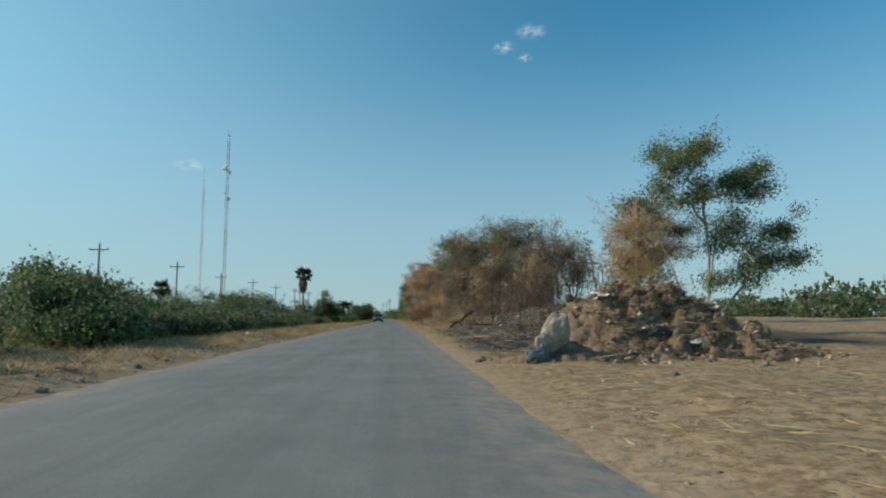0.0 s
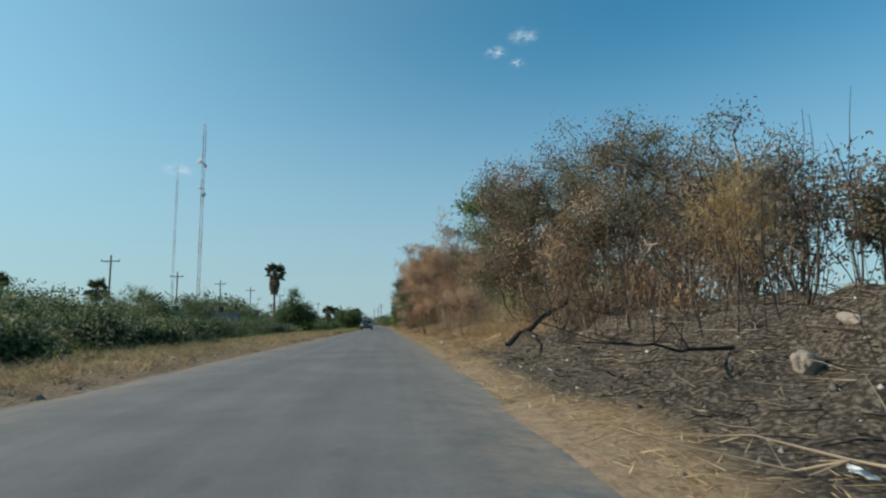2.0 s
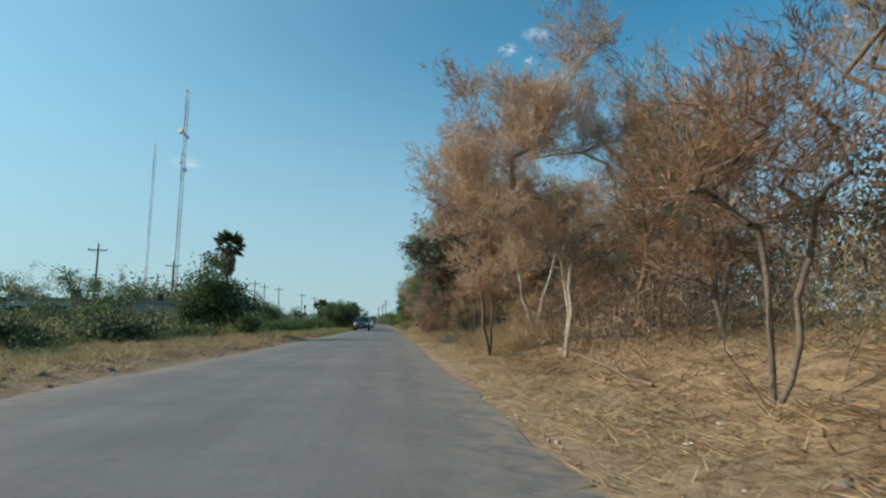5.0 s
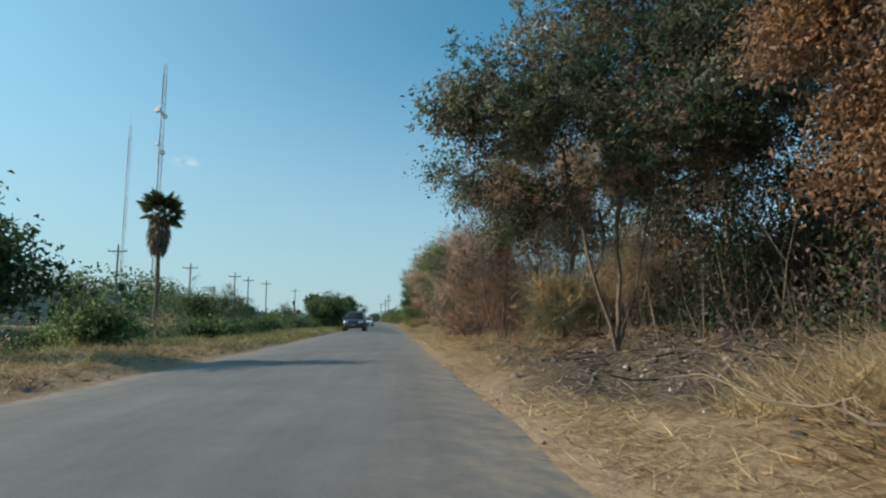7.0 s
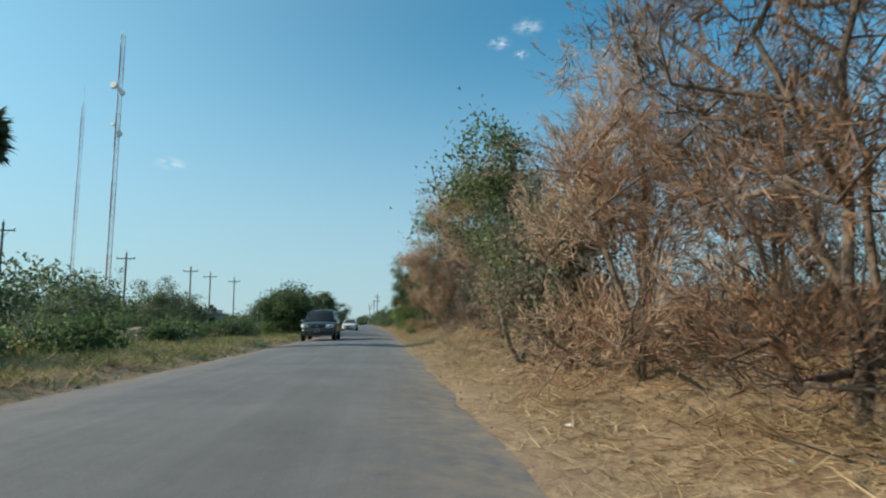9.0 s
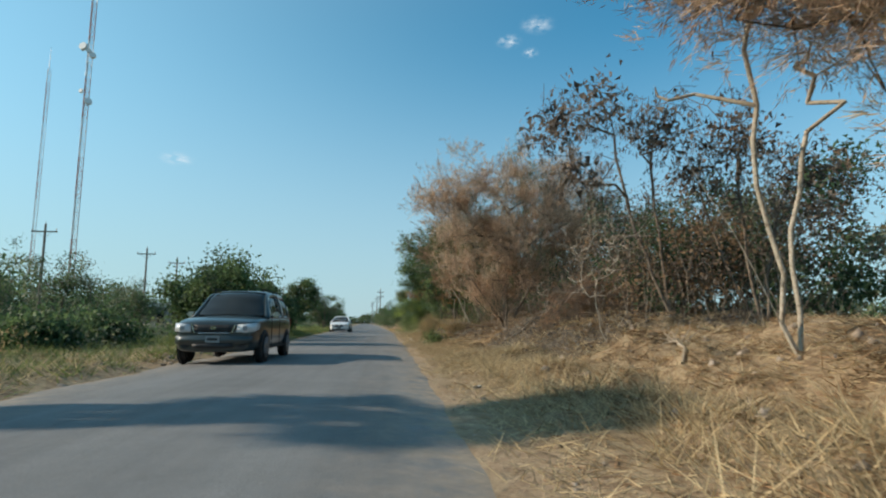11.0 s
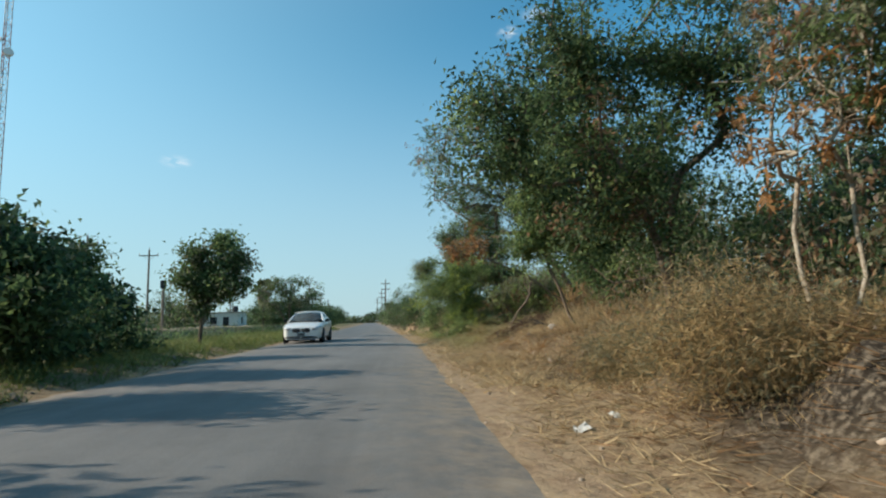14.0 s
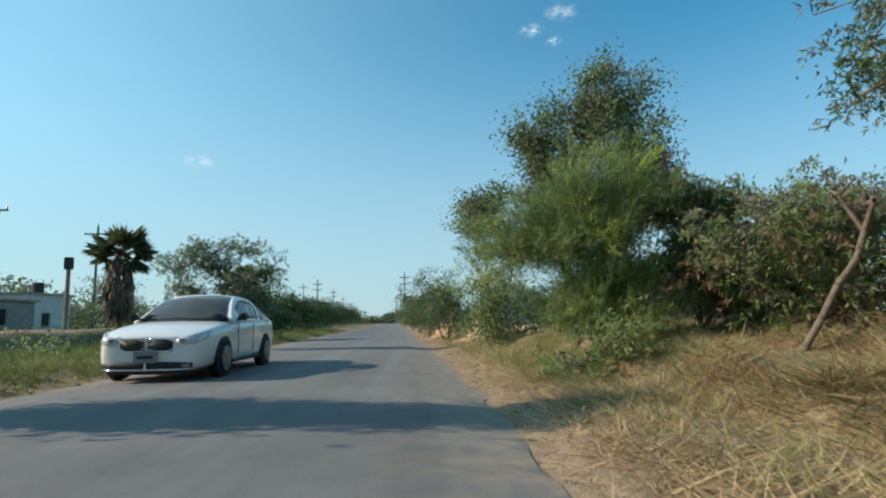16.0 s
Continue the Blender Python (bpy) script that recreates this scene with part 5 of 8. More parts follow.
for k, (x, y, z, r, rz) in enumerate([(-23.5, 150, 3.8, 3.6, 2.7), (-31, 152, 4.0, 3.8, 2.8), (-40, 142, 4, 4, 3), (-26, 168, 3, 3, 2.2), (-42, 118, 4, 3.6, 3.0), (-50, 130, 4.5, 4.2, 3.4), (-34, 185, 3.4, 3.4, 2.6), (-48, 168, 4.2, 4.2, 3.2), (-24, 196, 2.8, 2.6, 2.0), (-60, 190, 4.6, 4.6, 3.6), (-44, 205, 4, 4, 3), (-22, 128, 1.6, 1.8, 1.4)]):
    ltree(x, y, [(x, y, z, r, r, rz), (x + r * 0.5, y, z * 0.7, r * 0.7, r * 0.7, rz * 0.7)], "big", [("green", 3), ("olive", 3), ("dark", 3)], 3200, "broad dusty green tree beside the houses", 300 + k, ((0, 0, z * 0.6), (0.8, 0, z * 0.5), (-0.7, 0, z * 0.5)))


rng = np.random.default_rng(61)
for k in range(30):
    y = 9 + k * 2.6 + rng.uniform(-0.8, 0.8)
    x = float(left_edge(y)) - rng.uniform(3.0, 4.2) - 0.035 * y - (2.4 if k % 3 == 2 else 0)
    h, r = rng.uniform(0.9, 1.7) + (0.7 if k % 3 == 2 else 0), rng.uniform(0.9, 1.5)
    g = float(land(x, y))
    ltree(x, y, [(x, y, g + h * 0.5, r, r, h * 0.45), (x + rng.normal() * 0.6, y + 0.7, g + h * 0.4, r * 0.8, r * 0.8, h * 0.35)], "big", [("dark", 3), ("green", 4), ("olive", 2 if k % 4 else 5)], 2400, "low leafy bush along the ditch", 800 + k, ((0, 0, h * 0.5), (0.4, 0.2, h * 0.4), (-0.4, 0, h * 0.4)), "shrub", "low bushes along the ditch", 50, 0.03)
for k in range(14):
    y = 87 + k * 2.7 + rng.uniform(-0.9, 0.9)
    x = float(left_edge(y)) - rng.uniform(3.2, 7.5)
    h, r = rng.uniform(0.7, 1.5), rng.uniform(0.7, 1.2)
    g = float(land(x, y))
    ltree(x, y, [(x, y, g + h * 0.5, r, r, h * 0.45), (x + rng.normal() * 0.6, y + 0.7, g + h * 0.4, r * 0.8, r * 0.8, h * 0.35)], "big", [("dark", 2), ("green", 5), ("bright", 1)], 1600, "leafy green weed bush along the ditch", 860 + k, ((0, 0, h * 0.5), (0.4, 0.2, h * 0.4), (-0.4, 0, h * 0.4)), "shrub", "low bushes along the ditch", 40, 0.02)
for k, (x, y, h, r) in enumerate([(-8.6, 133.6, 1.5, 1.3), (-7.9, 138.6, 1.6, 1.4), (-8.1, 146.6, 1.8, 1.5), (-8.9, 152.2, 0.9, 1.0), (-9.8, 127, 1.4, 1.4), (-9.6, 123, 1.3, 1.3)]):
    ltree(x, y, [(x, y, h * 0.5, r, r * 1.3, h * 0.5), (x - 0.6, y + 0.9, h * 0.45, r * 0.8, r, h * 0.4)], "big", [("dark", 4), ("green", 4)], 3000, "dark leafy bush between roadside trees", 840 + k, ((0, 0, h * 0.5), (0.4, 0.2, h * 0.4), (-0.4, 0, h * 0.4)), "shrub", "bushes between roadside trees", 50, 0.03)


def far_wood(name, rows, seed, label, mats):
    """Distant woodland: thousands of leafy clumps in one object. rows: from x, y to x, y, height, crowns, leaves a crown, leaf size."""
    rng = np.random.default_rng(seed)
    vs, size = [], []
    for x0, y0, x1, y1, h, n, m, leaf in rows:
        f = rng.random(n)
        ctr = np.stack([x0 + (x1 - x0) * f + rng.normal(size=n) * 4, y0 + (y1 - y0) * f + rng.normal(size=n) * 4, np.zeros(n)], 1)
        hh = h * (0.75 + 0.35 * waves(ctr[:, 0], ctr[:, 1], seed, 26)) * rng.uniform(0.75, 1.1, n)
        d = rng.normal(size=(n, m, 3))
        d /= np.linalg.norm(d, axis=2, keepdims=True)
        d *= rng.uniform(0.8, 1.12, (n, m, 1))
        p = ctr[:, None, :] + d * (np.stack([hh * 0.45, hh * 0.45, hh * 0.45], 1)[:, None, :]) + np.stack([0 * hh, 0 * hh, hh * 0.5], 1)[:, None, :]
        p[:, :, 2] = np.maximum(p[:, :, 2], 0.1)
        vs.append(p.reshape(-1, 3))
        size.append(np.full(n * m, leaf))
    p, size = np.concatenate(vs), np.concatenate(size)
    v, f = leaves(rng, p, rng.normal(size=p.shape), size * rng.uniform(0.7, 1.3, len(p)), size * rng.uniform(0.4, 0.8, len(p)), 0.2, 3)
    me = grid_mesh(name, v, f, LEAF[mats[0]])
    for m in mats[1:]:
        me.materials.append(LEAF[m])
    me.polygons.foreach_set("material_index", rng.integers(0, len(mats), len(f)).astype(np.int32))
    tagged(new(name, me), label, "woodland", kind="stuff")


far_wood("woodland", [(42, 120, 60, 210, 6, 70, 120, 0.6), (60, 60, 95, 190, 5.5, 150, 60, 1.0), (95, 190, 60, 420, 7, 170, 50, 1.2), (40, 240, 20, 420, 6, 110, 50, 1.1)], 5, "distant belt of green trees beyond a dry field", ["dark", "green", "olive"])
far_wood("woodland", [(-75, 60, -95, 200, 7, 150, 60, 1.0), (-95, 200, -60, 420, 8, 170, 50, 1.2), (-60, 260, -30, 430, 6, 120, 50, 1.1), (-30, 430, 30, 470, 6, 100, 45, 1.1), (-34, 128, -58, 250, 7.5, 130, 170, 0.55), (-44, 66, -56, 130, 7.5, 70, 200, 0.5)],
         6, "distant belt of green trees behind the houses", ["dark", "green", "olive"])


# ---- undergrowth, grass, sticks and stones ----
def split(f):
    """Four-cornered faces as pairs of triangles."""
    return np.concatenate([f[:, [0, 1, 2]], f[:, [0, 2, 3]]])


def undergrowth(y0, y1, r0, r1, h, mats, form, n, seed, label, twigs=500, far=False):
    """A tangle of stems and leaves along the bank, at r0 to r1 metres from the road's near or far edge."""
    edge, way = (left_edge, -1) if far else (right_edge, 1)
    rng = np.random.default_rng(seed)
    n, twigs = int(n * 1.0), int(twigs * 0.4)
    spread, length, width, droop, follow = FORM[form]
    k = max(20, n // 130)
    cy = rng.uniform(y0, y1, k)
    cx = edge(cy) + way * (r0 + (r1 - r0) * rng.random(k) ** 0.8)
    top = h * (0.62 + 0.38 * waves(cx, cy, seed, 5)) * np.minimum(1, 0.45 + (np.abs(cx - edge(cy)) - r0) / 2.5)
    cz = land(cx, cy) + rng.random(k) ** 0.7 * np.maximum(0.3, top)
    c = rng.integers(0, k, n)
    p = np.stack([cx, cy, cz], 1)[c] + rng.normal(size=(n, 3)) * np.array([0.33, 0.33, 0.28])
    p[:, 2] = np.maximum(p[:, 2], land(p[:, 0], p[:, 1]) + 0.02)
    axis = rng.normal(size=(n, 3)) * 0.45 + (np.repeat(rng.normal(size=(n // 20 + 1, 3)) * 0.7, 20, 0)[:n] + np.array([0, 0, 0.8]) if form == "feather" else 0)
    v, f = leaves(rng, p, axis, (1.3 if form == "feather" else 1.22) * length * rng.uniform(0.6, 1.4, n), (1.15 if form == "feather" else 1.2) * width * rng.uniform(0.7, 1.4, n), droop, 3)
    ids = rng.integers(0, len(mats), k)[c]
    ty = rng.uniform(y0, y1, twigs)
    tx = edge(ty) + way * (r0 - 0.2 + (r1 - r0) * rng.random(twigs))
    a = np.stack([tx, ty, land(tx, ty) - 0.05], 1)
    d = rng.normal(size=(twigs, 3)) * np.array([0.5, 0.5, 0]) + np.array([0, 0, 1.0])
    L = rng.uniform(0.4, 1.0, (twigs, 1)) * min(h, 1.5)
    m = a + d * L * 0.5 + rng.normal(size=(twigs, 3)) * 0.08
    b = m + (d + rng.normal(size=(twigs, 3)) * 0.35) * L * 0.5
    r = rng.uniform(0.004, 0.014, twigs)
    v1, f1 = tubes(np.concatenate([a, m]), np.concatenate([m, b]), np.concatenate([r, r * 0.7]), np.concatenate([r * 0.7, r * 0.25]), 4)
    f1 = split(f1)
    me = grid_mesh("undergrowth", np.concatenate([v, v1]), np.concatenate([f, f1 + len(v)]), LEAF[mats[0]])
    for mm in mats[1:]:
        me.materials.append(LEAF[mm])
    me.materials.append(BARK["grey"])
    me.polygons.foreach_set("material_index", np.concatenate([ids, np.full(len(f1), len(mats))]).astype(np.int32))
    tagged(new("undergrowth", me), label, "undergrowth", kind="stuff")


undergrowth(35, 43.5, 3.2, 8.5, 4.6, ["burnt", "tan", "brown", "olive"], "curl", 34000, 401, "burnt grey brown undergrowth on a charred bank", 600)
undergrowth(30, 36, 4.2, 7.2, 2.2, ["burnt", "brown"], "curl", 7000, 411, "thin burnt undergrowth on a charred bank", 250)
undergrowth(39, 47, 2.8, 5.5, 1.1, ["straw", "tan", "olive"], "feather", 11000, 412, "low straw coloured brush along a burnt bank", 200)
undergrowth(46.5, 58, 3.2, 9.0, 1.5, ["straw", "olive", "tan"], "feather", 16000, 402, "low straw coloured undergrowth", 350)
undergrowth(57, 71, 2.6, 9.0, 2.8, ["rust", "burnt", "tan"], "feather", 32000, 403, "dead brown undergrowth beneath tamarisks", 500)
# near-black leaves among these paint the shade under the crowns
undergrowth(72, 89, 4.6, 11.0, 5.6, ["char_shade", "dark", "burnt", "char_shade", "brown"], "curl", 48000, 404, "scorched undergrowth darkened for the shade under the crowns", 700)
undergrowth(85, 104, 2.4, 9.5, 3.6, ["burnt", "rust", "char_shade", "rust"], "feather", 36000, 405, "dense dead brown undergrowth", 600)
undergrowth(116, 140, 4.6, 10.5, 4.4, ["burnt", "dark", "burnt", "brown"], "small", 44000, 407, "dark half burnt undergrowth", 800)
undergrowth(136, 151, 4.0, 10.0, 4.4, ["green", "dark", "olive"], "small", 38000, 408, "dark green undergrowth", 400)
undergrowth(150, 161, 5.2, 12.0, 1.5, ["green", "olive", "brown"], "small", 13000, 409, "brown and green undergrowth", 250)
undergrowth(160, 205, 3.0, 10.0, 2.4, ["green", "dark", "olive"], "broad", 30000, 410, "green undergrowth along the far verge", 250)

# dark leaves painting the shade in the thickets' hearts, close to the ground
undergrowth(74, 93, 4.0, 8.0, 3.4, ["char_shade", "dark", "char_shade", "burnt"], "curl", 19000, 441, "dark undergrowth tangle put in for shade beneath scorched trees", 200)
undergrowth(121, 141, 4.2, 8.0, 2.6, ["burnt", "dark", "brown"], "curl", 16000, 442, "dark undergrowth tangle put in for shade beneath dead tamarisks", 200)
undergrowth(139, 153, 4.4, 8.5, 2.8, ["dark", "green", "brown"], "curl", 12000, 443, "dark green tangle put in for shade beneath the roadside trees", 200)

# dense backs of the thickets, away from the road, dark leaved to deepen inner shade
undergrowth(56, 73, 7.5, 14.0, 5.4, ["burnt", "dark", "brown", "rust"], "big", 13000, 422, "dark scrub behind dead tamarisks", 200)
undergrowth(72, 93, 7.5, 14.0, 7.0, ["char_shade", "dark", "dark"], "big", 30000, 423, "dark dense scrub behind scorched trees", 300)
undergrowth(119, 138, 7.5, 13.5, 5.2, ["char_shade", "dark", "olive"], "big", 18000, 425, "dark dense scrub behind dead tamarisks", 300)
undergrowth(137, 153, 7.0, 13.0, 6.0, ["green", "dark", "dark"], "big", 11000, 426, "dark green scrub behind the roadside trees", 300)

# scrub on the ditch bank across the road
undergrowth(8, 60, 3.6, 12.0, 1.5, ["green", "dark", "olive", "olive"], "small", 25000, 431, "low green scrub along the ditch", 300, True)
undergrowth(55, 125, 4.0, 12.5, 1.0, ["green", "dark", "olive", "straw"], "small", 25000, 432, "low scrub and weeds along the ditch", 300, True)
undergrowth(120, 152, 2.6, 9.5, 0.8, ["green", "green", "olive", "olive"], "small", 10000, 433, "low green scrub on the far verge", 150, True)
undergrowth(150, 215, 2.8, 6.0, 0.32, ["green", "olive", "bright"], "small", 9000, 434, "low green weeds on the far verge", 60, True)
# dark leaf mix stands in for shade on the far bank's face
undergrowth(150, 215, 7.6, 10.6, 0.40, ["dark", "green", "burnt"], "small", 11000, 435, "dark weeds painting the shaded face of the canal bank", 100, True)


MOUND = (6.4, 13.1, 3.3, 2.5, 1.5)


def mound_height(x, y):
    u, v = (x - MOUND[0]) / MOUND[2], (y - MOUND[1]) / MOUND[3]
    r = np.sqrt(u * u + v * v)
    peak = np.exp(-((u + 0.12) ** 2 + (v - 0.05) ** 2) * 3.2) * MOUND[4]
    side = 0.55 * np.exp(-((u + 0.62) ** 2 * 6 + (v + 0.1) ** 2 * 5))
    rough = (0.30 * waves(x, y, 41, 1.3) * waves(x, y, 46, 1.9) + 0.26 * waves(x, y, 42, 0.6) * waves(x, y, 47, 0.9) + 0.11 * waves(x, y, 43, 0.3)) * step(1.15, 0.7, r)
    return (peak + side) * step(1.2, 0.75, r) + rough


def top(x, y):
    """The ground with the rubbish mound on it."""
    u = np.sqrt(((x - MOUND[0]) / MOUND[2]) ** 2 + ((y - MOUND[1]) / MOUND[3]) ** 2) / 1.25
    return land(x, y) + np.where(u < 0.9, np.maximum(0, mound_height(x, y) - 0.04), 0)


def grass(name, label, tufts, blades, place, length, width, lift, material, seed, mats=None):
    """Tufts of blades. place(rng, n) gives x and y; lift: how far the blades stand up, 0 to 1."""
    rng = np.random.default_rng(seed)
    tufts, blades = int(tufts * 1.2), int(blades * 1.15)
    x, y = place(rng, tufts)
    k = np.repeat(np.arange(tufts), blades)
    n = len(k)
    bx, by = x[k] + rng.normal(size=n) * 0.13, y[k] + rng.normal(size=n) * 0.13
    base = np.stack([bx, by, top(bx, by) - 0.01], 1)
    head = rng.uniform(0, 2 * np.pi, tufts)[k] + rng.normal(size=n) * 1.1
    up = np.clip(lift * rng.uniform(0.3, 1.5, n), 0.04, 1.5)
    axis = np.stack([np.cos(head), np.sin(head), up * 1.6], 1)
    axis /= np.linalg.norm(axis, axis=1, keepdims=True)
    L = (length * rng.uniform(0.5, 1.4, tufts)[k] * rng.uniform(0.6, 1.2, n))[:, None]
    side = np.stack([-np.sin(head + rng.normal(size=n)), np.cos(head), rng.normal(size=n) * 0.4], 1)
    side /= np.linalg.norm(side, axis=1, keepdims=True)
    W = (width * rng.uniform(0.6, 1.4, n))[:, None]
    tip = base + axis * L + np.stack([np.cos(head) * 0.14, np.sin(head) * 0.14, -0.16 - 0 * head], 1) * L
    v = np.stack([base - side * W * 0.55, base + side * W * 0.55, tip], 1).reshape(-1, 3)
    me = grid_mesh(name, v, np.arange(n * 3).reshape(-1, 3), material)
    tagged(new(name, me), label, "grass", kind="stuff")


def right_strip(y0, y1, r0, r1, avoid=True):
    def place(rng, n):
        y = rng.uniform(y0, y1, n * 2)
        x = right_edge(y) + r0 + (r1 - r0) * rng.random(n * 2)
        keep = (rng.random(n * 2) > 0.85 * burnt(x, y)) & ((waves(x, y, 31, 3) + rng.normal(size=n * 2) * 0.5) > -0.5) if avoid else np.ones(n * 2, bool)
        i = np.where(keep)[0]
        i = np.resize(i, n)
        return x[i] + rng.normal(size=n) * 0.05, y[i] + rng.normal(size=n) * 0.05
    return place


def left_strip(y0, y1, l0, l1):
    def place(rng, n):
        y = rng.uniform(y0, y1, n)
        return left_edge(y) - l0 - (l1 - l0) * rng.random(n), y
    return place


grass("straw_litter", "short broken straw strewn over the verge", 9000, 9, right_strip(-1, 168, 0.05, 5.5), 0.17, 0.013, 0.10, M_STRAW, 520)
grass("straw_litter", "reddish brown plant litter on the verge", 4600, 10, right_strip(34, 168, 0.3, 7.5), 0.20, 0.016, 0.16, surf("reddish plant litter", (0.27, 0.145, 0.07), (0.44, 0.26, 0.13), 0.5, 0.85, 0, vary="island", vary_amount=0.5, leaf=0.2), 519)
grass("dry_grass", "flattened dry straw grass along the verge", 7400, 10, right_strip(36, 160, 0.35, 6.0), 0.30, 0.011, 0.30, M_STRAW, 501)
grass("dry_grass", "sparse dry straw scattered on bare earth", 3200, 8, right_strip(2, 36, 0.25, 9.0), 0.26, 0.012, 0.12, M_STRAW, 502)
M_DEADGRASS = surf("dead brown grass blades", (0.17, 0.10, 0.05), (0.32, 0.20, 0.10), 0.5, 0.85, 0, vary="island", vary_amount=0.5, leaf=0.3)
grass("dry_grass", "dead brown grass in dark clumps", 1700, 12, right_strip(40, 160, 1.3, 5.0), 0.42, 0.013, 0.35, M_DEADGRASS, 512)
grass("dry_grass", "dead brown grass and stalks on a bank", 900, 12, right_strip(116, 146, 1.4, 5.5, False), 0.36, 0.011, 0.3, M_DEADGRASS, 516)
grass("dry_grass", "thin dry grass at the road's edge", 3600, 9, right_strip(20, 200, 0.1, 1.4), 0.26, 0.010, 0.3, M_STRAW, 503)
grass("dry_grass", "tall standing dry grass on the bank", 760, 22, right_strip(65.5, 73.2, 1.8, 5.2, False), 0.8, 0.009, 0.6, M_STRAW, 504)
grass("dry_grass", "tall golden dry grass on a slope", 620, 16, right_strip(39, 52, 2.6, 7.0, False), 0.6, 0.011, 0.7, M_STRAW, 515)
grass("dry_grass", "tufts of dry grass on a lumpy bank", 1300, 13, right_strip(100, 121, 1.2, 8.0, False), 0.26, 0.010, 0.5, M_STRAW, 556)
grass("straw_litter", "brown plant litter on a low bank", 2000, 11, right_strip(100, 119, 1.2, 9.0, False), 0.22, 0.015, 0.2, M_DEADGRASS, 555)
grass("dry_grass", "pale tangled dry grass below a thicket", 620, 18, right_strip(80, 92, 1.4, 5.2, False), 0.42, 0.009, 0.4, M_STRAW, 529)
grass("straw_litter", "matted brown plant litter on a bank", 1900, 11, right_strip(118, 147, 0.9, 6.5, False), 0.22, 0.015, 0.22, M_DEADGRASS, 530)
grass("dry_grass", "tall standing dry grass on the bank", 500, 20, right_strip(140, 157, 3.2, 6.0), 0.6, 0.010, 0.8, M_STRAW, 505)
grass("dry_grass", "thick golden straw before a green tree", 1500, 15, right_strip(140, 158, 0.5, 7.0), 0.36, 0.011, 0.4, M_STRAW, 533)
grass("dry_grass", "orange brown dead weeds before a green tree", 620, 14, right_strip(143, 158, 2.0, 8.0), 0.36, 0.013, 0.5, surf("orange dead weeds", (0.34, 0.19, 0.085), (0.50, 0.31, 0.15), 0.5, 0.85, 0, vary="island", vary_amount=0.5, leaf=0.3), 534)
grass("green_grass", "half green grass on the verge", 1100, 14, right_strip(150, 190, 0.8, 3.6), 0.42, 0.010, 0.75, M_GRASS, 506)
grass("dry_grass", "thick golden straw on the verge beside burnt ground", 700, 15, right_strip(118, 131, 0.6, 2.0, False), 0.32, 0.010, 0.35, M_STRAW, 517)
grass("dry_grass", "thick golden straw on a low bank", 800, 15, right_strip(37, 52, 1.5, 5.5, False), 0.36, 0.010, 0.35, M_STRAW, 518)
grass("green_grass", "dense yellow green grass in front of green shrubs", 1100, 13, right_strip(151, 166, 1.0, 9.0), 0.45, 0.012, 0.6, M_GRASS, 535)
grass("dry_grass", "golden grass below the dry shrubs", 260, 14, right_strip(106, 119, 0.9, 2.2, False), 0.45, 0.010, 0.8, M_STRAW, 507)
grass("dry_grass", "dry grass on the far verge", 3000, 10, left_strip(4, 120, 0.3, 4.5), 0.36, 0.014, 0.6, M_STRAW, 508)
grass("dry_grass", "brown dead weeds along the far verge", 1500, 11, left_strip(4, 100, 0.05, 3.4), 0.30, 0.012, 0.5, M_DEADGRASS, 528)
grass("green_grass", "half green grass on the far verge", 3400, 9, left_strip(20, 190, 0.7, 9.5), 0.40, 0.015, 0.7, M_GRASS, 509)
grass("green_grass", "lush green weeds along the ditch", 3600, 9, left_strip(86, 215, 0.05, 7.0), 0.40, 0.026, 0.7, M_WEED, 510)
grass("green_grass", "thick green grass beside the canal", 1900, 12, left_strip(138, 182, 0.02, 5.2), 0.34, 0.018, 0.8, M_WEED, 531)
grass("green_grass", "green weeds below the bushes", 1500, 10, left_strip(10, 90, 4.2, 13), 0.55, 0.028, 0.8, M_WEED, 511)


def sticks(name, label, n, place, length, radius, material, seed):
    rng = np.random.default_rng(seed)
    x, y = place(rng, n)
    a = np.stack([x, y, top(x, y) + 0.02], 1)
    h = rng.uniform(0, 2 * np.pi, n)
    d = np.stack([np.cos(h), np.sin(h), rng.uniform(0.0, 0.45, n) ** 2], 1) * (length * rng.uniform(0.3, 1.5, n))[:, None]
    m = a + d * 0.5 + rng.normal(size=(n, 3)) * 0.03
    r = radius * rng.uniform(0.5, 1.5, n)
    v, f = tubes(np.concatenate([a, m]), np.concatenate([m, a + d]), np.concatenate([r, r * 0.8]), np.concatenate([r * 0.8, r * 0.4]), 4)
    tagged(new(name, grid_mesh(name, v, f, material)), label, "sticks", kind="stuff")


sticks("fallen_twigs", "pale dead twigs strewn over the verge", 1500, right_strip(18, 160, 1.4, 6.0, False), 0.38, 0.005, M_TWIG, 521)
sticks("charred_sticks", "charred sticks on the burnt ground", 1300, right_strip(16, 39, 1.2, 9.0, False), 0.42, 0.008, M_CHAR, 522)
sticks("fallen_twigs", "tangle of charred twigs below a thicket", 300, right_strip(76, 90, 1.4, 5.0, False), 0.4, 0.005, M_CHAR, 525)
sticks("fallen_twigs", "pale dead twigs on the burnt ground", 500, right_strip(17, 40, 1.0, 7.0, False), 0.5, 0.0045, M_TWIG, 526)
sticks("charred_sticks", "charred sticks below the dark tree", 350, right_strip(71, 90, 2.0, 6.0, False), 0.4, 0.012, M_CHAR, 523)


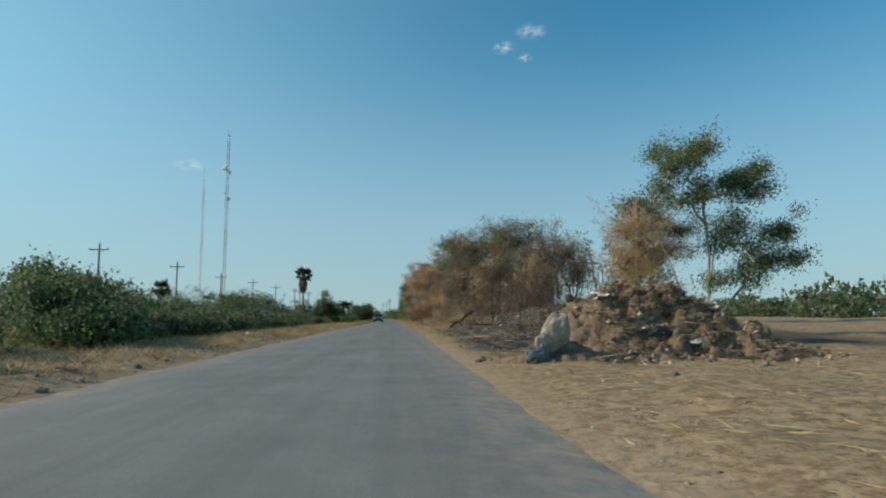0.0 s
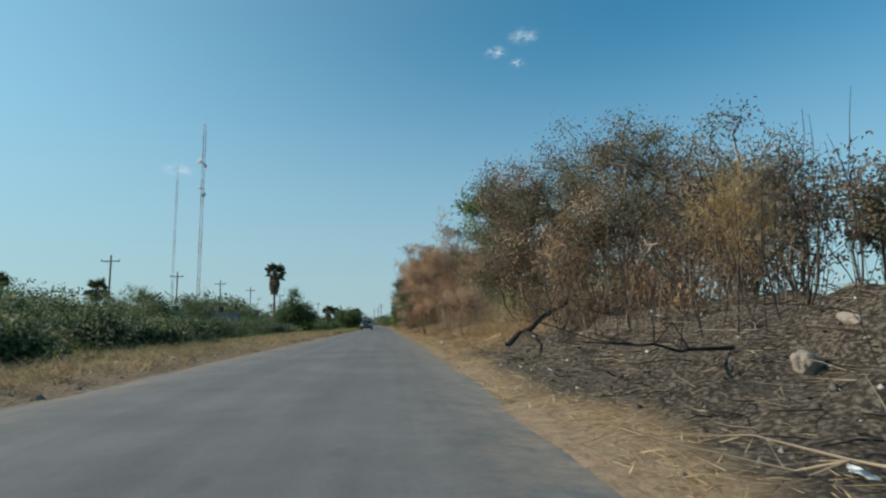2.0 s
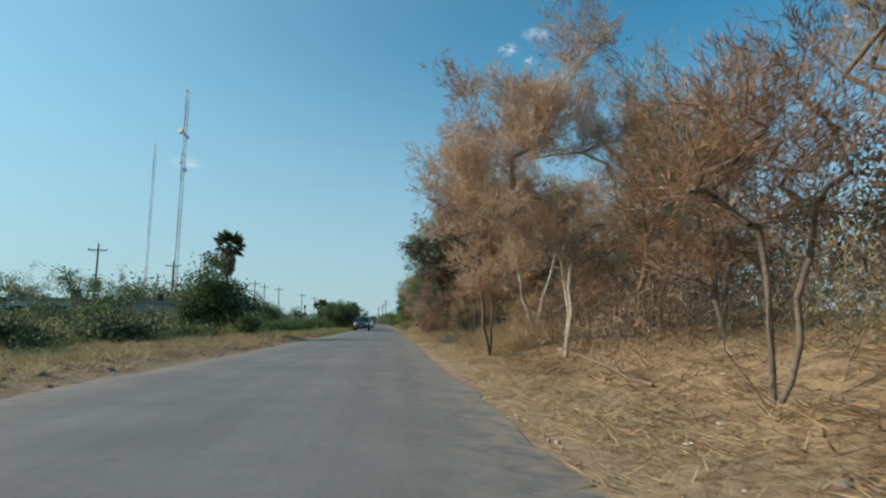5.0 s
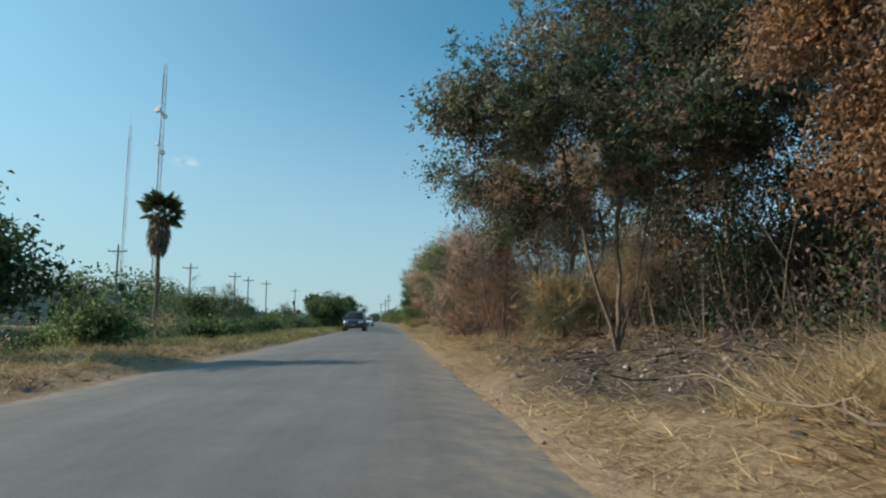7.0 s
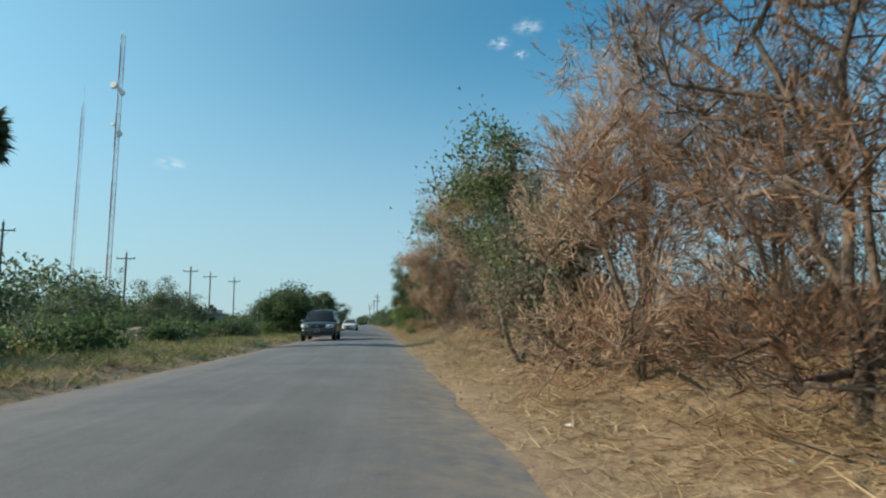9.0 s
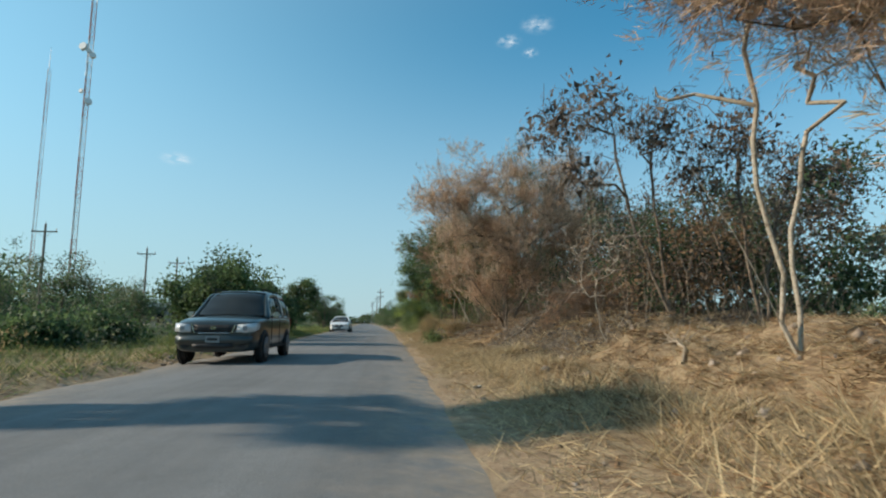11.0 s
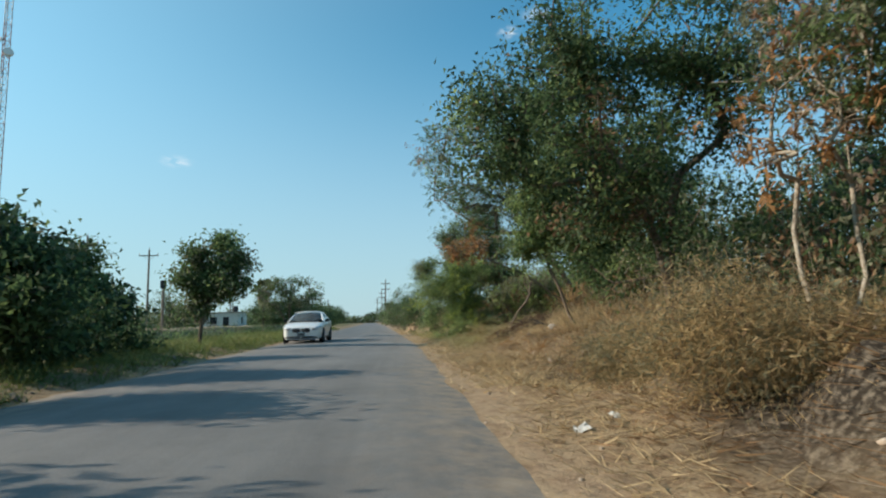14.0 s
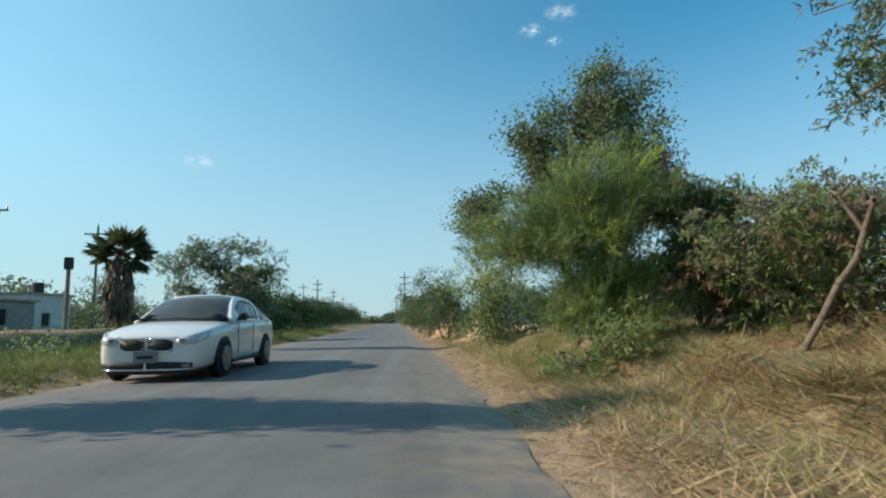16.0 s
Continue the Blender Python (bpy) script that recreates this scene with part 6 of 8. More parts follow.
def stems(name, label, n, place, lo, hi, radius, material, seed):
    """Thin bare stems standing in the ground, each bent once."""
    rng = np.random.default_rng(seed)
    x, y = place(rng, n)
    a = np.stack([x, y, top(x, y) - 0.05], 1)
    L = rng.uniform(lo, hi, (n, 1))
    d = rng.normal(size=(n, 3)) * np.array([0.16, 0.16, 0]) + np.array([0, 0, 1.0])
    m = a + d * L * 0.5 + rng.normal(size=(n, 3)) * 0.05
    b = m + (d + rng.normal(size=(n, 3)) * np.array([0.18, 0.18, 0])) * L * 0.5
    c = m + (d + rng.normal(size=(n, 3)) * np.array([0.5, 0.5, 0])) * L * 0.3
    r = radius * rng.uniform(0.6, 1.4, n)
    v, f = tubes(np.concatenate([a, m, m]), np.concatenate([m, b, c]), np.concatenate([r, r * 0.7, r * 0.5]), np.concatenate([r * 0.7, r * 0.25, r * 0.2]), 4)
    tagged(new(name, grid_mesh(name, v, f, material)), label, "stems", kind="stuff")


M_STEM = surf("grey dead stems", (0.12, 0.095, 0.07), (0.30, 0.245, 0.185), 2, 0.9, 0.3, vary="island", vary_amount=0.5)
stems("dead_stems", "thin pale dead stems in front of a thicket", 80, right_strip(29, 37, 3.2, 7.0, False), 1.4, 3.0, 0.008, M_STEM, 561)
stems("dead_stems", "thin charred stems on burnt ground", 130, right_strip(19, 32, 3.0, 8.5, False), 0.6, 2.4, 0.009, M_CHAR, 562)
stems("dead_stems", "thin grey dead stems below scorched trees", 90, right_strip(74, 92, 3.0, 8.0, False), 1.0, 2.6, 0.008, M_STEM, 563)
stems("dead_stems", "thin grey dead stems in a dark thicket", 200, right_strip(116, 146, 3.6, 9.0, False), 1.0, 2.8, 0.008, M_STEM, 564)


def brush_pile(rng, n):
    return 4.5 + rng.normal(size=n) * 0.85, 152.2 + rng.normal(size=n) * 0.45


M_BROWNSTICK = surf("brown dead sticks", (0.075, 0.042, 0.030), (0.19, 0.115, 0.075), 2, 0.9, 0.3, vary="island")
sticks("brush_pile", "low pile of broken brown sticks on burnt ground", 380, brush_pile, 0.42, 0.011, M_BROWNSTICK, 527)
grass("plant_litter", "dark reddish dead leaves heaped on burnt ground", 520, 14, brush_pile, 0.20, 0.024, 0.35, surf("dark dead leaves", (0.085, 0.05, 0.037), (0.20, 0.125, 0.085), 0.5, 0.9, 0, vary="island", vary_amount=0.5), 532)


def mound_strip(rng, n):
    return MOUND[0] - 0.3 + rng.normal(size=n) * 1.5, MOUND[1] - 0.3 + rng.normal(size=n) * 1.1


grass("dry_grass", "straw and dead stalks on a rubbish heap", 420, 9, mound_strip, 0.34, 0.012, 0.25, M_STRAW, 513)
grass("dry_grass", "dead brown stalks on a rubbish heap", 360, 9, mound_strip, 0.34, 0.013, 0.3, M_DEADGRASS, 514)
sticks("fallen_twigs", "twigs and sticks in a rubbish heap", 260, mound_strip, 0.5, 0.010, M_TWIG, 524)


def rubble(n, place, seed, label, material, lo, hi):
    """Small broken stones in their hundreds, as one object."""
    rng = np.random.default_rng(seed)
    x, y = place(rng, n)
    c = np.array([(1, 0, 0), (-1, 0, 0), (0, 1, 0), (0, -1, 0), (0, 0, 1), (0, 0, -1)], dtype=float)
    s = (lo + (hi - lo) * rng.random(n) ** 3)[:, None, None]
    v = c[None] * rng.uniform(0.6, 1.3, (n, 6, 1)) * s + rng.normal(size=(n, 6, 3)) * 0.25 * s + np.stack([x, y, top(x, y)], 1)[:, None, :]
    f = np.array([(0, 2, 4), (2, 1, 4), (1, 3, 4), (3, 0, 4), (2, 0, 5), (1, 2, 5), (3, 1, 5), (0, 3, 5)])
    f = (f[None] + (np.arange(n) * 6)[:, None, None]).reshape(-1, 3)
    tagged(new("rubble", grid_mesh("rubble", v.reshape(-1, 3), f, material)), label, "rubble", kind="stuff")


M_RUBBLE = surf("broken rubble", (0.20, 0.155, 0.115), (0.40, 0.33, 0.26), 8, 0.95, 0.3, vary="island", vary_amount=0.6)
M_FLAKE = surf("pale ash flakes", (0.24, 0.22, 0.20), (0.52, 0.49, 0.45), 6, 0.95, 0.2, vary="island", vary_amount=0.5)
M_ASH = surf("ash grey rubble", (0.045, 0.04, 0.035), (0.17, 0.15, 0.13), 6, 0.95, 0.3, vary="island", vary_amount=0.7)
rubble(1300, mound_strip, 531, "small rubble over a rubbish heap", M_RUBBLE, 0.015, 0.09)
rubble(1900, right_strip(15, 44, 1.0, 8.0, False), 532, "ash grey rubble and clinker on burnt ground", M_ASH, 0.010, 0.06)
rubble(1500, right_strip(15, 42, 0.9, 8.0, False), 538, "pale ash flakes and scraps on burnt ground", M_FLAKE, 0.006, 0.04)
rubble(900, right_strip(71, 90, 1.4, 6.0, False), 539, "pale ash flakes below scorched trees", M_FLAKE, 0.006, 0.035)
rubble(900, right_strip(70, 92, 1.6, 5.0, False), 533, "ash grey rubble below the scorched trees", M_ASH, 0.012, 0.08)
rubble(1500, right_strip(103, 152, 1.6, 8.0, False), 534, "small rubble on the bank", M_RUBBLE, 0.012, 0.09)
rubble(500, lambda r, n: (4.3 + r.normal(size=n) * 0.8, 151.8 + r.normal(size=n) * 0.8), 540, "ash grey clods on a burnt patch", M_ASH, 0.008, 0.05)
rubble(1500, right_strip(116, 127, 2.2, 7.5, False), 537, "ash grey clods and rubble on a burnt bank", M_ASH, 0.012, 0.07)
rubble(1500, right_strip(-2, 170, -0.15, 0.9, False), 535, "gravel along the road's edge", M_RUBBLE, 0.006, 0.03)
rubble(1500, left_strip(0, 180, -0.25, 0.8), 536, "gravel along the road's far edge", M_RUBBLE, 0.008, 0.05)


def chain(points, radii, sides=5):
    """One bent tapering stick through the points, as arrays of corners and four-cornered faces."""
    p = np.array(points)
    d = np.gradient(p, axis=0)
    d /= np.linalg.norm(d, axis=1, keepdims=True) + 1e-9
    u = np.cross(d, np.array([0.2, 0.3, 1.0]))
    u /= np.linalg.norm(u, axis=1, keepdims=True) + 1e-9
    w = np.cross(d, u)
    t = np.arange(sides) * 2 * np.pi / sides
    v = p[:, None, :] + (u[:, None, :] * np.cos(t)[None, :, None] + w[:, None, :] * np.sin(t)[None, :, None]) * np.array(radii)[:, None, None]
    k = np.arange(sides)
    ring = np.stack([k, (k + 1) % sides, (k + 1) % sides + sides, k + sides], 1)
    return v.reshape(-1, 3), (ring[None] + (np.arange(len(p) - 1) * sides)[:, None, None]).reshape(-1, 4)


def fallen_branch(x, y, length, turn, rise, material, label, seed, r0=0.03):
    """A dead branch on the ground, with forks."""
    rng = np.random.default_rng(seed)
    z = float(land(x, y))
    root = thing("fallen_branch", x, y, z, label, "branch", "fallen branches")
    d = np.array([math.cos(radians(turn)), math.sin(radians(turn)), rise])
    pts, n = [np.array([0, 0, 0.04])], 7
    for k in range(n):
        q = pts[-1] + d * length / n + rng.normal(size=3) * length * 0.025
        q[2] = max(q[2], 0.03 + float(land(x + q[0], y + q[1])) - z)
        pts.append(q)
    rad = [r0 * (1 - 0.8 * k / n) for k in range(n + 1)]
    under("limb", smooth(grid_mesh("limb", *chain(pts, rad), material)), root)
    for q, r in list(zip(pts, rad))[2:]:
        for _ in range(2):
            e = q + (d * 0.5 + rng.normal(size=3) * np.array([0.6, 0.6, 0.35]) + np.array([0, 0, 0.25])) * length * rng.uniform(0.12, 0.3)
            g = e + (e - q) * 0.6 + rng.normal(size=3) * length * 0.06
            for p in (e, g):
                p[2] = max(p[2], 0.02 + float(land(x + p[0], y + p[1])) - z)
            under("twig", smooth(grid_mesh("twig", *chain([q, e, g], [min(r, r0 * 0.35), r0 * 0.2, r0 * 0.06], 4), material)), root)


for k, (x, y, L, turn, rise, m) in enumerate([(3.3, 35.2, 2.4, 25, 0.40, M_CHAR), (3.4, 21.0, 1.8, 120, 0.1, M_TWIG), (4.4, 26.5, 2.2, 200, 0.05, M_CHAR), (5.0, 30.4, 2.6, 30, 0.15, M_TWIG), (3.6, 33.0, 1.8, 80, 0.05, M_CHAR), (3.4, 46.4, 1.2, 110, 0.4, M_TWIG), (3.0, 50.5, 2.0, 60, 0.1, M_TWIG),
                                              (3.6, 56.0, 1.6, 130, 0.3, M_TWIG), (3.4, 70.6, 1.1, 150, 0.2, M_TWIG), (3.6, 80.2, 1.8, 40, 0.1, M_CHAR), (3.3, 84.6, 2.4, 10, 0.15, M_TWIG), (2.8, 88.0, 1.4, 60, 0.2, M_TWIG), (4.0, 113.0, 1.4, 70, 0.1, M_TWIG),
                                              (3.4, 122.0, 2.0, 30, 0.15, M_TWIG), (3.8, 128.6, 1.6, 150, 0.1, M_TWIG), (4.4, 132.6, 1.6, 170, 0.1, M_TWIG), (3.6, 136.2, 1.5, 100, 0.15, M_TWIG), (4.2, 145.0, 1.7, 20, 0.15, M_TWIG), (4.4, 149.0, 1.4, 160, 0.2, M_CHAR), (5.6, 141.6, 1.4, 60, 0.25, M_TWIG)]):
    fallen_branch(x, y, L, turn, rise, m, "charred fallen branch on burnt ground" if m is M_CHAR else "pale dead branch fallen on the verge", 540 + k, 0.10 if k == 0 else 0.03)


def lump(name, seed, size, material, flat=0.6, cuts=2):
    """An angular stone."""
    rng = np.random.default_rng(seed)
    bm = bmesh.new()
    bmesh.ops.create_icosphere(bm, subdivisions=cuts, radius=1)
    for v in bm.verts:
        k = 1 + 0.28 * noise.noise(v.co * 1.3 + Vector((seed, 0, 0))) + 0.12 * noise.noise(v.co * 3.1)
        v.co = Vector((v.co.x * k, v.co.y * k * 0.8, v.co.z * k * flat)) * size
    me = bpy.data.meshes.new(name)
    bm.to_mesh(me)
    bm.free()
    me.materials.append(material)
    return me


M_ASHSTONE = surf("ash covered stone", (0.09, 0.08, 0.07), (0.20, 0.18, 0.16), 5, 0.95, 0.5, 30, (0.05, 0.045, 0.04), 40, vary="object")
ASHES = [lump("stone", s, 1.0, M_ASHSTONE, 0.5 + 0.1 * (s % 3)) for s in range(3)]
STONES = [lump("stone", s, 1.0, M_STONE, 0.55 + 0.1 * (s % 3)) for s in range(5)]
PALES = [lump("concrete_lump", 20 + s, 1.0, M_CONC, 0.5 + 0.1 * s) for s in range(3)]


def crumpled(seed):
    """A crumpled sheet of litter, with thickness."""
    bm = bmesh.new()
    bmesh.ops.create_grid(bm, x_segments=6, y_segments=6, size=1)
    for v in bm.verts:
        v.co.z = 0.45 * noise.noise(v.co * 1.6 + Vector((seed * 3.1, 0, 0))) + 0.25
        v.co.xy *= 1 + 0.3 * noise.noise(v.co * 2 + Vector((0, seed, 0)))
    bmesh.ops.solidify(bm, geom=bm.faces[:], thickness=0.06)
    me = bpy.data.meshes.new("litter")
    bm.to_mesh(me)
    bm.free()
    me.materials.append(M_LITTER)
    return me


PAPERS = [crumpled(s) for s in range(4)]
def heap(name, cx, cy, rx, ry, height_of, material, label, steps=0.07):
    xs, ys = np.arange(cx - rx, cx + rx, steps), np.arange(cy - ry, cy + ry, steps)
    X, Y = np.meshgrid(xs, ys)
    inside = step(1.0, 0.9, np.sqrt(((X - cx) / rx) ** 2 + ((Y - cy) / ry) ** 2))
    jit = np.random.default_rng(9)
    Z = land(X, Y) - 0.08 + np.maximum(0, height_of(X, Y) + 0.04 + jit.normal(size=X.shape) * 0.022) * inside
    X, Y = X + jit.normal(size=X.shape) * steps * 0.2, Y + jit.normal(size=X.shape) * steps * 0.2
    i = np.arange(X.size).reshape(X.shape)
    f = np.stack([i[:-1, :-1], i[:-1, 1:], i[1:, 1:], i[1:, :-1]], -1).reshape(-1, 4)
    tagged(new(name, grid_mesh(name, np.stack([X, Y, Z], -1).reshape(-1, 3), f, material)), label, "heap")


heap("rubbish_mound", MOUND[0], MOUND[1], MOUND[2] * 1.25, MOUND[3] * 1.25, mound_height, M_MOUND, "heap of earth, rubble and rubbish beside the road")
heap("rubbish_mound", 3.5, 11.6, 1.4, 1.2, lambda x, y: 0.42 * np.exp(-(((x - 3.4) / 0.75) ** 2 + ((y - 11.7) / 0.6) ** 2)) + 0.10 * waves(x, y, 48, 0.6) * waves(x, y, 49, 0.8), M_MOUND, "low spur of earth and rubble beside a heap", 0.06)
heap("sand_mound", 1.5, 182.0, 1.3, 2.2, lambda x, y: 1.7 * np.exp(-(((x - 1.5) / 0.7) ** 2 + ((y - 182) / 1.1) ** 2)) + 0.06 * waves(x, y, 44, 0.8), M_SAND, "steep heap of orange sand on the verge")
heap("sand_mound", 2.7, 173.0, 1.9, 2.2, lambda x, y: 1.35 * np.exp(-(((x - 2.7) / 1.0) ** 2 + ((y - 173) / 1.1) ** 2)) + 0.08 * waves(x, y, 45, 0.8), M_SAND, "low heap of orange sand on the verge")

rng = np.random.default_rng(77)


def scatter(meshes, name, label, category, group, n, region, lo, hi, height_of=None):
    for _ in range(n):
        x, y = region(rng)
        z = float(land(x, y)) + (float(mound_height(x, y)) if height_of else 0)
        s = lo + (hi - lo) * rng.random() ** 2
        ob = new(name, meshes[rng.integers(len(meshes))])
        ob.matrix_world = pose(x, y, z + s * 0.12, rng.uniform(-25, 25), rng.uniform(-25, 25), rng.uniform(0, 360)) @ Matrix.Scale(s, 4)
        tagged(ob, label, category, group)


def on_mound(r):
    return r.normal() * 1.4 + MOUND[0] - 0.5, MOUND[1] - 0.6 + r.normal() * 0.95


def by_road(y0, y1, r0, r1):
    def f(r):
        y = r.uniform(y0, y1)
        return float(right_edge(y)) + r.uniform(r0, r1), y
    return f


def far_side(y0, y1, l0, l1):
    def f(r):
        y = r.uniform(y0, y1)
        return float(left_edge(y)) - r.uniform(l0, l1), y
    return f


M_CLOD = surf("dark earth clods", (0.085, 0.06, 0.04), (0.24, 0.17, 0.11), 6, 0.95, 0.8, 14, (0.05, 0.038, 0.03), 22, vary="object", vary_amount=0.5)
CLODS = [lump("earth_clod", 40 + k, 1.0, M_CLOD, 0.6 + 0.1 * k) for k in range(4)]
scatter(CLODS, "earth_clod", "dark clod of earth on a rubbish heap", "clod", "clods on the heap", 130, on_mound, 0.025, 0.12, True)
scatter(CLODS, "earth_clod", "dark clod of earth at a heap's foot", "clod", "clods on the heap", 40, lambda r: (MOUND[0] - 0.8 + r.normal() * 1.7, MOUND[1] - 1.9 + r.normal() * 0.5), 0.02, 0.07, True)
scatter(STONES, "stone", "dusty brown stone on a rubbish heap", "stone", "stones on the heap", 44, on_mound, 0.025, 0.085, True)
scatter(PALES, "concrete_lump", "pale lump of broken concrete", "rubble", "stones on the heap", 14, on_mound, 0.03, 0.09, True)
scatter(PAPERS, "litter", "dirty white scrap of litter", "litter", "litter on the heap", 16, on_mound, 0.05, 0.14, True)
scatter(ASHES, "stone", "ash covered stone on burnt ground", "stone", "stones on burnt ground", 50, by_road(18, 44, 1.6, 7), 0.025, 0.075)
scatter(PALES, "concrete_lump", "pale lump of broken concrete on burnt ground", "rubble", "stones on burnt ground", 12, by_road(18, 40, 2.0, 6), 0.03, 0.09)
scatter(PAPERS, "litter", "scrap of pale litter on burnt ground", "litter", "roadside litter", 24, by_road(17, 44, 1.2, 6), 0.04, 0.11)
scatter(PAPERS, "litter", "scrap of pale litter in dry grass", "litter", "roadside litter", 30, by_road(44, 160, 0.5, 4), 0.03, 0.11)
scatter(STONES, "stone", "small stone on the verge", "stone", "stones on the verge", 60, by_road(6, 160, 0.3, 5), 0.03, 0.11)
scatter(PAPERS, "litter", "scrap of pale litter on the far verge", "litter", "litter on the far verge", 10, far_side(20, 130, 0.8, 3.4), 0.06, 0.14)
scatter(STONES, "earth_clod", "dark clod of earth at the road's edge", "clod", "clods along the far edge", 130, far_side(8, 150, -0.1, 0.6), 0.03, 0.11)
ob = new("concrete_lump", PALES[1])
ob.matrix_world = pose(3.8, 148.1, float(land(3.8, 148.1)) + 0.07, 10, 0, 40) @ Matrix.Scale(0.17, 4)
tagged(ob, "pale lump of broken concrete on a straw bank", "rubble", "stones on the verge")
ob = new("litter", PAPERS[1])
ob.matrix_world = pose(-7.1, 29.1, 0.2, 10, 0, 40) @ Matrix.Scale(0.17, 4)
tagged(ob, "crumpled white bag on the dry far verge", "litter", "litter on the far verge")
ob = new("litter", PAPERS[2])
ob.matrix_world = pose(2.5, 45.4, float(land(2.5, 45.4)) + 0.05, 20, 0, 40) @ Matrix.Scale(0.15, 4)
tagged(ob, "crumpled white bag in straw grass", "litter", "roadside litter")


def boulder(name, seed, x, y, z, size, turn, material, label, category):
    me = lump(name, seed, 1.0, material, 1.0, 3)
    ob = new(name, me)
    ob.matrix_world = pose(x, y, z, *turn) @ Matrix.Diagonal((*size, 1))
    tagged(ob, label, category)


M_DULL = surf("dusty beige concrete", (0.30, 0.255, 0.20), (0.44, 0.385, 0.31), 3, 0.95, 0.7, 14, (0.19, 0.155, 0.12), 20)
boulder("concrete_slab", 61, 3.15, 11.35, 0.60, (0.30, 0.24, 0.44), (8, 18, 20), M_DULL, "broken beige concrete slab leaning on a rubbish heap", "rubble")
boulder("concrete_slab", 62, 2.85, 11.2, 0.42, (0.2, 0.18, 0.2), (8, 8, 50), M_DULL, "broken beige concrete lump at a heap's foot", "rubble")
boulder("stone_block", 63, 4.7, 25.6, float(land(4.7, 25.6)) + 0.06, (0.26, 0.16, 0.15), (5, 12, 30), M_DULL, "pale grey concrete block on burnt ground", "rubble")
boulder("stone_block", 64, 5.6, 25.9, float(land(5.6, 25.9)) + 0.03, (0.34, 0.2, 0.10), (5, -12, 70), M_DULL, "pale grey concrete block on burnt ground", "rubble")
boulder("rubbish_sack", 65, 2.65, 10.9, 0.17, (0.28, 0.22, 0.20), (0, 8, 30), surf("grey blue sack", (0.05, 0.06, 0.068), (0.18, 0.20, 0.22), 5, 0.5, 0.6, 12), "grey rubbish sack slumped at a heap's foot", "sack")


# near-black lump put in for the dark, shaded hollows of the heap
boulder("plastic_sheet", 66, 5.5, 11.75, float(top(5.5, 11.75)) + 0.06, (0.34, 0.2, 0.2), (20, 10, 15), surf("near black hollow shade", (0.012, 0.014, 0.015), (0.035, 0.04, 0.042), 6, 0.35, 0.6, 9), "crumpled near black lump painting a shaded hollow in a rubbish heap", "litter")


# ---- poles, masts, palms and houses ----
def utility_pole(x, y, h=10.0, arm=2.3, turn=0.0, double=False):
    root = thing("utility_pole", x, y, float(land(x, y)) - 0.1, "weathered wooden utility pole with a crossarm", "utility pole", "utility poles", turn)
    bm = bmesh.new()
    rod(bm, (0, 0, 0), (0, 0, h), 0.15, 0.10, 10)
    part("pole", bm, M_WOOD, root)
    for k, z in enumerate((h - 0.75, h - 1.8) if double else (h - 0.75,)):
        bm = bmesh.new()
        box(bm, 0, -0.14, z, arm, 0.10, 0.13, 0.01)
        a = part("crossarm", bm, M_WOOD, root)
        for s in (-1, 1):
            bm = bmesh.new()
            rod(bm, (s * arm * 0.28, -0.14, z - 0.05), (0, -0.06, z - 0.62), 0.02, sides=5)
            part("brace", bm, M_STEEL, root)
            bm = bmesh.new()
            rod(bm, (s * arm * 0.46, -0.14, z + 0.06), (s * arm * 0.46, -0.14, z + 0.17), 0.035, 0.05)
            rod(bm, (s * arm * 0.46, -0.14, z + 0.17), (s * arm * 0.46, -0.14, z + 0.30), 0.07, 0.03)
            part("insulator", bm, M_PORC, a)
    bm = bmesh.new()
    rod(bm, (0, 0, h), (0, 0, h + 0.25), 0.05, 0.035)
    part("insulator", bm, M_PORC, root)
    return root


first = utility_pole(-36.1, 73.4)
for x, y, turn in ((-35.8, 98.0, 2), (-35.6, 121.5, -2), (-33.9, 141.0, 0), (-33.2, 164.0, 3), (-31.2, 182.5, 0), (-31.6, 194.2, 1), (-30.4, 206.0, 0), (-29.0, 236, 2), (-28.5, 262, 0), (-28, 292, 0)):
    copy_thing(first, pose(x, y, float(land(x, y)) - 0.1, 0, 0, turn))
second = utility_pole(-2.6, 246, 9, 1.6, 0, True)
for x, y in ((-4.4, 285), (-19.5, 262), (-22, 300), (-25, 342), (-7.2, 330)):
    copy_thing(second, pose(x, y, float(land(x, y)) - 0.1, 0, 0, 0))


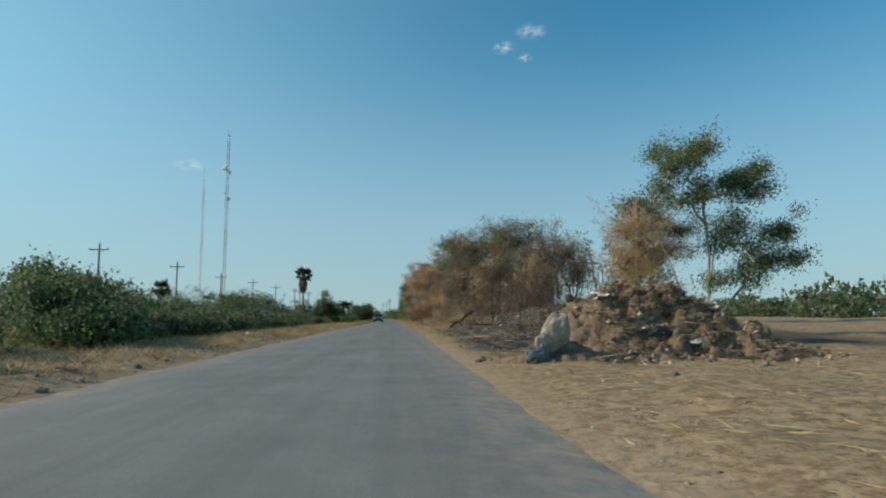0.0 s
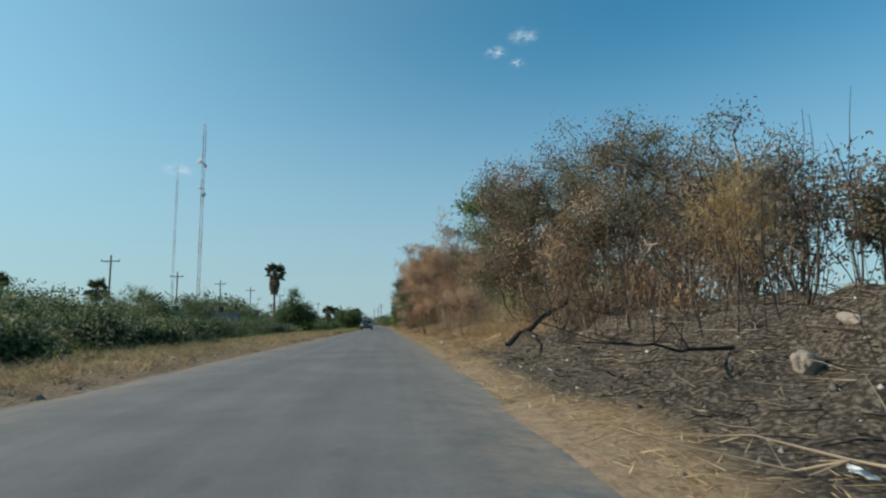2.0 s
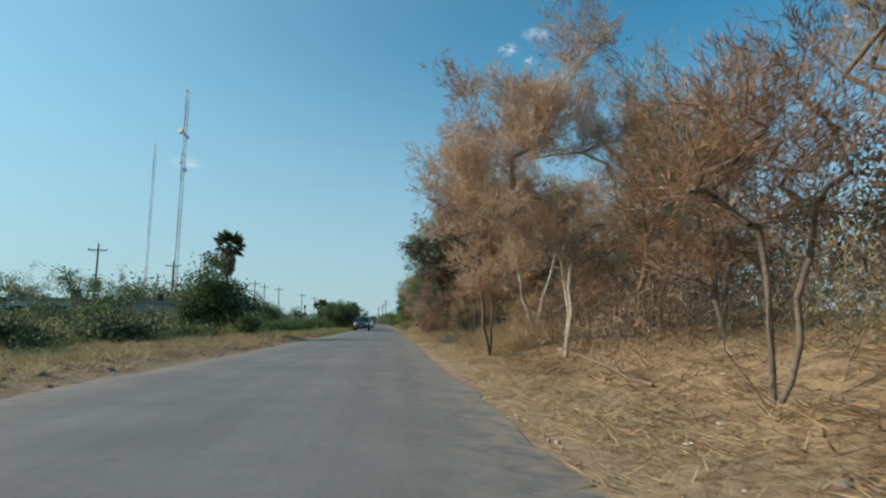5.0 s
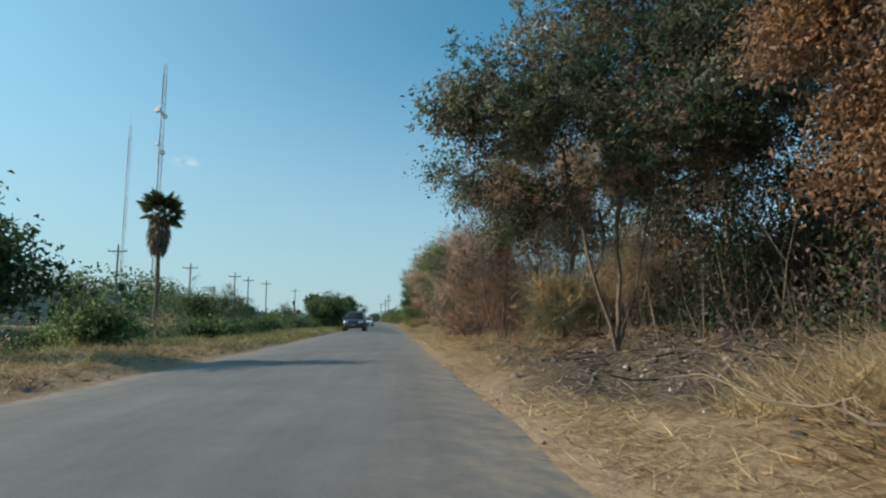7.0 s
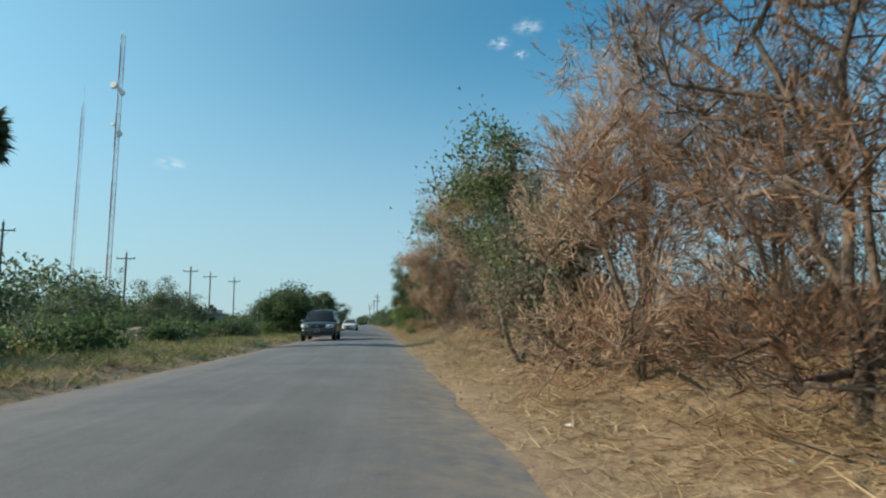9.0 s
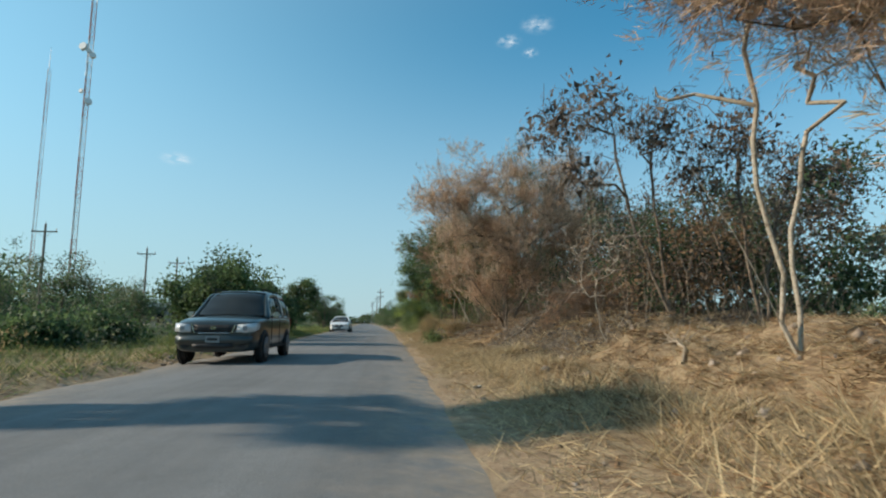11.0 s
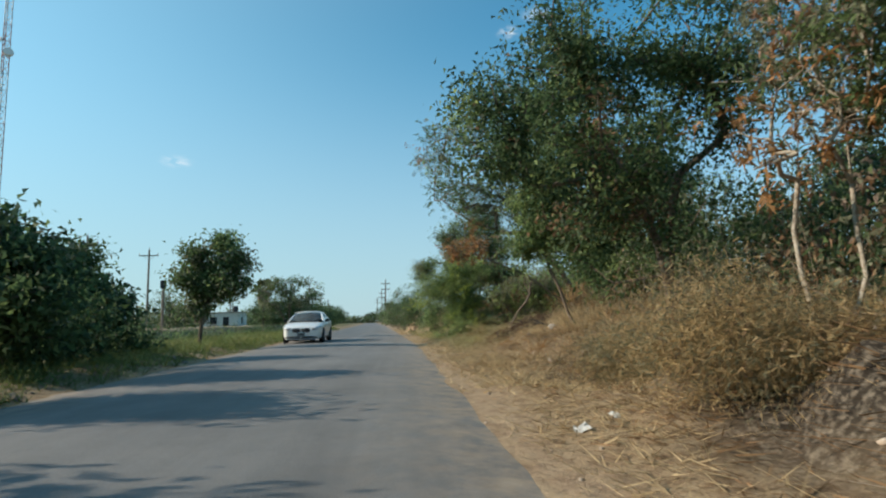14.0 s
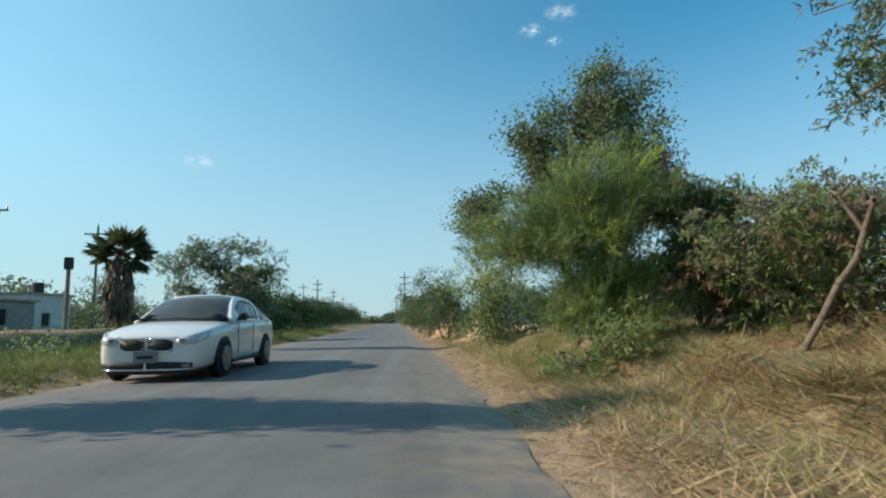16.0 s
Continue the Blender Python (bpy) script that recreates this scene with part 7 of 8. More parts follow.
def mast(x, y, h, side, dishes, label, leg=0.06, guys=False):
    """A guyed lattice mast, three legs with cross braces."""
    root = thing("radio_mast", x, y, float(land(x, y)) - 0.1, label, "radio mast")
    corners = [(side * math.cos(a), side * math.sin(a)) for a in (0.3, 0.3 + 2 * math.pi / 3, 0.3 + 4 * math.pi / 3)]
    step_h = 3.0
    n = int(h / step_h)
    for s in range(n):
        z0, z1 = s * step_h, (s + 1) * step_h
        a, b, ra = [], [], []
        for k in range(3):
            c, d = corners[k], corners[(k + 1) % 3]
            a += [(*c, z0), (*c, z0), (*d, (z0 + z1) / 2), (*c, z1)]
            b += [(*c, z1), (*d, (z0 + z1) / 2), (*c, z1), (*d, z1)]
            ra += [leg, leg * 0.5, leg * 0.5, leg * 0.5]
        v, f = tubes(a, b, ra, ra, 4)
        under("lattice_section", grid_mesh("lattice_section", v, f, M_REDSTEEL if (s // 3) % 2 else M_STEEL), root, "faded red lattice section" if (s // 3) % 2 else "pale grey lattice section")
    for z, dx, dy, r in dishes:
        bm = bmesh.new()
        m = Matrix.Translation((dx, dy, z)) @ Matrix.Rotation(radians(78), 4, "X") @ Matrix.Rotation(radians(-15 if dx < 0 else 20), 4, "Y")
        bmesh.ops.create_cone(bm, cap_ends=True, segments=20, radius1=r, radius2=r * 0.96, depth=r * 0.7, matrix=m)
        rod(bm, (dx * 0.3, 0, z), (dx, dy, z), 0.08)
        part("dish_antenna", bm, M_WHITE, root, "round white dish antenna")
    bm = bmesh.new()
    rod(bm, (0, 0, n * step_h), (0, 0, h + 3), 0.07, 0.03)
    part("aerial", bm, M_STEEL, root)
    if guys:
        for k in range(3):
            ang = 0.3 + k * 2 * math.pi / 3
            for z in (h * 0.45, h * 0.9):
                bm = bmesh.new()
                rod(bm, (side * math.cos(ang), side * math.sin(ang), z), (h * 0.5 * math.cos(ang), h * 0.5 * math.sin(ang), 0.2), 0.012, sides=4)
                part("guy_wire", bm, M_STEEL, root)


mast(-68.0, 235.0, 75.0, 0.62, [(61.3, -1.1, -0.6, 0.95), (59.3, 1.0, -0.6, 0.7), (60.2, 0.3, -0.9, 0.55), (48.6, 0.9, -0.6, 0.75), (51.0, -0.8, -0.6, 0.5)], "tall guyed lattice mast carrying white dish antennas", 0.09)
mast(-78.0, 238.0, 59.5, 0.42, [], "slender guyed lattice mast in faded bands", 0.05)


def palm(x, y, h, crown, skirt, label, seed, fan=26):
    rng = np.random.default_rng(seed)
    z = float(land(x, y)) - 0.1
    root = thing("palm_tree", x, y, z, label, "palm tree")
    bm = bmesh.new()
    for k in range(12):
        rod(bm, (0.1 * math.sin(k * 0.4), 0, h * k / 12), (0.1 * math.sin((k + 1) * 0.4), 0, h * (k + 1) / 12), 0.17 - 0.005 * k, 0.165 - 0.005 * k, 10)
    part("trunk", bm, BARK["grey"], root)
    # fan fronds: a stalk and a fan of narrow blades
    sv, sf, bv, nb = [], [], [], 0
    for k in range(fan):
        az, el = k * 2.399 + rng.normal() * 0.2, rng.uniform(-0.55, 1.25)
        d = np.array([math.cos(az) * math.cos(el), math.sin(az) * math.cos(el), math.sin(el)])
        o = np.array([0.1, 0, h])
        end = o + d * crown * rng.uniform(0.45, 0.62)
        v, f = tubes([o], [end], [0.03], [0.02], 4)
        sf.append(f + sum(len(q) for q in sv))
        sv.append(v)
        side = np.cross(d, [0, 0, 1.0])
        side /= np.linalg.norm(side) + 1e-6
        n = 26
        t = np.linspace(-1.9, 1.9, n)
        ax = d[None] * np.cos(t)[:, None] + side[None] * np.sin(t)[:, None] + np.array([0, 0, -0.35 - 0.25 * (el < 0.2)]) * np.abs(np.sin(t))[:, None]
        v, f = leaves(rng, np.repeat(end[None], n, 0), ax, np.full(n, crown * 0.55) * rng.uniform(0.85, 1.1, n), np.full(n, crown * 0.085), 0.12)
        bv.append(v)
    under("stalks", grid_mesh("stalks", np.concatenate(sv), np.concatenate(sf), M_PALM), root)
    v = np.concatenate(bv)
    under("fronds", grid_mesh("fronds", v, np.arange(len(v)).reshape(-1, 4), M_PALM), root, "green fan fronds", "stuff")
    n = 900
    zz = h - rng.random(n) ** 0.8 * skirt
    rr = (0.42 + 0.4 * np.sin((h - zz) / skirt * math.pi)) * crown / 1.9 * rng.uniform(0.5, 1.0, n)
    az = rng.uniform(0, 2 * math.pi, n)
    c = np.stack([np.cos(az) * rr, np.sin(az) * rr, zz], 1)
    ax = np.stack([np.cos(az) * 0.25, np.sin(az) * 0.25, -1 + 0 * az], 1) + rng.normal(size=(n, 3)) * 0.15
    v, f = leaves(rng, c, ax, rng.uniform(0.35, 0.8, n), rng.uniform(0.05, 0.14, n), 0.2)
    under("skirt", grid_mesh("skirt", v, f, M_SKIRT), root, "hanging skirt of dead fronds", "stuff")


palm(-17.7, 112.4, 8.4, 1.75, 2.9, "tall fan palm with a skirt of dead fronds", 601, 30)
palm(-16.4, 182.6, 4.9, 1.75, 3.2, "short fan palm shaggy with dead fronds", 602, 30)
palm(-16.5, 205.0, 5.6, 1.4, 1.5, "slim distant fan palm tree", 603, 20)
palm(-42.0, 108.0, 6.2, 1.9, 1.2, "fan palm rising among bushes", 604, 22)
palm(-46.0, 92.0, 5.6, 1.9, 1.2, "fan palm rising among bushes", 605, 22)


def pierced(bm, length, height, thick, holes):
    """A wall along x, from 0, with openings (start, end, sill, head)."""
    x = 0.0
    for a, b, lo, hi in sorted(holes) + [(length, length, 0, 0)]:
        if a > x:
            box(bm, (x + a) / 2, 0, height / 2, a - x, thick, height)
        if b > a:
            if lo > 0:
                box(bm, (a + b) / 2, 0, lo / 2, b - a, thick, lo)
            box(bm, (a + b) / 2, 0, (hi + height) / 2, b - a, thick, height - hi)
        x = b


def house(x0, y0, x1, y1, h, plaster, label, turn=0.0):
    """A plain block house with a flat roof; its openings look towards the road and back along it."""
    w, d, t = x1 - x0, y1 - y0, 0.18
    z = float(np.min(land(np.array([x0, x1]), np.array([y0, y1])))) - 0.15
    root = thing("house", x0, y0, z, label, "house", "houses across the road", turn)
    wall = M_PLASTER[plaster]

    def side(length, m, holes):
        bm = bmesh.new()
        pierced(bm, length, h, t, holes)
        bmesh.ops.transform(bm, matrix=m, verts=bm.verts)
        w_ob = part("wall", bm, wall, root)
        for a, b, lo, hi in holes:
            bm = bmesh.new()
            box(bm, (a + b) / 2, 0.04, (lo + hi) / 2, b - a - 0.004, 0.03, hi - lo - 0.004)
            bmesh.ops.transform(bm, matrix=m, verts=bm.verts)
            part("door" if lo == 0 else "window", bm, M_DARK, root, "dark doorway" if lo == 0 else "dark window")
            if lo:
                bm = bmesh.new()
                box(bm, (a + b) / 2, -t / 2 - 0.05, lo - 0.05, b - a + 0.2, 0.12, 0.08)
                bmesh.ops.transform(bm, matrix=m, verts=bm.verts)
                part("sill", bm, M_ROOF, root)

    front = [(w * 0.18, w * 0.18 + 1.1, 0.95, 2.05), (w * 0.55, w * 0.55 + 0.95, 0, 2.05)]
    if w > 6:
        front.append((w * 0.78, w * 0.78 + 1.1, 0.95, 2.05))
    side(w, Matrix.Translation((0, t / 2, 0)), front)
    side(d - 2 * t, Matrix.Translation((w - t / 2, t, 0)) @ Matrix.Rotation(radians(90), 4, "Z"), [(d * 0.3, d * 0.3 + 1.2, 0.95, 2.05)])
    side(w, Matrix.Translation((w, d - t / 2, 0)) @ Matrix.Rotation(radians(180), 4, "Z"), [])
    side(d - 2 * t, Matrix.Translation((t / 2, d - t, 0)) @ Matrix.Rotation(radians(-90), 4, "Z"), [])
    bm = bmesh.new()
    box(bm, w / 2, d / 2, h + 0.07, w + 0.5, d + 0.5, 0.14, 0.01)
    part("roof", bm, M_ROOF, root)
    bm = bmesh.new()
    rod(bm, (w * 0.75, d * 0.6, h + 0.14), (w * 0.75, d * 0.6, h + 1.15), 0.5, 0.46, 14)
    part("water_tank", bm, M_TRIM, root, "black roof water tank")


house(-36.0, 105.0, -29.5, 111.5, 2.7, "green", "low pale green house with a flat roof")
house(-35.5, 119.0, -26.4, 126.0, 3.0, "grey", "low grey block house with a flat roof")
house(-38.5, 200.0, -32.5, 206.0, 3.6, "white", "whitewashed house with a flat roof")
house(-36.0, 188.0, -28.0, 194.0, 2.6, "grey", "low grey house beyond the ditch")
house(-31.5, 230.0, -26.0, 235.0, 2.7, "white", "small whitewashed house beside the canal")
house(-50.0, 98.0, -41.0, 103.0, 2.9, "white", "pale house behind the bushes")
house(-46.0, 160.0, -38.0, 166.0, 3.0, "green", "pale green house behind trees")


def post(x, y, h, label):
    root = thing("wooden_post", x, y, float(land(x, y)) - 0.1, label, "post", "wooden posts")
    bm = bmesh.new()
    rod(bm, (0, 0, 0), (0, 0, h), 0.13, 0.11, 8)
    part("shaft", bm, M_WOOD, root)
    bm = bmesh.new()
    box(bm, 0, 0, h - 0.35, 0.42, 0.3, 0.7, 0.03)
    part("cap_box", bm, M_TRIM, root)


post(-20.2, 184.5, 4.2, "dark wooden post carrying a box")
post(-36.4, 124.0, 5.6, "dark wooden post beside a house")
post(-27.5, 128.5, 4.4, "dark wooden post beside a house")


# ---- vehicles ----
def shell(name, rings, material, parent, label=""):
    """A closed body skinned over rings of points, each ring from the underside's middle up to the top's middle, mirrored."""
    full = []
    for ring in rings:
        full.append(ring + [(-x, y, z) for x, y, z in reversed(ring) if abs(x) > 1e-4])
    k = len(full[0])
    v = np.array(full).reshape(-1, 3)
    f = [(s * k + i, s * k + (i + 1) % k, (s + 1) * k + (i + 1) % k, (s + 1) * k + i) for s in range(len(full) - 1) for i in range(k)]
    bm = bmesh.new()
    bv = [bm.verts.new(p) for p in v]
    for q in f:
        bm.faces.new([bv[i] for i in q])
    bm.faces.new(bv[:k])
    bm.faces.new(list(reversed(bv[-k:])))
    bmesh.ops.recalc_face_normals(bm, faces=bm.faces[:])
    ob = part(name, bm, material, parent, label)
    smooth(ob.data)
    mod = ob.modifiers.new("bevel", "BEVEL")
    mod.width, mod.segments, mod.limit_method, mod.angle_limit = 0.02, 2, "ANGLE", radians(35)
    return ob


def wheel(parent, x, y, r, width):
    s = 1 if x > 0 else -1
    bm = bmesh.new()
    m = Matrix.Translation((x - s * width / 2, y, r)) @ Matrix.Rotation(radians(90), 4, "Y")
    vs = bmesh.ops.create_cone(bm, cap_ends=True, segments=28, radius1=r, radius2=r, depth=width, matrix=m)["verts"]
    bmesh.ops.bevel(bm, geom=[e for e in bm.edges if all(len(f.verts) == 4 for f in e.link_faces) is False], offset=0.035, segments=2, affect="EDGES")
    w = part("wheel", bm, M_TYRE, parent, "black tyre")
    bm = bmesh.new()
    m2 = Matrix.Translation((x + s * 0.004, y, r)) @ Matrix.Rotation(radians(90), 4, "Y")
    bmesh.ops.create_cone(bm, cap_ends=True, segments=24, radius1=r * 0.66, radius2=r * 0.66, depth=0.03, matrix=m2)
    part("rim", bm, M_RIM, w, "grey alloy rim")
    bm = bmesh.new()
    for k in range(5):
        a = k * 2 * math.pi / 5
        box(bm, x + s * 0.024, y + math.cos(a) * r * 0.33, r + math.sin(a) * r * 0.33, 0.016, r * 0.16, r * 0.58, 0, Matrix.Rotation(a - math.pi / 2, 4, "X"))
    part("spokes", bm, M_RIM, w)


def box_part(name, root, x, y, z, sx, sy, sz, material, label="", bevel=0.012, turn=None):
    bm = bmesh.new()
    box(bm, x, y, z, sx, sy, sz, bevel, turn)
    return part(name, bm, material, root, label)


def sheet(name, quads, material, parent, label="", thick=0.02, shade=True):
    """A curved panel with thickness, from quads that share their edges."""
    bm = bmesh.new()
    known = {}
    for q in quads:
        vs = []
        for p in q:
            key = tuple(round(c, 4) for c in p)
            if key not in known:
                known[key] = bm.verts.new(p)
            if known[key] not in vs:
                vs.append(known[key])
        if len(vs) > 2:
            bm.faces.new(vs)
    bmesh.ops.recalc_face_normals(bm, faces=bm.faces[:])
    ob = part(name, bm, material, parent, label)
    smooth(ob.data)
    mod = ob.modifiers.new("thickness", "SOLIDIFY")
    mod.thickness, mod.offset = thick, 0.0
    ob.visible_shadow = shade
    return ob


def along(points, n):
    """Points on a smooth line through the given ones."""
    p = [Vector(q) for q in points]
    p = [p[0] * 2 - p[1]] + p + [p[-1] * 2 - p[-2]]
    out = []
    for k in range(1, len(p) - 2):
        for i in range(n):
            t = i / n
            out.append(0.5 * (2 * p[k] + (p[k + 1] - p[k - 1]) * t + (2 * p[k - 1] - 5 * p[k] + 4 * p[k + 1] - p[k + 2]) * t * t + (3 * p[k] - p[k - 1] - 3 * p[k + 1] + p[k + 2]) * t ** 3))
    return out + [p[-2]]


def greenhouse(root, profile, belt, wb, wt, bow, pillars, glass, paint):
    """Windscreen, roof, pillars and side windows round one smooth line from the windscreen's foot over the roof to the rear window's foot."""
    line = along(profile, 5)
    top_z = max(p.z for p in line)
    y_mid = (profile[0][1] + profile[-1][1]) / 2

    def over(p, u):
        f = max(0.0, (p.z - belt) / (top_z - belt))
        away = (1 if p.y < y_mid else -1) * bow * (1 - 0.45 * f)
        return (u * (wb + (wt - wb) * f), p.y + away * abs(u) ** 2.2, p.z - 0.055 * f * abs(u) ** 3)

    def flank(p, sgn, v):
        e = over(p, sgn)
        swell = 0.035 * math.sin(math.pi * v)
        return (sgn * wb + (e[0] - sgn * wb) * v + sgn * swell, e[1], belt - 0.03 + (e[2] - belt + 0.03) * v)

    us = [-1, -0.93, -0.8, -0.6, -0.3, 0, 0.3, 0.6, 0.8, 0.93, 1]
    vs = [0, 0.13, 0.3, 0.5, 0.7, 0.88, 1]
    front, back, shell_quads = [], [], []
    panes = {}
    for k in range(len(line) - 1):
        a, b = line[k], line[k + 1]
        fa = ((a.z + b.z) / 2 - belt) / (top_z - belt)
        for i in range(len(us) - 1):
            q = [over(a, us[i]), over(a, us[i + 1]), over(b, us[i + 1]), over(b, us[i])]
            inside = 0 < i < len(us) - 2 and 0.04 < fa < 0.90
            (front if inside and a.y < y_mid else back if inside else shell_quads).append(q)
        ym = (a.y + b.y) / 2
        for sgn in (-1, 1):
            for j in range(len(vs) - 1):
                q = [flank(a, sgn, vs[j]), flank(b, sgn, vs[j]), flank(b, sgn, vs[j + 1]), flank(a, sgn, vs[j + 1])]
                n = [m for m in range(len(pillars) - 1) if pillars[m] + 0.045 < ym < pillars[m + 1] - 0.045]
                if n and 0 < j < len(vs) - 2 and fa > 0.25:
                    panes.setdefault((sgn, n[0]), []).append(q)
                else:
                    shell_quads.append(q)
    sheet("roof", shell_quads, paint, root, "painted roof with its pillars", 0.03)
    sheet("windscreen", front, glass, root, "raked windscreen glass", 0.008, False)
    sheet("rear_window", back, glass, root, "rear window glass", 0.008, False)
    for key in sorted(panes):
        sheet("side_window", panes[key], glass, root, "side window glass", 0.008, False)


def vehicle(name, x, y, label, paint, stations, wheels, hw, belt, cabin, mirror, turn=0.0):
    """stations: along the length from the front: y, half width, underside, shoulder, deck."""
    root = thing(name, x, y, 0.03, label, "car", "", turn)
    rings = []
    for sy, w, zl, zs, zt in stations:
        rings.append([(0, sy, zl), (w * 0.86, sy, zl), (w * 0.97, sy, zl + 0.08), (w, sy, zl + (zs - zl) * 0.55), (w * 0.985, sy, zs), (w * 0.90, sy, zt - 0.01), (w * 0.45, sy, zt + 0.025), (0, sy, zt + 0.035)])
    body = shell("body", rings, paint, root)
    body.modifiers.clear()
    mod = body.modifiers.new("rounding", "SUBSURF")
    mod.levels = mod.render_levels = 2
    profile, wb, wt, bow, pillars, glass = cabin
    greenhouse(root, profile, belt, wb, wt, bow, pillars, glass, paint)
    y0, y3 = profile[0][1], profile[-1][1]
    box_part("cabin_floor", root, 0, (y0 + y3) / 2, belt + 0.045, wb * 1.86, y3 - y0 - 0.30, 0.03, M_TRIM, "dark cabin lining", 0.01)
    box_part("dashboard", root, 0, y0 + 0.42, belt + 0.07, wb * 1.62, 0.34, 0.10, M_TRIM, "dark dashboard top", 0.04)
    bm = bmesh.new()
    ring = [(-0.36 + 0.18 * math.cos(t), y0 + 0.68 + 0.07 * math.sin(t), belt + 0.06 + 0.17 * math.sin(t)) for t in np.linspace(0, 2 * math.pi, 17)]
    for p, q in zip(ring, ring[1:]):
        rod(bm, p, q, 0.014, sides=6)
    part("steering_wheel", bm, M_TRIM, root)
    for sx in (-0.36, 0.36):
        for sy in (y0 + 1.25, y0 + 2.15):
            seat = box_part("seat_back", root, sx, sy, belt + 0.10, 0.46, 0.14, 0.26, M_SEAT, "grey cloth seat back", 0.05, Matrix.Rotation(radians(-12), 4, "X"))
            box_part("headrest", seat, sx, sy + 0.05, belt + 0.29, 0.25, 0.10, 0.14, M_SEAT, "", 0.04)
    for s in (-1, 1):
        arm = box_part("wing_mirror", root, s * (hw + 0.09), y0 + 0.52, belt + 0.07, 0.21, 0.11, 0.135, mirror, "door mirror", 0.045)
        box_part("mirror_foot", arm, s * (hw - 0.04), y0 + 0.53, belt + 0.02, 0.14, 0.06, 0.05, M_TRIM, "", 0.01)
        box_part("side_sill", root, s * (hw - 0.012), (wheels[0] + wheels[1]) / 2, stations[3][2] + 0.07, 0.03, wheels[1] - wheels[0] - 0.85, 0.06, M_TRIM, "", 0.01)
        for k in range(2):
            box_part("door_handle", root, s * (hw * 0.992), y0 + 1.30 + k * 0.95, belt - 0.13, 0.03, 0.18, 0.03, paint, "", 0.008)
            box_part("door_gap", root, s * (hw - 0.004), y0 + 0.55 + k * 0.98, (belt + 0.34) / 2, 0.012, 0.008, belt - 0.42, M_TRIM, "dark gap of the door", 0)
        for wy in wheels[:2]:
            bm = bmesh.new()
            bmesh.ops.create_cone(bm, cap_ends=True, segments=32, radius1=wheels[2] + 0.045, radius2=wheels[2] + 0.045, depth=0.06, matrix=Matrix.Translation((s * (hw - 0.025), wy, wheels[2])) @ Matrix.Rotation(radians(90), 4, "Y"))
            part("wheel_arch", bm, M_TRIM, root, "dark wheel arch")
            wheel(root, s * (hw + 0.018), wy, wheels[2], 0.21)
    return root


def bowed(name, root, x0, x1, z0, z1, y, sweep, material, label="", thick=0.03, taper=0.0, n=8):
    """A strip across the nose that sweeps back towards the flanks."""
    quads = []
    for k in range(n):
        a, b = x0 + (x1 - x0) * k / n, x0 + (x1 - x0) * (k + 1) / n
        cut = lambda t: taper * abs(2 * (t - x0) / (x1 - x0) - 1) ** 3 * (z1 - z0) / 2
        ya, yb = y + sweep * abs(a) ** 3, y + sweep * abs(b) ** 3
        quads.append([(a, ya, z0 + cut(a)), (b, yb, z0 + cut(b)), (b, yb, z1 - cut(b)), (a, ya, z1 - cut(a))])
    return sheet(name, quads, material, root, label, thick)


M_RED = surf("red lamp", (0.3, 0.01, 0.01), (0.4, 0.02, 0.02), 5, 0.2, 0)

# a white sedan, its front towards the camera
S = [(0.0, 0.60, 0.20, 0.60, 0.68), (0.03, 0.70, 0.18, 0.63, 0.70), (0.12, 0.79, 0.17, 0.68, 0.75), (0.38, 0.875, 0.17, 0.77, 0.83), (0.9, 0.905, 0.17, 0.86, 0.91), (1.45, 0.915, 0.18, 0.91, 0.97), (2.4, 0.92, 0.18, 0.94, 0.98), (3.5, 0.915, 0.18, 0.96, 0.99), (4.2, 0.89, 0.20, 0.97, 1.04), (4.62, 0.84, 0.24, 0.94, 1.03), (4.76, 0.76, 0.32, 0.86, 0.95)]
cab = ([(0, 1.14, 0.96), (0, 1.62, 1.24), (0, 2.10, 1.445), (0, 2.75, 1.485), (0, 3.35, 1.43), (0, 3.85, 1.22), (0, 4.28, 0.99)], 0.865, 0.62, 0.30, (1.62, 2.62, 3.42, 3.95), M_GLASS)
sedan = vehicle("sedan", -4.62, 160.25, "white four door sedan facing along the road", M_PAINT_W, S, (0.95, 3.66, 0.325), 0.915, 0.965, cab, M_TRIM)
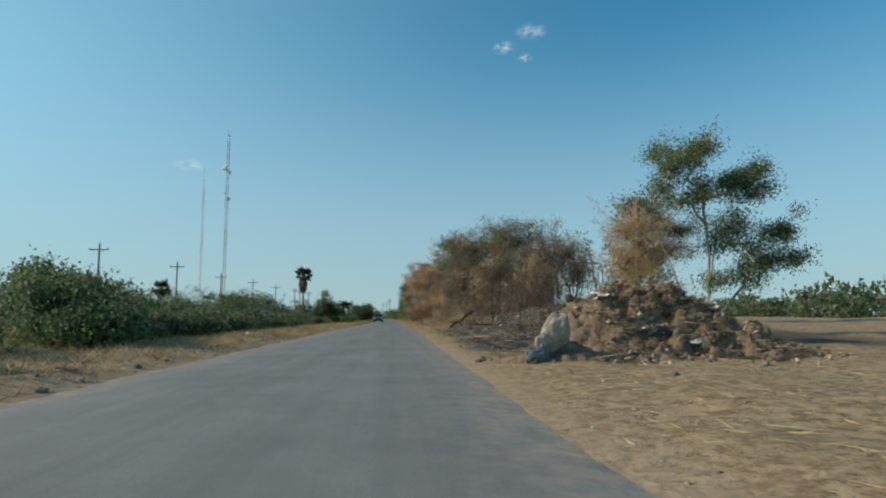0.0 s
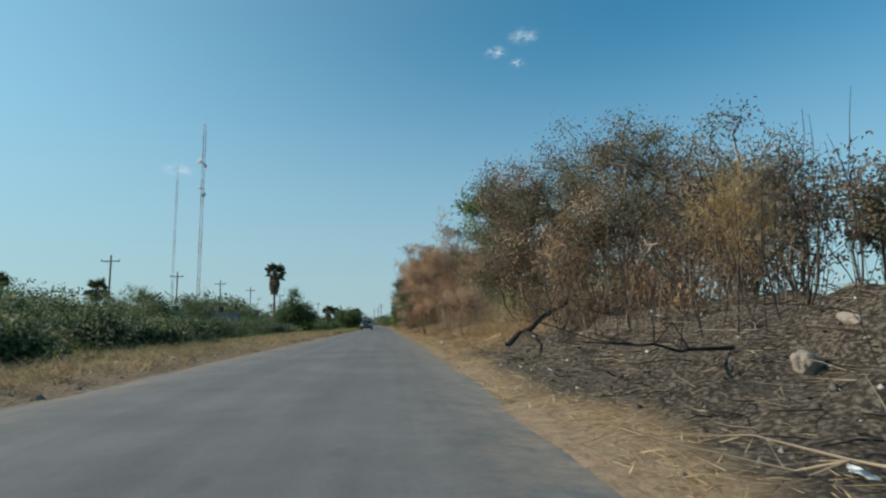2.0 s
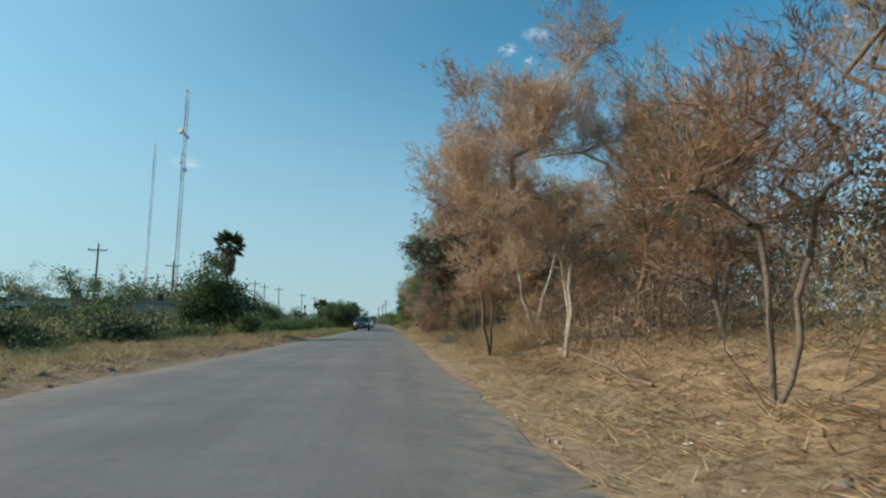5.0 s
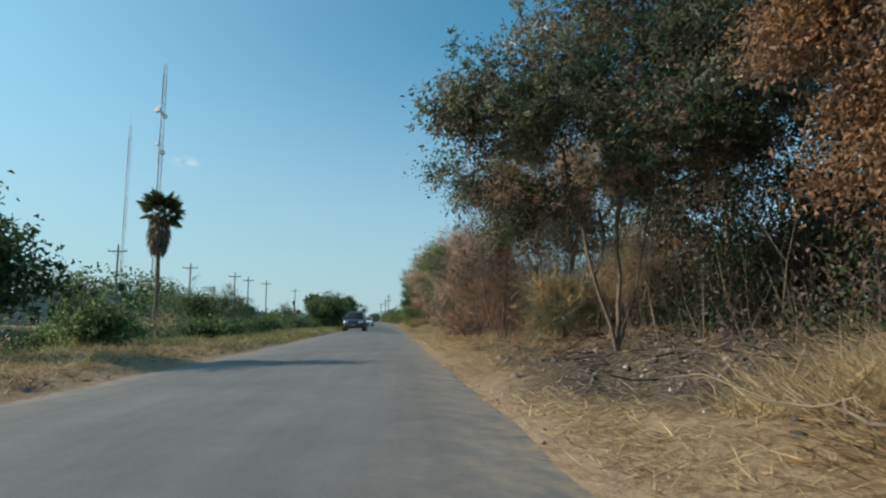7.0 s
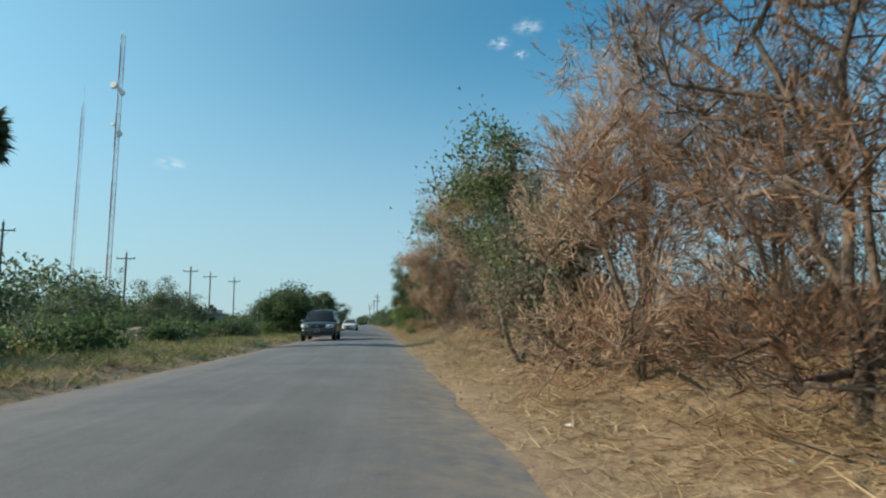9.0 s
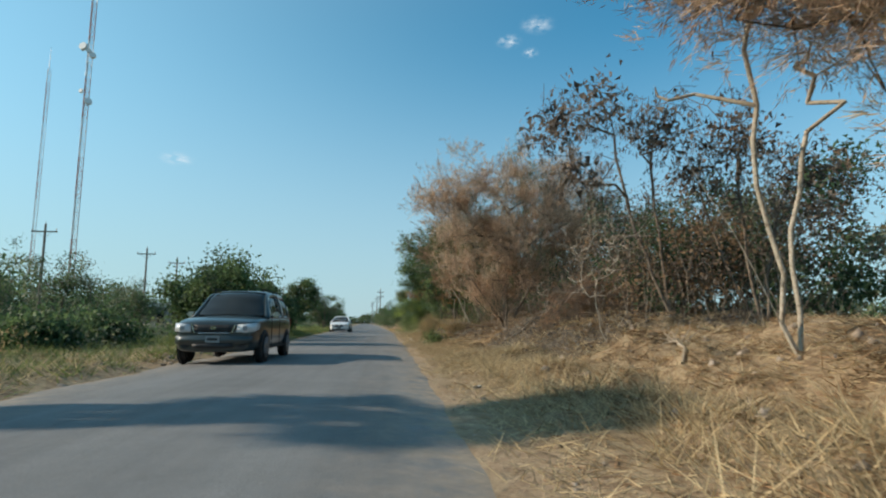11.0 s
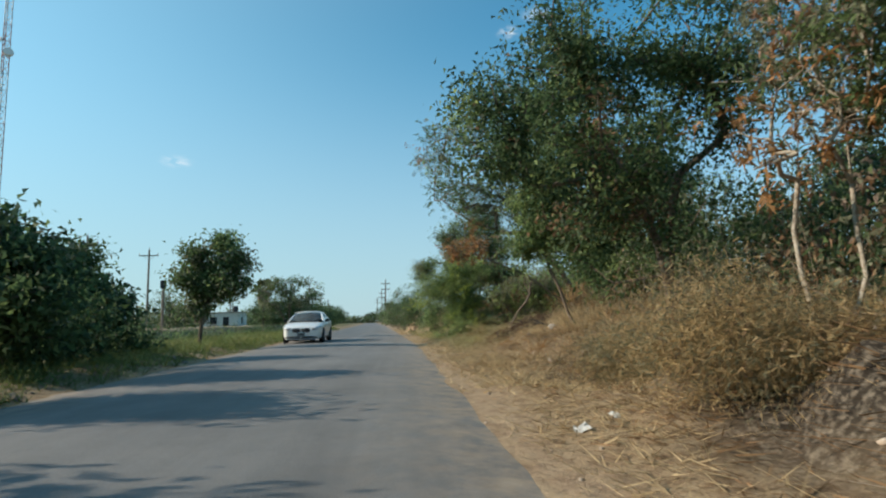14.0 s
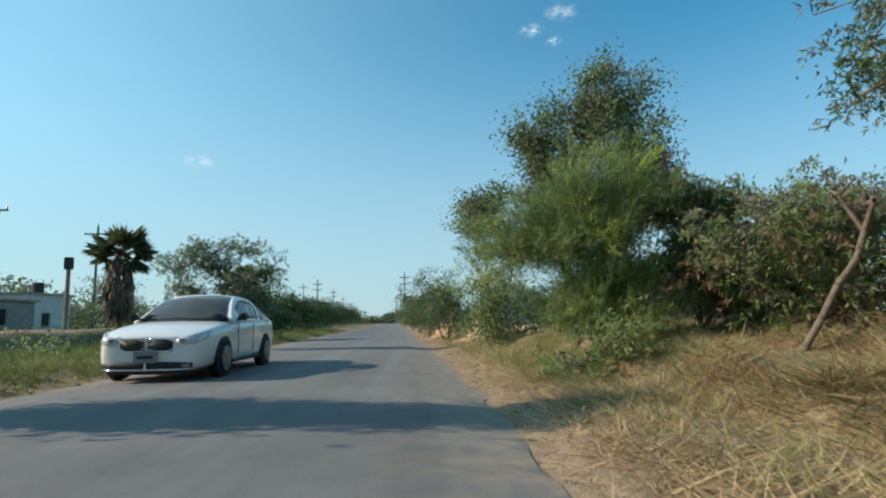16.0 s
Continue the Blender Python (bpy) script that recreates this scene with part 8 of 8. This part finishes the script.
for s in (-1, 1):
    lamp = [[(s * 0.45, -0.012, 0.615), (s * 0.60, 0.0, 0.585), (s * 0.60, 0.03, 0.72), (s * 0.47, 0.01, 0.695)], [(s * 0.60, 0.0, 0.585), (s * 0.725, 0.07, 0.605), (s * 0.725, 0.12, 0.755), (s * 0.60, 0.03, 0.72)], [(s * 0.725, 0.07, 0.605), (s * 0.845, 0.30, 0.69), (s * 0.835, 0.48, 0.81), (s * 0.725, 0.12, 0.755)]]
    head = sheet("headlamp", lamp, M_LAMP, sedan, "clear swept headlamp", 0.03)
    box_part("lamp_bowl", head, s * 0.55, -0.012, 0.65, 0.09, 0.02, 0.075, M_RIM, "grey lamp bowl", 0.009)
    x0, x1 = (0.045, 0.40) if s > 0 else (-0.40, -0.045)
    bowed("grille", sedan, x0, x1, 0.50, 0.675, -0.012, 0.35, M_TRIM, "black twin grille opening", 0.05, 0.5)
    for za, zb in ((0.675, 0.692), (0.484, 0.50)):
        bowed("grille_trim", sedan, x0, x1, za, zb, -0.03, 0.35, M_CHROME, "chrome grille surround", 0.02)
    box_part("grille_side", sedan, s * 0.037, -0.03, 0.588, 0.016, 0.03, 0.20, M_CHROME, "chrome grille surround", 0.004)
    for zz in (0.535, 0.57, 0.605, 0.64):
        bowed("grille_slat", sedan, x0 * 0.98 if s < 0 else x0 + 0.02, x1, zz, zz + 0.008, -0.032, 0.35, M_RIM, "", 0.01)
    box_part("fog_lamp", sedan, s * 0.60, 0.025, 0.265, 0.15, 0.05, 0.075, M_RIM, "grey fog lamp", 0.02)
    box_part("wiper", sedan, s * 0.28, 1.16, 1.00, 0.6, 0.02, 0.018, M_TRIM, "", 0, Matrix.Rotation(radians(4 * s), 4, "Y"))
    bowed("bonnet_crease", sedan, s * 0.44 - 0.006, s * 0.44 + 0.006, 0.70, 0.72, 0.06, 0.0, M_PAINT_W, "", 0.3, n=1)
    box_part("tail_lamp", sedan, s * 0.66, 4.68, 0.82, 0.26, 0.08, 0.14, M_RED, "red tail lamp", 0.03)
bowed("lower_intake", sedan, -0.70, 0.70, 0.215, 0.325, -0.012, 0.22, M_TRIM, "wide black lower air intake", 0.05, 0.35)
bowed("bumper_trim", sedan, -0.70, 0.70, 0.19, 0.212, -0.032, 0.22, M_CHROME, "bright strip under the intake", 0.03)
box_part("intake_post", sedan, 0, -0.03, 0.26, 0.05, 0.03, 0.13, M_PAINT_W, "", 0.01)
bowed("bumper_lip", sedan, -0.62, 0.62, 0.13, 0.185, 0.02, 0.25, M_TRIM, "black bumper lip", 0.06)
np_ = box_part("number_plate", sedan, 0, -0.045, 0.40, 0.36, 0.016, 0.18, M_PLATE, "grey number plate", 0.004)
box_part("plate_bars", np_, 0, -0.056, 0.40, 0.25, 0.006, 0.05, M_TRIM, "", 0)

# a dark sport utility vehicle
U = [(0.0, 0.66, 0.32, 0.72, 0.84), (0.04, 0.76, 0.28, 0.78, 0.90), (0.16, 0.84, 0.26, 0.86, 0.95), (0.45, 0.90, 0.26, 0.93, 1.00), (1.1, 0.915, 0.28, 0.99, 1.05), (2.2, 0.92, 0.28, 1.00, 1.06), (3.6, 0.92, 0.28, 1.02, 1.07), (4.3, 0.90, 0.30, 1.02, 1.07), (4.5, 0.85, 0.36, 0.98, 1.03)]
cab = ([(0, 1.02, 1.03), (0, 1.42, 1.34), (0, 1.86, 1.63), (0, 2.6, 1.715), (0, 3.6, 1.70), (0, 4.15, 1.60), (0, 4.44, 1.06)], 0.865, 0.66, 0.24, (1.40, 2.40, 3.30, 4.15), M_GLASS_DARK)
suv = vehicle("suv", -3.6, 118.7, "dark green sport utility vehicle facing along the road", M_PAINT_G, U, (0.88, 3.62, 0.35), 0.92, 1.03, cab, M_CHROME)
for s in (-1, 1):
    lamp = [[(s * 0.47, -0.005, 0.70), (s * 0.68, 0.02, 0.69), (s * 0.68, 0.05, 0.88), (s * 0.50, 0.0, 0.86)], [(s * 0.68, 0.02, 0.69), (s * 0.82, 0.08, 0.71), (s * 0.82, 0.13, 0.89), (s * 0.68, 0.05, 0.88)], [(s * 0.82, 0.08, 0.71), (s * 0.89, 0.26, 0.76), (s * 0.89, 0.34, 0.89), (s * 0.82, 0.13, 0.89)]]
    head = sheet("headlamp", lamp, M_LAMP, suv, "clear wide headlamp", 0.05)
    box_part("lamp_bowl", head, s * 0.66, -0.012, 0.785, 0.10, 0.03, 0.10, M_RIM, "grey lamp bowl", 0.012)
    box_part("roof_rail", suv, s * 0.58, 2.85, 1.735, 0.03, 1.9, 0.025, M_TRIM, "black roof rail", 0.01)
    for yy in (1.98, 3.72):
        box_part("rail_foot", suv, s * 0.58, yy, 1.70, 0.035, 0.10, 0.06, M_TRIM)
    box_part("fog_lamp", suv, s * 0.58, 0.03, 0.40, 0.16, 0.06, 0.09, M_TRIM, "dark fog lamp recess", 0.02)
    box_part("wiper", suv, s * 0.28, 1.04, 1.08, 0.6, 0.02, 0.018, M_TRIM, "", 0, Matrix.Rotation(radians(5 * s), 4, "Y"))
    box_part("tail_lamp", suv, s * 0.80, 4.47, 0.92, 0.14, 0.08, 0.30, M_RED, "red tail lamp", 0.03)
    box_part("grille_bracket", suv, s * 0.425, -0.035, 0.775, 0.035, 0.04, 0.20, M_CHROME, "chrome grille bracket", 0.008, Matrix.Rotation(radians(22 * s), 4, "Y"))
bowed("grille", suv, -0.41, 0.41, 0.69, 0.86, -0.01, 0.10, M_TRIM, "black grille", 0.05)
bowed("grille_bar", suv, -0.37, 0.37, 0.675, 0.69, -0.035, 0.10, M_CHROME, "chrome strip under the grille", 0.02)
for zz in (0.74, 0.79):
    bowed("grille_slat", suv, -0.39, 0.39, zz, zz + 0.014, -0.034, 0.10, M_TRIM, "", 0.02)
box_part("badge", suv, 0, -0.045, 0.79, 0.13, 0.02, 0.07, M_CHROME, "", 0.02)
bowed("bumper", suv, -0.80, 0.80, 0.42, 0.64, -0.02, 0.22, M_PAINT_G, "dark front bumper", 0.08, 0.25, 12)
bowed("lower_intake", suv, -0.42, 0.42, 0.36, 0.46, -0.035, 0.15, M_TRIM, "black lower air intake", 0.07, 0.3)
np_ = box_part("number_plate", suv, 0, -0.075, 0.55, 0.30, 0.012, 0.15, M_PLATE, "grey number plate", 0.004)
box_part("plate_bars", np_, 0, -0.084, 0.55, 0.22, 0.006, 0.05, M_TRIM, "", 0)


# ---- small clouds ----
def cloud_material():
    m = bpy.data.materials.new("thin white cloud")
    m.use_nodes = True
    n, l = m.node_tree.nodes, m.node_tree.links
    co = n.new("ShaderNodeTexCoord")
    ball = n.new("ShaderNodeTexGradient")
    ball.gradient_type = "QUADRATIC_SPHERE"
    l.new(co.outputs["Object"], ball.inputs[0])
    info = n.new("ShaderNodeObjectInfo")
    wisp = n.new("ShaderNodeTexNoise")
    wisp.noise_dimensions = "4D"
    wisp.inputs["Scale"].default_value, wisp.inputs["Detail"].default_value = 2.4, 5
    l.new(co.outputs["Object"], wisp.inputs["Vector"])
    l.new(info.outputs["Random"], wisp.inputs["W"])
    ramp = n.new("ShaderNodeValToRGB")
    ramp.color_ramp.elements[0].position, ramp.color_ramp.elements[1].position = 0.38, 0.72
    l.new(wisp.outputs["Fac"], ramp.inputs[0])
    mul = n.new("ShaderNodeMath")
    mul.operation = "MULTIPLY"
    l.new(ball.outputs["Fac"], mul.inputs[0])
    l.new(ramp.outputs[0], mul.inputs[1])
    more = n.new("ShaderNodeMath")
    more.operation, more.use_clamp = "MULTIPLY", True
    more.inputs[1].default_value = 1.5
    l.new(mul.outputs[0], more.inputs[0])
    glow = n.new("ShaderNodeEmission")
    glow.inputs[0].default_value, glow.inputs[1].default_value = (0.80, 0.92, 1.0, 1), 0.75
    clear = n.new("ShaderNodeBsdfTransparent")
    mix = n.new("ShaderNodeMixShader")
    l.new(more.outputs[0], mix.inputs[0])
    l.new(clear.outputs[0], mix.inputs[1])
    l.new(glow.outputs[0], mix.inputs[2])
    l.new(mix.outputs[0], n["Material Output"].inputs["Surface"])
    return m


M_CLOUD = cloud_material()


def cloud(at, w, h, label):
    """A thin sheet of cloud, far off."""
    bm = bmesh.new()
    bmesh.ops.create_grid(bm, x_segments=4, y_segments=4, size=1)
    me = bpy.data.meshes.new("cloud")
    bm.to_mesh(me)
    bm.free()
    me.materials.append(M_CLOUD)
    ob = new("cloud", me)
    ob.matrix_world = look(at, (0, 75, 1)) @ Matrix.Diagonal((w, h, 1, 1))
    tagged(ob, label, "cloud", "small clouds", "stuff")


def sky_at(d, dist=2400):
    return tuple(np.array(d) / np.linalg.norm(d) * dist)


cloud(sky_at((0.185, 0.941, 0.462)), 60, 34, "small wispy white cloud")
cloud(sky_at((0.232, 0.935, 0.490)), 78, 42, "small wispy white cloud")
cloud(sky_at((0.222, 0.945, 0.446)), 40, 25, "faint wisp of cloud")
cloud(sky_at((-0.352, 1.0, 0.263)), 75, 32, "small wispy white cloud")
